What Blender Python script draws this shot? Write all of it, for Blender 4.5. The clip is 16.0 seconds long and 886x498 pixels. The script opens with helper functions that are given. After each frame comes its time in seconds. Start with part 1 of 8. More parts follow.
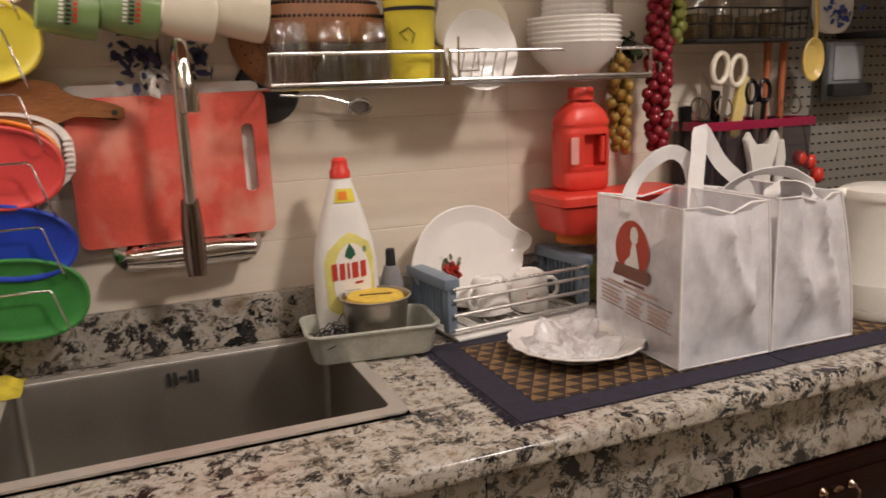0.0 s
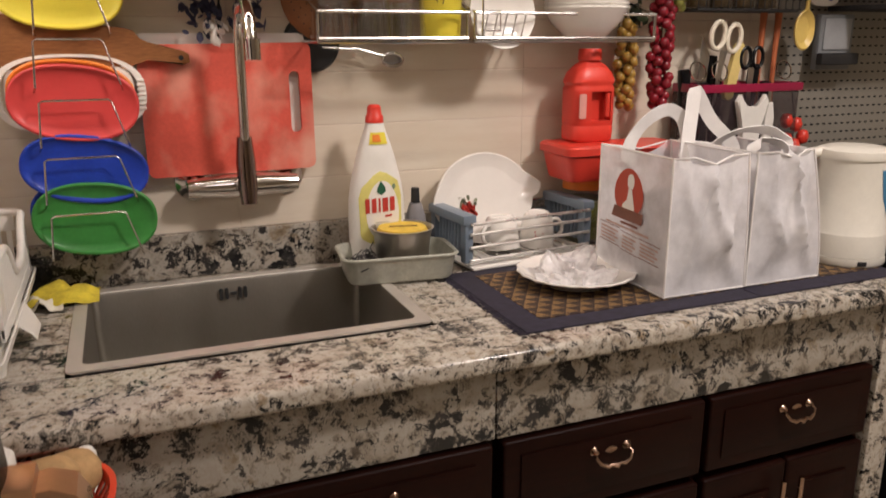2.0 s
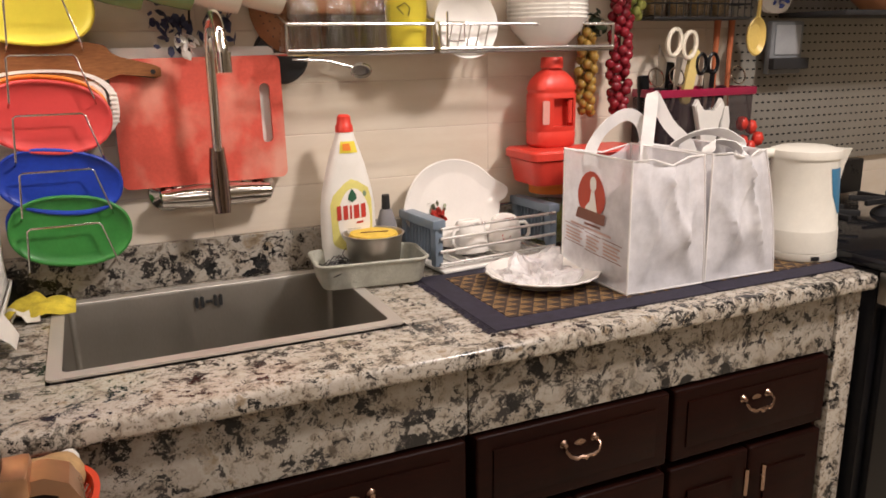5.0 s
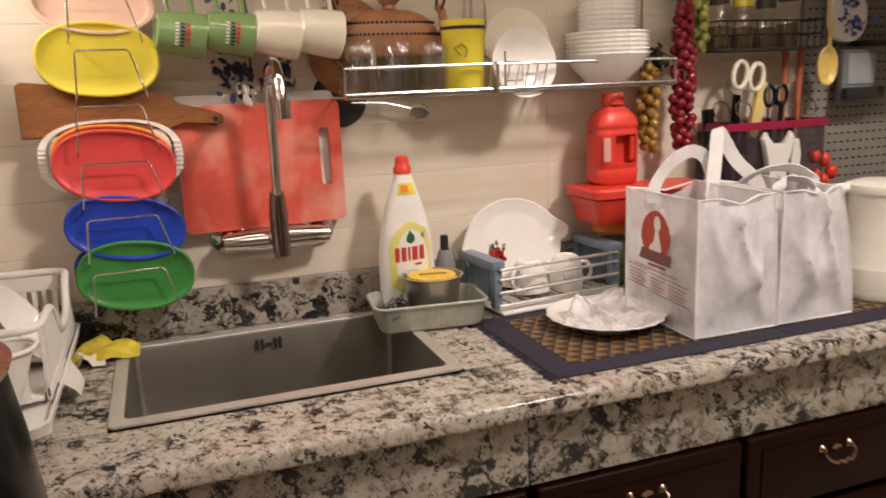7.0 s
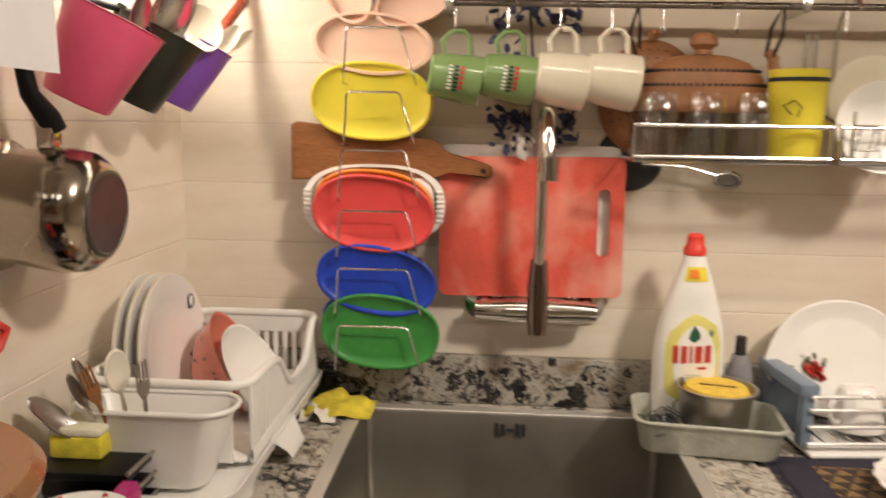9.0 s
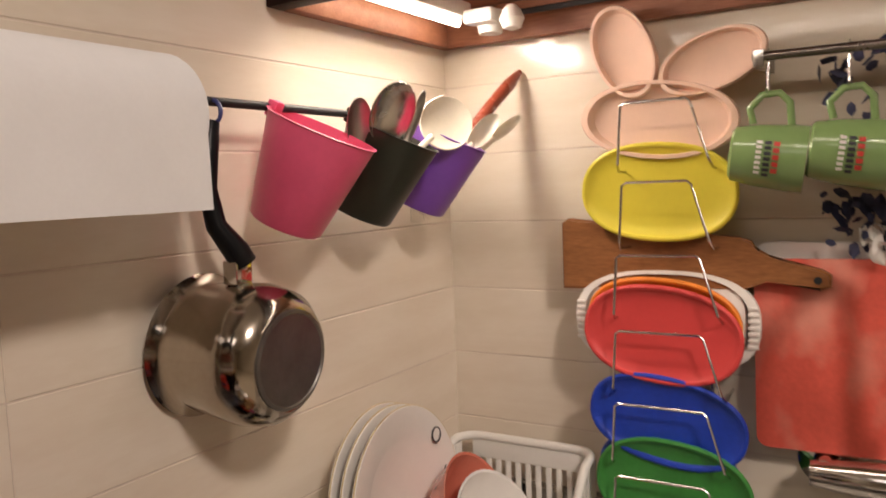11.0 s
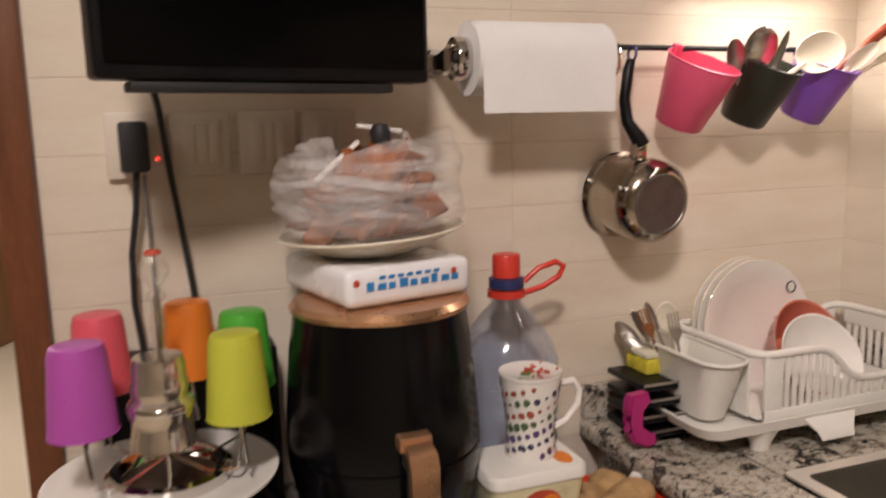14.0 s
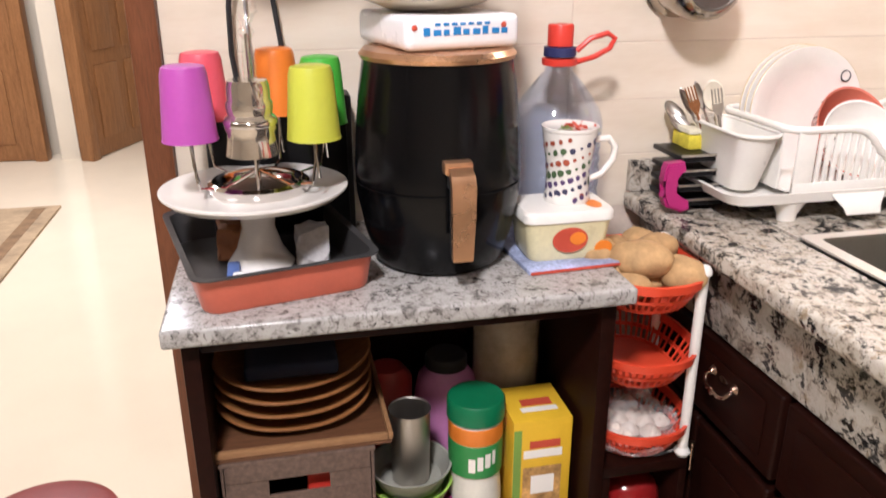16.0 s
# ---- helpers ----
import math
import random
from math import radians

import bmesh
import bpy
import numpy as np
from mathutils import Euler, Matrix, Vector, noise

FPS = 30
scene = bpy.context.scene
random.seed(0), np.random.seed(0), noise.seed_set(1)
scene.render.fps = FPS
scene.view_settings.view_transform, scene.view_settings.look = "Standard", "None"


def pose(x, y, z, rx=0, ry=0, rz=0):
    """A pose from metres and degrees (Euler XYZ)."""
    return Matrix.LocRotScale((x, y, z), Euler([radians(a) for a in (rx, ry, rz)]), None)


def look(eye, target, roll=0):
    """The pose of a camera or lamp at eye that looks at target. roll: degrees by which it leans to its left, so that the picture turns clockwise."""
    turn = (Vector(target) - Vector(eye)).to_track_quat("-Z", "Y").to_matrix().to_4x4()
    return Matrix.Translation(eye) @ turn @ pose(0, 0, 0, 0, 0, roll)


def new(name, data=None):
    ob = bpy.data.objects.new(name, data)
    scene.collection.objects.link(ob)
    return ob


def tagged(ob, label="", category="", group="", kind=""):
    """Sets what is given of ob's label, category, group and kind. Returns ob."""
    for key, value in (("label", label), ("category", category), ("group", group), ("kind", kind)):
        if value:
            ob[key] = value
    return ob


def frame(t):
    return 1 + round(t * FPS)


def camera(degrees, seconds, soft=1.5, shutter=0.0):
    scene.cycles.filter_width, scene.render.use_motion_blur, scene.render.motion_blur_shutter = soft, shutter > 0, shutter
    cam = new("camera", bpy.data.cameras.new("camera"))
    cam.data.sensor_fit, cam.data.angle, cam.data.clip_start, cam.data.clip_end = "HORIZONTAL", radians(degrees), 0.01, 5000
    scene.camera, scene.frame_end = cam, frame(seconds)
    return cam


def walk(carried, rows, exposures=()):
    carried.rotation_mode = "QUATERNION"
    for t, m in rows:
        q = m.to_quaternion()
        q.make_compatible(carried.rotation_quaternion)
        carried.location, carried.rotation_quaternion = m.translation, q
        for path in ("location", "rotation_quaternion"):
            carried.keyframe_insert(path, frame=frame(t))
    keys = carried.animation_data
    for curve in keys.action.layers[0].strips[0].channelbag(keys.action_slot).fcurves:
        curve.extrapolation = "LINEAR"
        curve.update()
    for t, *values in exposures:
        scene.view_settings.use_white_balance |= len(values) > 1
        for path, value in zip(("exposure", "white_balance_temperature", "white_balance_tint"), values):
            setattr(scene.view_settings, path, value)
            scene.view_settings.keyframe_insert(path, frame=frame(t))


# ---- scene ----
cam = camera(59.3, 16.0, 1.6, 0.5)
METRES, EYE, TILT, LEAN, TURN = 8.0, 1.5, 0.0, 0.0, 0.0
PATH = [
    (0, (0.517, -1.355, 1.333), (1.265, 0.453, 0.916), -2.0),
    (0.5, (0.501, -1.388, 1.341), (1.181, 0.444, 0.914), -0.7),
    (1, (0.467, -1.429, 1.351), (1.193, 0.38, 0.904), -1.2),
    (1.5, (0.438, -1.478, 1.35), (1.182, 0.318, 0.879), -1.2),
    (2, (0.417, -1.514, 1.339), (1.147, 0.273, 0.815), -0.1),
    (2.5, (0.411, -1.532, 1.334), (1.122, 0.24, 0.737), -0.6),
    (3, (0.406, -1.539, 1.34), (1.124, 0.225, 0.728), -0.6),
    (3.5, (0.403, -1.548, 1.343), (1.15, 0.214, 0.764), -0.8),
    (4, (0.403, -1.551, 1.34), (1.179, 0.205, 0.779), -1.0),
    (6.3, (0.408, -1.563, 1.339), (1.207, 0.219, 0.909), -1.0),
    (6.5, (0.401, -1.558, 1.348), (1.188, 0.23, 0.92), -0.8),
    (7, (0.42, -1.535, 1.358), (1.078, 0.306, 0.934), -2.3),
    (7.5, (0.459, -1.495, 1.368), (0.97, 0.405, 1.011), -1.4),
    (8, (0.512, -1.45, 1.37), (0.742, 0.506, 1.02), -0.6),
    (8.2, (0.535, -1.429, 1.373), (0.709, 0.532, 1.02), 0.3),
    (10.3, (0.548, -1.133, 1.416), (-0.176, 0.718, 1.201), -2.8),
    (10.5, (0.54, -1.109, 1.434), (-0.251, 0.714, 1.208), -3.2),
    (11, (0.617, -1.043, 1.435), (-0.416, 0.661, 1.27), -2.3),
    (11.5, (0.694, -0.996, 1.44), (-0.618, 0.51, 1.345), -0.1),
    (12, (0.735, -1.015, 1.442), (-0.819, 0.244, 1.394), -1.1),
    (12.5, (0.813, -1.079, 1.453), (-0.876, -0.009, 1.382), -1.4),
    (13, (0.947, -1.164, 1.442), (-0.809, -0.213, 1.33), -1.2),
    (13.5, (1.055, -1.218, 1.433), (-0.735, -0.356, 1.198), -1.7),
    (14, (1.137, -1.236, 1.408), (-0.721, -0.565, 1.092), -1.3),
    (14.5, (1.208, -1.22, 1.376), (-0.682, -0.721, 0.954), -0.7),
    (15, (1.277, -1.218, 1.352), (-0.616, -0.822, 0.844), 0.0),
    (15.5, (1.307, -1.218, 1.33), (-0.559, -0.836, 0.72), -0.1),
    (16, (1.323, -1.22, 1.319), (-0.506, -0.825, 0.612), -0.1),
]
EXPOSURES = [(0.0, -0.76, 6050, 16), (0.5, -0.8, 6100, 16), (1.5, -0.73, 6100, 16), (2.5, -0.38, 6000, 15), (3.5, -0.2, 5950, 13), (4.0, -0.2, 5950, 14), (7.0, -0.43, 6150, 16), (7.5, -0.46, 6200, 16), (8.0, -0.08, 6250, 9), (10.5, -0.83, 6350, 16), (11.5, -0.73, 6350, 17), (12.5, -0.93, 6300, 17), (13.0, -0.9, 6250, 17), (13.5, -0.45, 6000, 13), (14.0, -0.55, 6100, 17), (14.5, 0.07, 5750, 12), (15.0, 0.27, 5600, 14), (16.0, 0.52, 5450, 15)]
walk(cam, [(t, look(eye, target, roll)) for t, eye, target, roll in PATH], EXPOSURES)
# ---------- light ----------
world = bpy.data.worlds.new("world")
scene.world = world
world.use_nodes = True
world.node_tree.nodes["Background"].inputs[0].default_value = (1.0, 0.9, 0.78, 1)
world.node_tree.nodes["Background"].inputs[1].default_value = 0.08


def area(name, m, sx, sy, watts, colour):
    lamp = bpy.data.lights.new(name, "AREA")
    lamp.shape, lamp.size, lamp.size_y = "RECTANGLE", sx, sy
    lamp.energy, lamp.color = watts, colour
    ob = new(name, lamp)
    ob.matrix_world = m
    return ob


area("cabinet_tube_light", pose(0.08, -0.24, 1.655, 0, -30, 0), 0.03, 0.24, 2.5, (1.0, 0.88, 0.72))
area("cabinet_strip_light", look((0.95, -0.335, 1.664), (0.95, -0.12, 1.1)), 1.5, 0.012, 2.6, (1.0, 0.86, 0.68))
area("kitchen_ceiling_light", look((1.75, -1.55, 2.64), (1.0, -0.6, 1.0)), 0.26, 0.26, 58, (1.0, 0.87, 0.735))
area("hall_ceiling_light", pose(-2.6, -2.6, 2.66), 1.2, 1.2, 74, (1.0, 0.9, 0.79))
area("room_ceiling_light", pose(0.6, -3.0, 2.66), 0.8, 0.8, 14, (1.0, 0.9, 0.8))


# ---------- materials ----------
def shader(name):
    m = bpy.data.materials.new(name)
    m.use_nodes = True
    nt = m.node_tree
    return m, nt, nt.nodes["Principled BSDF"]


def node(nt, kind, **values):
    n = nt.nodes.new(kind)
    for k, v in values.items():
        n.inputs[k.replace("_", " ")].default_value = v
    return n


def ramp(nt, source, stops):
    n = nt.nodes.new("ShaderNodeValToRGB")
    while len(n.color_ramp.elements) < len(stops):
        n.color_ramp.elements.new(0.5)
    for e, (p, c) in zip(n.color_ramp.elements, stops):
        e.position, e.color = p, (*c, 1)
    nt.links.new(source, n.inputs[0])
    return n.outputs[0]


def mixed(nt, fac, a, b, mode="MIX"):
    n = nt.nodes.new("ShaderNodeMix")
    n.data_type, n.blend_type = "RGBA", mode
    for sock, v in ((n.inputs[0], fac), (n.inputs[6], a), (n.inputs[7], b)):
        if isinstance(v, (int, float)):
            sock.default_value = v
        elif isinstance(v, tuple):
            sock.default_value = (*v, 1)
        else:
            nt.links.new(v, sock)
    return n.outputs[2]


def coords(nt, scale=(1, 1, 1), where="Object"):
    tc = nt.nodes.new("ShaderNodeTexCoord")
    mp = node(nt, "ShaderNodeMapping", Scale=scale)
    nt.links.new(tc.outputs[where], mp.inputs[0])
    return mp.outputs[0]


def noise_tex(nt, vec, scale, detail=4, rough=0.55):
    n = node(nt, "ShaderNodeTexNoise", Scale=scale, Detail=detail, Roughness=rough)
    nt.links.new(vec, n.inputs["Vector"])
    return n.outputs["Fac"]


def bump(nt, p, height, strength, distance=0.002):
    b = node(nt, "ShaderNodeBump", Strength=strength, Distance=distance)
    nt.links.new(height, b.inputs["Height"])
    nt.links.new(b.outputs[0], p.inputs["Normal"])


def mat(name, col, rough=0.45, metal=0.0, var=0.1, scale=14.0, relief=0.08, fine=160.0, glass=0.0, soft=0.0, ior=1.45, stretch=(1, 1, 1), coat=0.0):
    """A plain surface: colour drifting at two scales, wear in the gloss, fine relief."""
    m, nt, p = shader(name)
    v = coords(nt, stretch)
    big, small = noise_tex(nt, v, scale), noise_tex(nt, v, fine, 3)
    lo, hi = tuple(c * (1 - var) for c in col), tuple(min(1, c * (1 + var)) for c in col)
    c1 = ramp(nt, big, [(0.3, lo), (0.7, hi)])
    c2 = ramp(nt, small, [(0.3, (1 - var * 0.6,) * 3), (0.7, (1, 1, 1))])
    nt.links.new(mixed(nt, 1.0, c1, c2, "MULTIPLY"), p.inputs["Base Color"])
    r = ramp(nt, big, [(0.25, (max(0.02, rough - 0.06),) * 3), (0.75, (min(1, rough + 0.08),) * 3)])
    nt.links.new(r, p.inputs["Roughness"])
    p.inputs["Metallic"].default_value = metal
    p.inputs["Transmission Weight"].default_value = glass
    p.inputs["IOR"].default_value = ior
    p.inputs["Coat Weight"].default_value = coat
    if soft:
        p.inputs["Subsurface Weight"].default_value = soft
        p.inputs["Subsurface Radius"].default_value = (0.01, 0.008, 0.006)
    if relief:
        bump(nt, p, small, relief, 0.001)
    return m


def granite(name, dark=0.0, body=0.8, size=1.0, warm=1.0):
    """Cream granite with grey, brown and black crystals and drifting dark veins."""
    m, nt, p = shader(name)
    v = coords(nt, (1 / size,) * 3)
    warp = node(nt, "ShaderNodeTexNoise", Scale=24.0, Detail=5.0, Roughness=0.65)
    nt.links.new(v, warp.inputs["Vector"])
    add = nt.nodes.new("ShaderNodeVectorMath")
    add.operation = "MULTIPLY_ADD"
    nt.links.new(warp.outputs["Color"], add.inputs[0])
    add.inputs[1].default_value = (0.045, 0.045, 0.045)
    nt.links.new(v, add.inputs[2])
    w = add.outputs[0]
    tones = ((0.27, (0.16, 0.13, 0.1)), (0.36, (0.42, 0.35, 0.27)), (0.45, (0.8, 0.71, 0.58)), (0.58, (0.98, 0.91, 0.79)), (0.67, (0.6, 0.48, 0.33)), (0.78, (0.3, 0.2, 0.12)))
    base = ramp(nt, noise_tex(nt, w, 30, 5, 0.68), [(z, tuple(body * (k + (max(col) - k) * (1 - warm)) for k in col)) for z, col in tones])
    grain = ramp(nt, noise_tex(nt, w, 120, 3, 0.7), [(0.35, (0.3, 0.27, 0.25)), (0.45, (1, 1, 1))])
    c = mixed(nt, 0.8, base, grain, "MULTIPLY")
    crystals = node(nt, "ShaderNodeTexVoronoi", Scale=70.0)
    nt.links.new(w, crystals.inputs["Vector"])
    blot = ramp(nt, noise_tex(nt, w, 17, 7, 0.8), [(0.555 - dark, (0, 0, 0)), (0.575 - dark, (1, 1, 1))])
    speck = ramp(nt, crystals.outputs["Color"], [(0.22, (0, 0, 0)), (0.32, (1, 1, 1))])
    c = mixed(nt, mixed(nt, 1.0, blot, speck, "MULTIPLY"), c, (0.014, 0.0135, 0.014))
    tiny = ramp(nt, noise_tex(nt, w, 52, 5, 0.75), [(0.585 - dark * 0.6, (0, 0, 0)), (0.61 - dark * 0.6, (1, 1, 1))])
    c = mixed(nt, tiny, c, (0.036, 0.033, 0.031))
    vein = node(nt, "ShaderNodeTexNoise", Scale=4.5, Detail=7.0, Roughness=0.62)
    nt.links.new(w, vein.inputs["Vector"])
    line = ramp(nt, vein.outputs["Fac"], [(0.486, (0, 0, 0)), (0.499, (0.95, 0.95, 0.95)), (0.512, (0, 0, 0))])
    drift = node(nt, "ShaderNodeTexNoise", Scale=3.2, Detail=2.0)
    nt.links.new(v, drift.inputs["Vector"])
    line = mixed(nt, 1.0, line, ramp(nt, drift.outputs["Fac"], [(0.45, (0, 0, 0)), (0.54, (1, 1, 1))]), "MULTIPLY")
    c = mixed(nt, line, c, (0.022, 0.021, 0.018))
    nt.links.new(c, p.inputs["Base Color"])
    p.inputs["Roughness"].default_value = 0.2
    p.inputs["Specular IOR Level"].default_value = 0.32
    bump(nt, p, noise_tex(nt, v, 150, 2), 0.03, 0.001)
    return m


def wood(name, dark, light, rough=0.4, along=(1, 9, 9), scale=9.0):
    m, nt, p = shader(name)
    v = coords(nt, along)
    g = noise_tex(nt, v, scale, 7, 0.62)
    f = noise_tex(nt, v, scale * 7, 4, 0.6)
    c = mixed(nt, 0.5, ramp(nt, g, [(0.3, dark), (0.68, light)]), ramp(nt, f, [(0.3, dark), (0.7, light)]))
    nt.links.new(c, p.inputs["Base Color"])
    nt.links.new(ramp(nt, f, [(0.2, (rough - 0.08,) * 3), (0.8, (rough + 0.1,) * 3)]), p.inputs["Roughness"])
    bump(nt, p, f, 0.12, 0.001)
    p.inputs["Specular IOR Level"].default_value = 0.3
    return m


def tile_glaze():
    """Cream glazed tile with soft clouded bands, each tile a little different."""
    m, nt, p = shader("cream_glazed_tile")
    v = coords(nt, (0.9, 0.9, 5.0))
    g = noise_tex(nt, v, 5, 5, 0.55)
    f = noise_tex(nt, v, 42, 4, 0.6)
    c = ramp(nt, g, [(0.3, (0.71, 0.615, 0.49)), (0.7, (0.79, 0.715, 0.6))])
    info = nt.nodes.new("ShaderNodeObjectInfo")
    shade = ramp(nt, info.outputs["Random"], [(0.0, (0.95, 0.945, 0.93)), (1.0, (1, 1, 1))])
    c = mixed(nt, 1.0, c, shade, "MULTIPLY")
    nt.links.new(mixed(nt, 0.15, c, ramp(nt, f, [(0.3, (0.7, 0.61, 0.5)), (0.7, (0.82, 0.75, 0.65))])), p.inputs["Base Color"])
    nt.links.new(ramp(nt, f, [(0.2, (0.1, 0.1, 0.1)), (0.8, (0.2, 0.2, 0.2))]), p.inputs["Roughness"])
    bump(nt, p, g, 0.1, 0.004)
    return m


def clear(name, col=(0.97, 0.98, 0.98), rough=0.03, ior=1.3):
    """Thin clear glass or plastic: mostly see-through, with a glossy coat."""
    m, nt, p = shader(name)
    out = nt.nodes["Material Output"]
    see = node(nt, "ShaderNodeBsdfTransparent", Color=(*col, 1))
    gloss = node(nt, "ShaderNodeBsdfGlossy", Color=(1, 1, 1, 1), Roughness=rough)
    lw = node(nt, "ShaderNodeLayerWeight", Blend=0.5)
    edge = nt.nodes.new("ShaderNodeMath")
    edge.operation = "POWER"
    nt.links.new(lw.outputs["Facing"], edge.inputs[0])
    edge.inputs[1].default_value = 2.6
    fres = nt.nodes.new("ShaderNodeMath")
    fres.operation = "MULTIPLY_ADD"
    nt.links.new(edge.outputs[0], fres.inputs[0])
    fres.inputs[1].default_value, fres.inputs[2].default_value = 0.7, 0.07
    smear = noise_tex(nt, coords(nt), 30, 4)
    b = node(nt, "ShaderNodeBump", Strength=0.15, Distance=0.002)
    nt.links.new(smear, b.inputs["Height"])
    nt.links.new(b.outputs[0], gloss.inputs["Normal"])
    mix = nt.nodes.new("ShaderNodeMixShader")
    nt.links.new(fres.outputs[0], mix.inputs[0])
    nt.links.new(see.outputs[0], mix.inputs[1])
    nt.links.new(gloss.outputs[0], mix.inputs[2])
    nt.links.new(mix.outputs[0], out.inputs["Surface"])
    return m


def film(name, col, see_through, rough=0.2, crease=60.0, relief=0.7, stretch=(1, 1, 1)):
    """Thin plastic film: part white scatter, part clear, with creased gloss."""
    m, nt, p = shader(name)
    v = coords(nt, stretch)
    n = noise_tex(nt, v, crease, 5, 0.65)
    p.inputs["Base Color"].default_value = (*col, 1)
    p.inputs["Roughness"].default_value = rough
    nt.links.new(ramp(nt, n, [(0.35, (1 - see_through,) * 3), (0.7, (min(1, 1.25 - see_through),) * 3)]), p.inputs["Alpha"])
    bump(nt, p, n, relief, 0.006)
    return m


def glow(name, col, strength):
    m, nt, p = shader(name)
    p.inputs["Base Color"].default_value = (*col, 1)
    p.inputs["Emission Color"].default_value = (*col, 1)
    p.inputs["Emission Strength"].default_value = strength
    return m


TILE = tile_glaze()
GROUT = mat("pinkish_grout", (0.66, 0.56, 0.47), 0.85, relief=0.3)
GRANITE = granite("cream_black_granite", 0.012, 0.54)
# bigger blotches; the apron's shade under the edge is put into a darker body
GRANITE2 = granite("shaded_blotched_granite", 0.03, 0.42, 1.9)
GRANITE3 = granite("pale_grey_granite", -0.06, 0.44, 0.8, 0.35)
# one sink steel in two tones: lit rim and shaded bowl put into colour
RIMSTEEL = mat("satin_steel_lit_rim", (0.74, 0.7, 0.64), 0.5, 0.75, 0.06, 8, 0.04, 300)
SINKSTEEL = mat("brushed_sink_steel_shaded", (0.33, 0.312, 0.275), 0.43, 1.0, 0.1, 6, 0.05, 300, stretch=(1, 1, 0.3))
STEEL = mat("brushed_steel", (0.5, 0.47, 0.43), 0.34, 1.0, 0.06, 8, 0.04, 300)
CHROME = mat("chrome", (0.66, 0.63, 0.6), 0.07, 1.0, 0.04, 10, 0)
WIRE = mat("silver_wire", (0.62, 0.6, 0.58), 0.22, 1.0, 0.08)
GREYWIRE = mat("grey_coated_wire", (0.42, 0.4, 0.39), 0.35, 0.6, 0.08)
DARKWOOD = wood("dark_mahogany", (0.006, 0.0018, 0.0013), (0.02, 0.0052, 0.003), 0.42, (1, 9, 9))
DARKWOOD.node_tree.nodes["Principled BSDF"].inputs["Specular IOR Level"].default_value = 0.09
DOORWOOD = wood("brown_door_wood", (0.16, 0.07, 0.025), (0.36, 0.175, 0.07), 0.35, (9, 9, 1), 6)
POSTWOOD = wood("red_brown_wood", (0.1, 0.036, 0.015), (0.2, 0.075, 0.032), 0.35, (9, 9, 1), 6)
BOARDWOOD = wood("acacia_board_wood", (0.15, 0.055, 0.018), (0.33, 0.14, 0.05), 0.45, (1, 9, 6), 9)
UNDERWOOD = wood("red_brown_plywood", (0.2, 0.075, 0.04), (0.36, 0.16, 0.09), 0.45, (1, 9, 9), 5)
WHITE = mat("white_plastic", (0.8, 0.78, 0.73), 0.32, var=0.04)
IVORY = mat("ivory_plastic", (0.74, 0.68, 0.55), 0.35, var=0.05)
CERAMIC = mat("white_ceramic", (0.83, 0.8, 0.75), 0.12, var=0.03, relief=0.02, coat=0.4)
PAPER = mat("white_paper", (0.84, 0.83, 0.82), 0.9, var=0.03, relief=0.25, fine=260)
BLACK = mat("black_plastic", (0.006, 0.006, 0.007), 0.32, var=0.2, relief=0.03)
BLACK.node_tree.nodes["Principled BSDF"].inputs["Specular IOR Level"].default_value = 0.25
BLACKMATT = mat("matt_black", (0.02, 0.02, 0.021), 0.55, var=0.2)
COPPER = mat("rose_gold", (0.62, 0.36, 0.2), 0.28, 0.85, 0.08)
REDP = mat("red_plastic", (0.66, 0.05, 0.03), 0.36, var=0.08)
REDBOARD = mat("red_cutting_board", (0.66, 0.1, 0.065), 0.5, var=0.2, scale=7, relief=0.2)


def scuffs_and_glare(m, pale):
    """Pale cloudy wear and white glare painted over a plastic surface."""
    nt = m.node_tree
    p = nt.nodes["Principled BSDF"]
    under = p.inputs["Base Color"].links[0].from_socket
    cloud = noise_tex(nt, coords(nt, (1, 1, 0.7)), 11, 3, 0.5)
    nt.links.new(mixed(nt, ramp(nt, cloud, [(0.46, (0, 0, 0)), (0.7, (0.75, 0.75, 0.75))]), under, pale), p.inputs["Base Color"])


scuffs_and_glare(REDBOARD, (0.72, 0.4, 0.3))
YELLOWP = mat("yellow_plastic", (0.74, 0.62, 0.05), 0.45, var=0.05, soft=0.1)
BLUEP = mat("blue_plastic", (0.014, 0.05, 0.42), 0.42, var=0.16, scale=20, soft=0.1)
GREENP = mat("green_plastic", (0.045, 0.24, 0.045), 0.42, var=0.14, scale=20, soft=0.1)
PINKP = mat("hot_pink_plastic", (0.82, 0.12, 0.24), 0.35, var=0.06, soft=0.25)
PURPLEP = mat("purple_plastic", (0.24, 0.09, 0.5), 0.35, var=0.06)
BLUSH = mat("blush_plastic", (0.8, 0.56, 0.43), 0.35, var=0.04, soft=0.1)
CREAMWALL = mat("cream_paint", (0.72, 0.65, 0.53), 0.8, var=0.04, scale=3)
CEILING = mat("white_ceiling_paint", (0.8, 0.78, 0.74), 0.9, var=0.03, scale=3)
FLOORTILE = mat("polished_cream_floor", (0.76, 0.67, 0.52), 0.12, var=0.04, scale=2, relief=0.01)


# ---------- mesh helpers ----------
def thing(name, label, category, at=(0, 0, 0), turn=(0, 0, 0), group="", kind=""):
    ob = new(name)
    ob.empty_display_size = 0.05
    ob.matrix_world = pose(*at, *turn)
    return tagged(ob, label, category, group, kind)


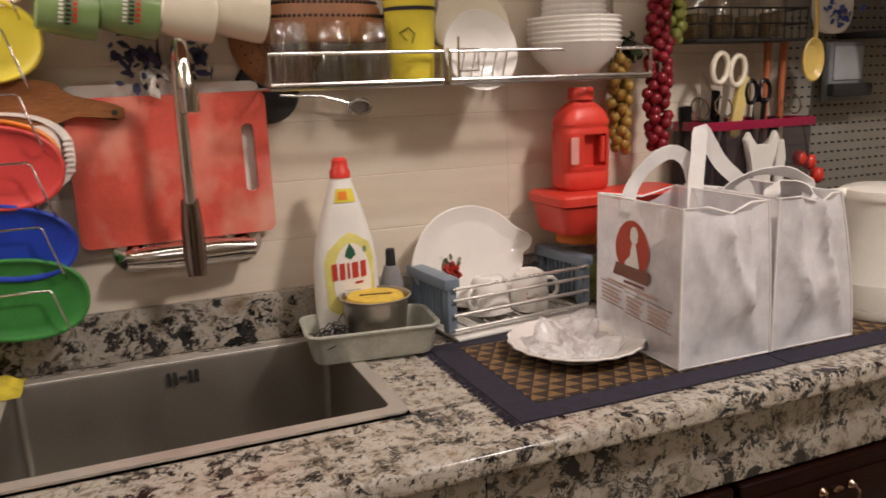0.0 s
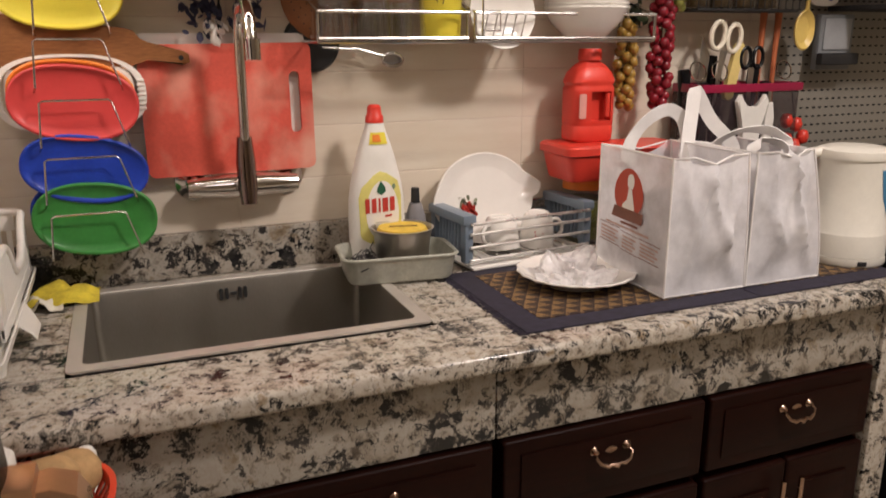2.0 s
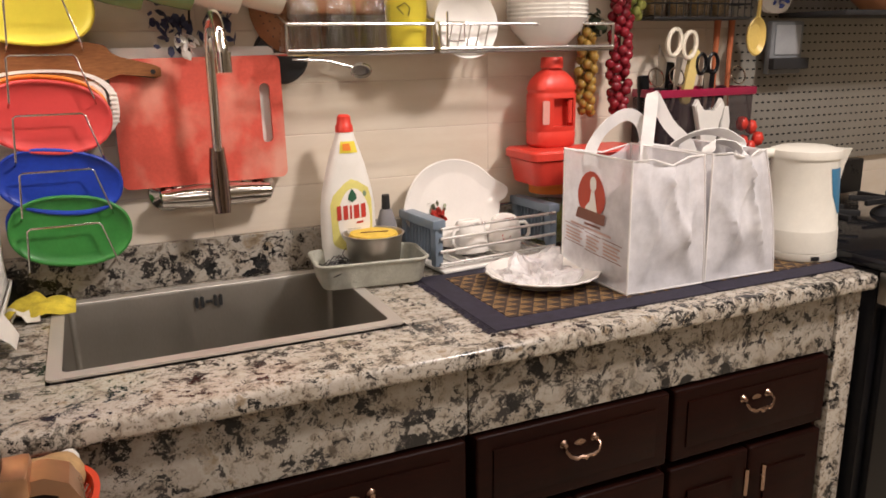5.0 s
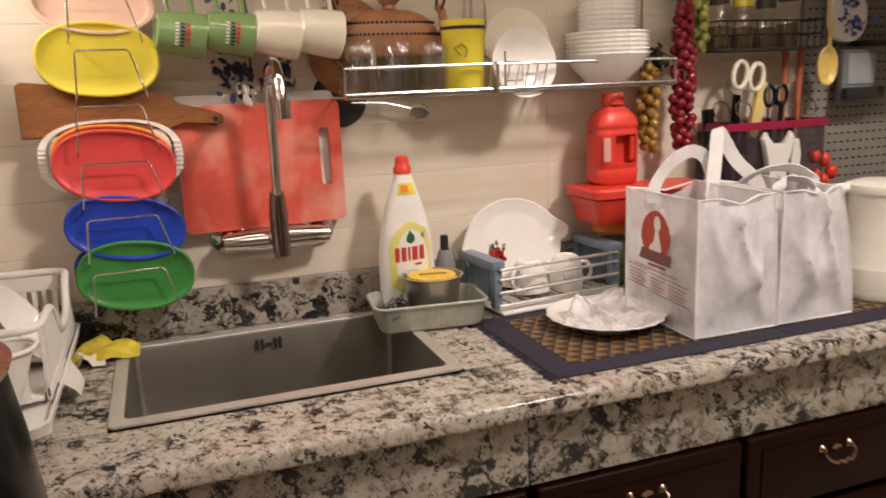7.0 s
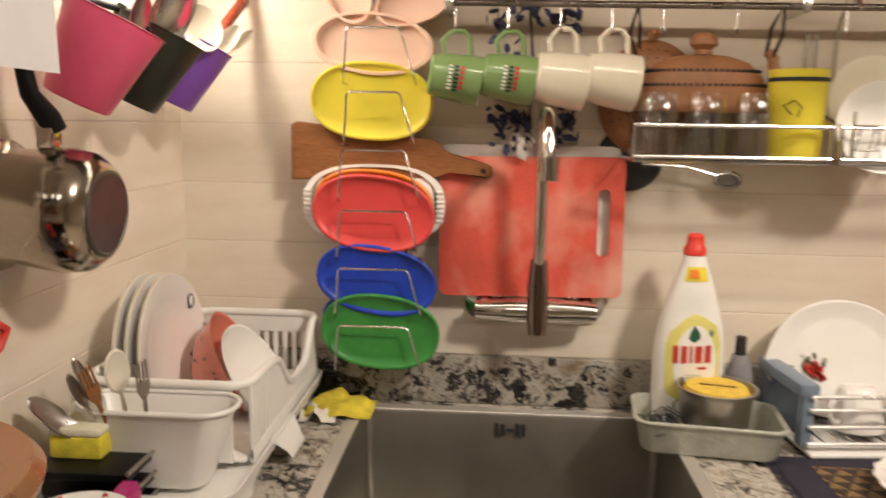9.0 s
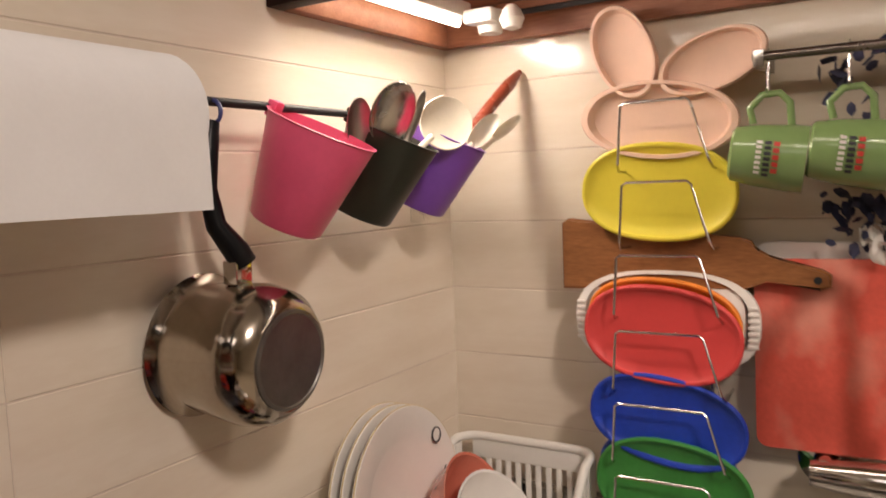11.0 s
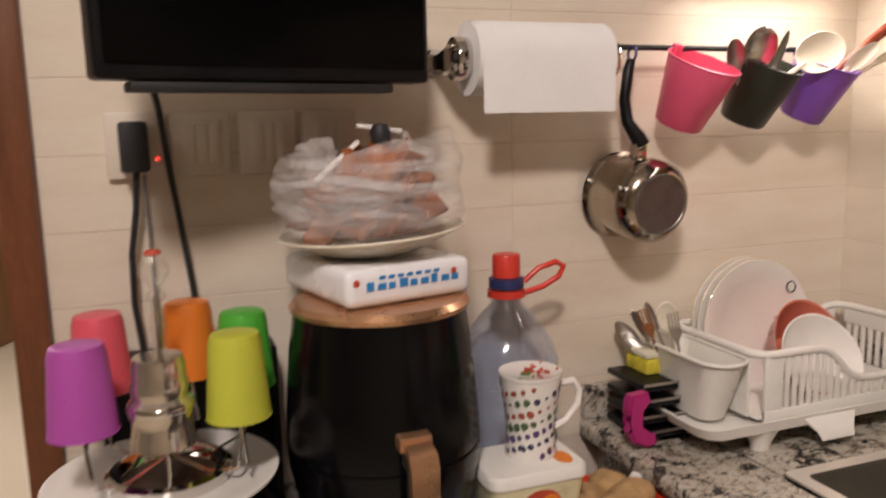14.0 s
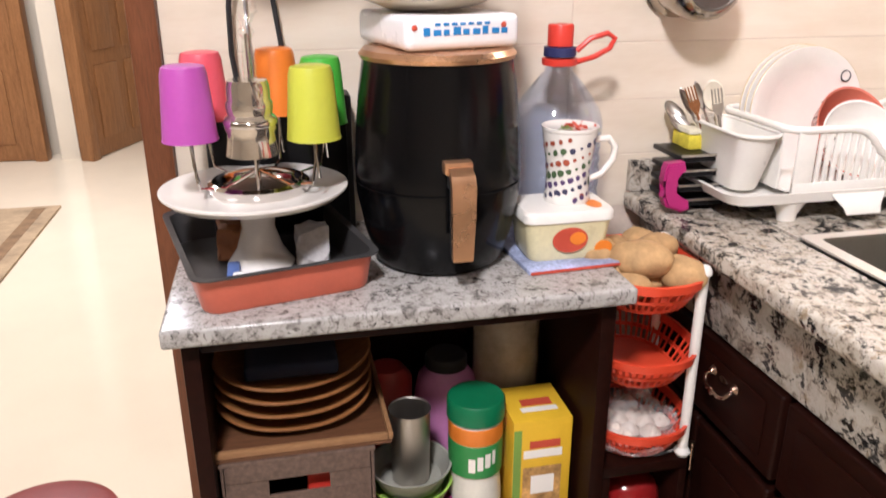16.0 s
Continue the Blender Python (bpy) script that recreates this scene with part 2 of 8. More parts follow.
def part(name, bm, material, parent=None, label="", m=None, sharp=38):
    mesh = bpy.data.meshes.new(name)
    bmesh.ops.recalc_face_normals(bm, faces=bm.faces)
    bm.to_mesh(mesh)
    bm.free()
    mesh.materials.append(material)
    mesh.shade_smooth()
    mesh.set_sharp_from_angle(angle=radians(sharp))
    ob = new(name, mesh)
    ob.parent = parent
    if m is not None:
        ob.matrix_basis = m
    return tagged(ob, label)


def box(x0, y0, z0, x1, y1, z1, bevel=0.0, seg=2, bm=None):
    bm = bm or bmesh.new()
    m = Matrix.LocRotScale(((x0 + x1) / 2, (y0 + y1) / 2, (z0 + z1) / 2), None, (abs(x1 - x0), abs(y1 - y0), abs(z1 - z0)))
    made = bmesh.ops.create_cube(bm, size=1, matrix=m)
    if bevel:
        edges = list({e for v in made["verts"] for e in v.link_edges})
        bmesh.ops.bevel(bm, geom=edges, offset=bevel, segments=seg, profile=0.6, affect="EDGES")
    return bm


def lathe(profile, seg=32, bm=None, m=None, squash=(1, 1)):
    """Turns (radius, height) pairs round the z axis."""
    bm = bm or bmesh.new()
    m = m or Matrix()
    rings = []
    for r, z in profile:
        if r < 1e-6:
            rings.append([bm.verts.new(m @ Vector((0, 0, z)))])
        else:
            rings.append([bm.verts.new(m @ Vector((r * squash[0] * math.cos(a), r * squash[1] * math.sin(a), z))) for a in (2 * math.pi * i / seg for i in range(seg))])
    for a, b in zip(rings, rings[1:]):
        for i in range(seg):
            j = (i + 1) % seg
            if len(a) > 1 and len(b) > 1:
                bm.faces.new((a[i], a[j], b[j], b[i]))
            elif len(a) > 1:
                bm.faces.new((a[i], a[j], b[0]))
            elif len(b) > 1:
                bm.faces.new((a[0], b[j], b[i]))
    return bm


def tube(points, r, seg=8, closed=False, bm=None, taper=None):
    """A rod of radius r along the points."""
    bm = bm or bmesh.new()
    pts = [Vector(p) for p in points]
    n = len(pts)
    rings, up = [], None
    for i, p in enumerate(pts):
        a = pts[(i - 1) % n] if closed or i else p
        b = pts[(i + 1) % n] if closed or i < n - 1 else p
        d = (b - a).normalized()
        if up is None:
            up = d.orthogonal().normalized()
        up = (up - d * up.dot(d)).normalized()
        side = d.cross(up)
        rr = r * (taper[i] if taper else 1)
        rings.append([bm.verts.new(p + rr * (math.cos(t) * up + math.sin(t) * side)) for t in (2 * math.pi * k / seg for k in range(seg))])
    for i in range(n if closed else n - 1):
        a, b = rings[i], rings[(i + 1) % n]
        for k in range(seg):
            bm.faces.new((a[k], a[(k + 1) % seg], b[(k + 1) % seg], b[k]))
    if not closed:
        bm.faces.new(rings[0][::-1])
        bm.faces.new(rings[-1])
    return bm


def arc(c, r, a0, a1, n, u=(1, 0, 0), v=(0, 0, 1)):
    c, u, v = Vector(c), Vector(u), Vector(v)
    return [c + r * (math.cos(radians(a)) * u + math.sin(radians(a)) * v) for a in (a0 + (a1 - a0) * i / n for i in range(n + 1))]


def prism(outline, d0, d1, bm=None, bevel=0.0, m=None):
    """An outline in x and z, given thickness along y."""
    bm = bm or bmesh.new()
    m = m or Matrix()
    a = [bm.verts.new(m @ Vector((x, d0, z))) for x, z in outline]
    b = [bm.verts.new(m @ Vector((x, d1, z))) for x, z in outline]
    n = len(outline)
    f0, f1 = bm.faces.new(a), bm.faces.new(b[::-1])
    for i in range(n):
        bm.faces.new((a[i], b[i], b[(i + 1) % n], a[(i + 1) % n]))
    if bevel:
        bmesh.ops.bevel(bm, geom=list(f0.edges) + list(f1.edges), offset=bevel, segments=2, affect="EDGES")
    return bm


def oval(a, b, n=40, power=2.0, cx=0.0, cz=0.0):
    out = []
    for i in range(n):
        t = 2 * math.pi * i / n
        c, s = math.cos(t), math.sin(t)
        out.append((cx + a * math.copysign(abs(c) ** (2 / power), c), cz + b * math.copysign(abs(s) ** (2 / power), s)))
    return out


def rounded(x0, z0, x1, z1, r, n=5):
    out = []
    for cx, cz, a in ((x1 - r, z1 - r, 0), (x0 + r, z1 - r, 90), (x0 + r, z0 + r, 180), (x1 - r, z0 + r, 270)):
        out += [(cx + r * math.cos(radians(a + 90 * i / n)), cz + r * math.sin(radians(a + 90 * i / n))) for i in range(n + 1)]
    return out


def loft(rings, bm=None, cap0=True, cap1=True):
    """A skin over rings of equally many points."""
    bm = bm or bmesh.new()
    vs = [[bm.verts.new(p) for p in ring] for ring in rings]
    for a, b in zip(vs, vs[1:]):
        n = len(a)
        for i in range(n):
            bm.faces.new((a[i], a[(i + 1) % n], b[(i + 1) % n], b[i]))
    if cap0:
        bm.faces.new(vs[0][::-1])
    if cap1:
        bm.faces.new(vs[-1])
    return bm


def flat_ring(outline, z, scale=1.0, dx=0.0, dy=0.0):
    return [(x * scale + dx, y * scale + dy, z) for x, y in outline]


def joined(*bms):
    """Several meshes of one part as one."""
    out = bmesh.new()
    for b in bms:
        me = bpy.data.meshes.new("joining")
        b.to_mesh(me)
        b.free()
        out.from_mesh(me)
        bpy.data.meshes.remove(me)
    return out


def moved(bm, m):
    bmesh.ops.transform(bm, matrix=m, verts=bm.verts)
    return bm


# ---------- the room ----------
def setting(name, bm, material, label, category):
    return tagged(part(name, bm, material), label, category, kind="structure")


setting("floor", box(-6.2, -6.0, -0.1, 4.2, 0.15, 0.0), FLOORTILE, "polished cream floor tiles running into the hall", "floor")
setting("ceiling", box(-6.2, -6.0, 2.7, 4.2, 0.15, 2.8), CEILING, "plain white painted ceiling", "ceiling")
wall_back = setting("wall_back", box(-0.12, -0.0008, 0.0, 4.2, 0.15, 2.7), GROUT, "cream tiled wall behind the sink", "wall")
wall_left = setting("wall_left", box(-0.12, -1.386, 0.0, 0.0008, -0.001, 2.7), GROUT, "cream tiled wall with rail, pot and television", "wall")
setting("wall_right", box(3.6, -6.0, 0.0, 3.75, 0.0, 2.7), CREAMWALL, "plain cream painted wall", "wall")
setting("wall_behind", box(-6.2, -6.0, 0.0, 3.6, -5.85, 2.7), CREAMWALL, "plain cream painted wall", "wall")
setting("wall_hall_end", box(-5.7, -5.85, 0.0, -5.55, 0.0, 2.7), CREAMWALL, "cream painted wall at the end of the hall", "wall")
setting("wall_hall_side", box(-5.55, -0.5, 0.0, -0.12, -0.35, 2.7), CREAMWALL, "cream painted wall along the hall", "wall")

# worktop with the sink cut out, and its rounded front edge
worktop = thing("worktop", "cream and black speckled granite worktop with rounded front edge", "worktop", kind="structure")
WX1 = 1.775
part("front_slab", box(0.003, -0.585, 0.868, WX1, -0.428, 0.9, 0.012, 4), GRANITE, worktop)
part("back_slab", box(0.003, -0.0475, 0.868, WX1, -0.004, 0.9), GRANITE, worktop)
part("end_slab", box(0.003, -0.4275, 0.868, 0.3105, -0.048, 0.9), GRANITE, worktop)
part("middle_slab", box(0.8455, -0.4275, 0.868, WX1, -0.048, 0.9), GRANITE, worktop)
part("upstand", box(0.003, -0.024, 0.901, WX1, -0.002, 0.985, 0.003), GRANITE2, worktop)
part("side_upstand", box(0.003, -0.58, 0.901, 0.02, -0.0245, 0.96, 0.003), GRANITE, worktop)
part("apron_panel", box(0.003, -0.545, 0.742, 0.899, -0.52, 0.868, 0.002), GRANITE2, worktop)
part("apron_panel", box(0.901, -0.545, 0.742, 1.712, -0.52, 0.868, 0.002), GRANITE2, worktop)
part("end_panel", box(1.716, -0.55, 0.0, WX1, -0.02, 0.867, 0.003), GRANITE, worktop)
setting("carcass", box(0.003, -0.5, 0.0, 1.714, -0.01, 0.69), DARKWOOD, "dark wooden base cabinet body under the worktop", "cabinet")
# ---------- wall tiles' cabinets ----------
def wall_cabinet():
    c = thing("wall_cabinet", "dark mahogany wall cabinet with open lit underside", "cabinet")
    part("bottom_board", box(0.004, -0.36, 1.69, 2.75, -0.004, 1.706), UNDERWOOD, c)
    part("body", box(0.004, -0.36, 1.708, 2.75, -0.004, 2.4), DARKWOOD, c)
    part("front_rail", box(0.004, -0.388, 1.637, 2.75, -0.362, 1.72, 0.003), DARKWOOD, c)
    part("side_trim", box(0.004, -0.361, 1.637, 0.022, -0.023, 1.689, 0.002), UNDERWOOD, c)
    part("back_trim", box(0.004, -0.022, 1.637, 2.75, -0.004, 1.689, 0.002), UNDERWOOD, c)
    for i in range(5):
        x = 0.006 + i * 0.55
        part("door", box(x, -0.384, 1.722, x + 0.543, -0.362, 2.39, 0.006), DARKWOOD, c)
    return c


wall_cabinet()
tl = thing("tube_lamp", "lit white fluorescent tube fixed under the wall cabinet", "lamp", (0.06, -0.2, 1.68))
part("housing", box(-0.018, -0.15, -0.012, 0.018, 0.15, 0.01, 0.003), WHITE, tl)
part("tube", tube([(0, -0.14, -0.017), (0, 0.14, -0.017)], 0.006, 12), glow("tube_glow", (1.0, 0.86, 0.66), 26), tl)
part("end_cap", lathe([(0, -0.03), (0.016, -0.03), (0.02, -0.01), (0.02, 0.0), (0, 0.0)], 20, m=pose(0.055, 0.135, -0.01, 0, 0, 0)), WHITE, tl)
part("starter_bulb", lathe([(0, -0.034), (0.012, -0.03), (0.017, -0.018), (0.012, -0.006), (0.006, 0.0), (0, 0)], 20, m=pose(0.1, 0.11, -0.012)), WHITE, tl)
part("plug", box(0.03, 0.1, -0.03, 0.075, 0.125, -0.01, 0.006), WHITE, tl)
part("cable", tube([(0.04, 0.12, -0.02), (0.12, 0.15, -0.014), (0.25, 0.155, -0.012), (0.5, 0.15, -0.012)], 0.004, 6), BLACKMATT, tl)


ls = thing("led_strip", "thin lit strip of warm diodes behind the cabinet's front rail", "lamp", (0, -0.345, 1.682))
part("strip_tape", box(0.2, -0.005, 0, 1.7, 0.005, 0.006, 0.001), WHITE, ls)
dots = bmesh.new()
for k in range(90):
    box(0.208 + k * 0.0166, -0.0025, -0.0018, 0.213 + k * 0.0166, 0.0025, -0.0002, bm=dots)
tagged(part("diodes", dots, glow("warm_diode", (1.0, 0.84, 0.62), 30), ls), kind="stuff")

# ---------- base cabinets ----------
def drop_handle(parent, x, y, z):
    h = part("handle", tube([(x - 0.031, y, z + 0.012), (x - 0.034, y - 0.012, z + 0.006), (x - 0.028, y - 0.016, z - 0.003), (x - 0.016, y - 0.018, z - 0.008), (x - 0.008, y - 0.018, z - 0.006), (x, y - 0.019, z - 0.009), (x + 0.008, y - 0.018, z - 0.006), (x + 0.016, y - 0.018, z - 0.008), (x + 0.028, y - 0.016, z - 0.003), (x + 0.034, y - 0.012, z + 0.006), (x + 0.031, y, z + 0.012)], 0.0028, 8, taper=[1, 1, 1.1, 1.5, 1.1, 1.9, 1.1, 1.5, 1.1, 1, 1]), HANDLE, parent, "polished copper drop handle")
    for dx in (-0.031, 0.031):
        part("rosette", lathe([(0, 0.008), (0.004, 0.007), (0.006, 0.003), (0.0085, 0), (0, 0)], 14, m=pose(x + dx, y, z + 0.012, 90, 0, 0)), HANDLE, h)
    part("back_plate", prism(oval(0.012, 0.006, 24, 1.4, x, z + 0.011), y - 0.002, y), HANDLE, h)


HANDLE = mat("copper_chrome_handle", (0.34, 0.23, 0.17), 0.24, 1.0, 0.08)
XS = [(0.003, 0.093), (0.095, 0.495), (0.507, 0.893), (0.911, 1.3), (1.312, 1.7)]
for n, (a, b) in enumerate(XS[1:]):
    c = thing("base_cabinet", "dark mahogany base cabinet with copper handles under the worktop", "cabinet", (0, 0, 0), group="base cabinets")
    part("frame_stile", box(b + 0.001, -0.527, 0.08, b + 0.01, -0.501, 0.74), DARKWOOD, c)
    d = part("drawer_front", box(a, -0.552, 0.592, b, -0.502, 0.735, 0.006, 3), DARKWOOD, c)
    part("drawer_panel", box(a + 0.03, -0.555, 0.617, b - 0.03, -0.5525, 0.71, 0.0012), DARKWOOD, d)
    drop_handle(d, (a + b) / 2 if n else 0.36, -0.556, 0.676)
    for u, w in ((a, (a + b) / 2 - 0.002), ((a + b) / 2 + 0.002, b)):
        door = part("door", box(u, -0.552, 0.08, w, -0.502, 0.575, 0.006, 3), DARKWOOD, c)
        part("door_panel", box(u + 0.04, -0.557, 0.13, w - 0.04, -0.5525, 0.525, 0.002), DARKWOOD, door)
        part("door_knob", tube([((w - 0.02 if u == a else u + 0.02), -0.57, 0.545), ((w - 0.02 if u == a else u + 0.02), -0.57, 0.49)], 0.005, 10), HANDLE, door)


# ---------- sink and tap ----------
def steel_sink():
    s = thing("sink", "brushed steel rectangular sink set into the granite worktop", "sink", (0.578, -0.238, 0.9))
    a, b = 0.267, 0.19
    def ring(ax, by, z, r, dy=0.0):
        return [(x, y + dy, z) for x, y in rounded(-ax, -by, ax, by, r, 4)]
    part("rim", loft([ring(a, b, 0.0005, 0.012), ring(a, b, 0.004, 0.012), ring(a - 0.02, b - 0.023, 0.004, 0.012), ring(a - 0.021, b - 0.024, 0.0025, 0.012)], cap0=False, cap1=False), RIMSTEEL, s, "satin steel rim")
    rings = [ring(a - 0.021, b - 0.024, 0.0035, 0.012), ring(a - 0.023, b - 0.026, -0.002, 0.012), ring(a - 0.025, b - 0.028, -0.165, 0.014), ring(a - 0.04, b - 0.042, -0.18, 0.02)]
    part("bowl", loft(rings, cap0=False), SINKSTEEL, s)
    part("drain", lathe([(0, -0.178), (0.035, -0.178), (0.042, -0.175), (0.044, -0.1785), (0.044, -0.182), (0, -0.182)], 28), CHROME, s)
    for dx in (-0.022, -0.012, 0.012, 0.022):
        part("overflow_slot", prism(rounded(dx - 0.003, -0.034, dx + 0.003, -0.012, 0.0028), 0.1575, 0.162), BLACKMATT, s)
    part("overflow_bar", prism(rounded(-0.006, -0.026, 0.006, -0.021, 0.002), 0.1575, 0.162), BLACKMATT, s)


steel_sink()


def wall_tap():
    t = thing("wall_tap", "chrome wall mixer tap with tall curved spout", "tap", (0.615, 0, 1.075))
    part("body", tube([(-0.1, -0.05, 0), (-0.07, -0.05, 0), (-0.03, -0.05, 0), (0.03, -0.05, 0), (0.07, -0.05, 0), (0.1, -0.05, 0)], 0.019, 20, taper=[0.8, 1.0, 1.15, 1.15, 1.0, 0.8]), CHROME, t)
    for sx in (-0.085, 0.085):
        part("wall_flange", lathe([(0, 0.05), (0.014, 0.05), (0.016, 0.012), (0.034, 0.006), (0.036, 0), (0, 0)], 24, m=pose(sx, -0.001, 0.004, 90, 0, 0)), CHROME, t)
    part("cartridge", tube([(0, -0.105, -0.026), (0, -0.1, 0.0), (0, -0.095, 0.05), (0, -0.095, 0.095)], 0.0165, 20, taper=[0.85, 1.05, 1.05, 0.8]), DARKCHROME, t)
    part("joint", tube([(0, -0.05, 0), (0, -0.1, 0.012)], 0.017, 16), CHROME, t)
    part("spout", tube([(0, -0.1, 0.09), (0, -0.105, 0.15), (0, -0.11, 0.255)] + [(0, -0.176 + 0.066 * math.cos(radians(a)), 0.258 + 0.066 * math.sin(radians(a))) for a in range(0, 166, 12)] + [(0, -0.247, 0.25), (0, -0.25, 0.232)], 0.0092, 16, taper=None), CHROME, t)
    part("aerator", tube([(0, -0.2455, 0.262), (0, -0.25, 0.23)], 0.013, 18), CHROME, t)


# dark room reflections on the tap's cartridge are put into this base colour
DARKCHROME = mat("dark_reflecting_chrome", (0.26, 0.2, 0.18), 0.1, 1.0, 0.05)
wall_tap()


# ---------- boards and lids on the wall ----------
def cutting_board(name, label, material, x0, x1, z0, z1, y, hole, lean=0.0):
    c = thing(name, label, "cutting board", ((x0 + x1) / 2, y, z0), (0, lean, 0))
    w, h = (x1 - x0) / 2, z1 - z0
    outline = rounded(-w, 0, w, h, 0.014, 5)
    slot = rounded(w - 0.043, h - 0.165, w - 0.023, h - 0.052, 0.0095, 4)
    bm = bmesh.new()
    for d in (-0.005, 0.005):
        vo = [bm.verts.new((x, d, z)) for x, z in outline]
        vi = [bm.verts.new((x, d, z)) for x, z in slot] if hole else []
        es = [bm.edges.new((l[i], l[(i + 1) % len(l)])) for l in (vo, vi) if l for i in range(len(l))]
        bmesh.ops.triangle_fill(bm, use_beauty=True, edges=es, use_dissolve=False)
    bm.verts.ensure_lookup_table()
    n, k = len(outline), len(slot) if hole else 0
    vs = list(bm.verts)
    half = n + k
    for s0, cnt in ((0, n), (n, k)):
        for i in range(cnt):
            j = (i + 1) % cnt
            bm.faces.new((vs[s0 + i], vs[s0 + j], vs[half + s0 + j], vs[half + s0 + i]))
    part("board", bm, material, c)
    return c


cutting_board("cutting_board", "white plastic cutting board hanging behind a red one", WHITE, 0.45, 0.748, 1.13, 1.348, -0.011, False)
cutting_board("cutting_board", "scuffed red plastic cutting board with a handle slot", REDBOARD, 0.452, 0.757, 1.096, 1.33, -0.028, True, -0.6)


def lid(name, label, material, x, z, a, b, y, tilt=0.0, power=2.3):
    """A shallow oval lid standing on edge, its hollow towards the room."""
    t = thing(name, label, "lid", (x, y, z - b), (0, 0, 0), group="lids in the wire holder")
    o = oval(a, b, 56, power)
    m = pose(0, 0, b, 0, tilt, 0)
    def r(s, d):
        return [m @ Vector((px * s, d, pz * s)) for px, pz in o]
    bm = loft([r(0.98, 0.006), r(1.0, 0.002), r(1.0, -0.004), r(0.965, -0.0065), r(0.93, -0.0045), r(0.88, -0.002), r(0.7, 0.0), r(0.5, 0.0005)], cap0=True)
    part("panel", bm, material, t, sharp=50)
    part("lip", tube([m @ Vector((px * 0.985, -0.004, pz * 0.985)) for px, pz in o], 0.0035, 8, closed=True), material, t)
    return t


REDLID = mat("pinkish_red_plastic", (0.62, 0.06, 0.055), 0.45, var=0.06, soft=0.1)
ORANGEP = mat("orange_plastic", (0.75, 0.22, 0.02), 0.35, var=0.05)
lid("oval_dish", "translucent yellow plastic lid standing in the wire holder", YELLOWP, 0.341, 1.415, 0.097, 0.06, -0.06, 3)
lid("oval_dish", "bright red plastic lid in front of an orange one", REDLID, 0.347, 1.236, 0.098, 0.06, -0.077, 6)
lid("oval_dish", "orange plastic lid behind a red one", ORANGEP, 0.345, 1.25, 0.096, 0.054, -0.062, 5)
lid("oval_dish", "deep blue plastic lid tilted in the wire holder", BLUEP, 0.352, 1.126, 0.098, 0.055, -0.077, 9)
lid("oval_dish", "dark blue plastic lid behind the green lid", BLUEP, 0.35, 1.05, 0.09, 0.054, -0.062, 4)
lid("oval_dish", "green plastic lid at the foot of the wire holder", GREENP, 0.359, 1.04, 0.097, 0.061, -0.08, 5)


def handled_tray():
    t = thing("serving_tray", "white plastic tray with ribbed side handles", "tray", (0.343, -0.046, 1.19))
    o = oval(0.1, 0.062, 48, 3.0, 0, 0.058)
    outer = oval(0.118, 0.066, 48, 2.6, 0, 0.058)
    part("panel", loft([[(x, 0.004, z) for x, z in o], [(x, -0.002, z) for x, z in o]]), WHITE, t)
    part("rim", loft([[(x, 0.002, z) for x, z in outer], [(x, -0.006, z) for x, z in outer], [(x * 0.9, -0.006, 0.058 + (z - 0.058) * 0.93) for x, z in outer], [(x * 0.9, 0.002, 0.058 + (z - 0.058) * 0.93) for x, z in outer]], cap0=False, cap1=False), WHITE, t)
    for s in (-1, 1):
        for i in range(7):
            z = 0.03 + i * 0.008
            part("grip_rib", box(s * 0.103, -0.0085, z, s * 0.116, -0.006, z + 0.004, 0.0008), WHITE, t)


handled_tray()


def bunny_plate():
    t = thing("divided_plate", "blush pink rabbit-shaped divided plate standing on edge", "plate", (0.342, -0.058, 1.458))
    def cell(name, cx, cz, a, b, tilt, d):
        o = oval(a, b, 44, 2.1)
        m = pose(cx, d, cz, 0, tilt, 0)
        r = lambda s, y: [m @ Vector((px * s, y, pz * s)) for px, pz in o]
        part(name, loft([r(0.97, 0.012), r(1.0, -0.004), r(0.98, -0.008), r(0.9, -0.008), r(0.84, 0.004), r(0.5, 0.007)]), BLUSH, t)
    cell("dish", 0.0, 0.047, 0.1, 0.049, 5, 0)
    cell("ear", -0.042, 0.135, 0.038, 0.062, -22, 0.001)
    cell("ear", 0.066, 0.112, 0.066, 0.035, -18, 0.002)


bunny_plate()


def wooden_paddle():
    t = thing("wooden_board", "brown wooden serving board with a long handle", "cutting board", (0.205, -0.04, 1.286))
    out = [(0.0, 0.0), (0.235, 0.004), (0.248, 0.014), (0.262, 0.02), (0.32, 0.008), (0.332, 0.012), (0.332, 0.026), (0.322, 0.032), (0.262, 0.045), (0.25, 0.052), (0.244, 0.066), (0.23, 0.07), (0.01, 0.096), (0.0, 0.09)]
    bm = prism(out, -0.009, 0.009, bevel=0.003)
    part("board", bm, BOARDWOOD, t)
    part("hang_hole", lathe([(0, -0.0095), (0.0045, -0.0095), (0.0045, 0.0095), (0, 0.0095)], 14, m=pose(0.318, 0, 0.02, 90, 0, 0)), BLACKMATT, t)


wooden_paddle()


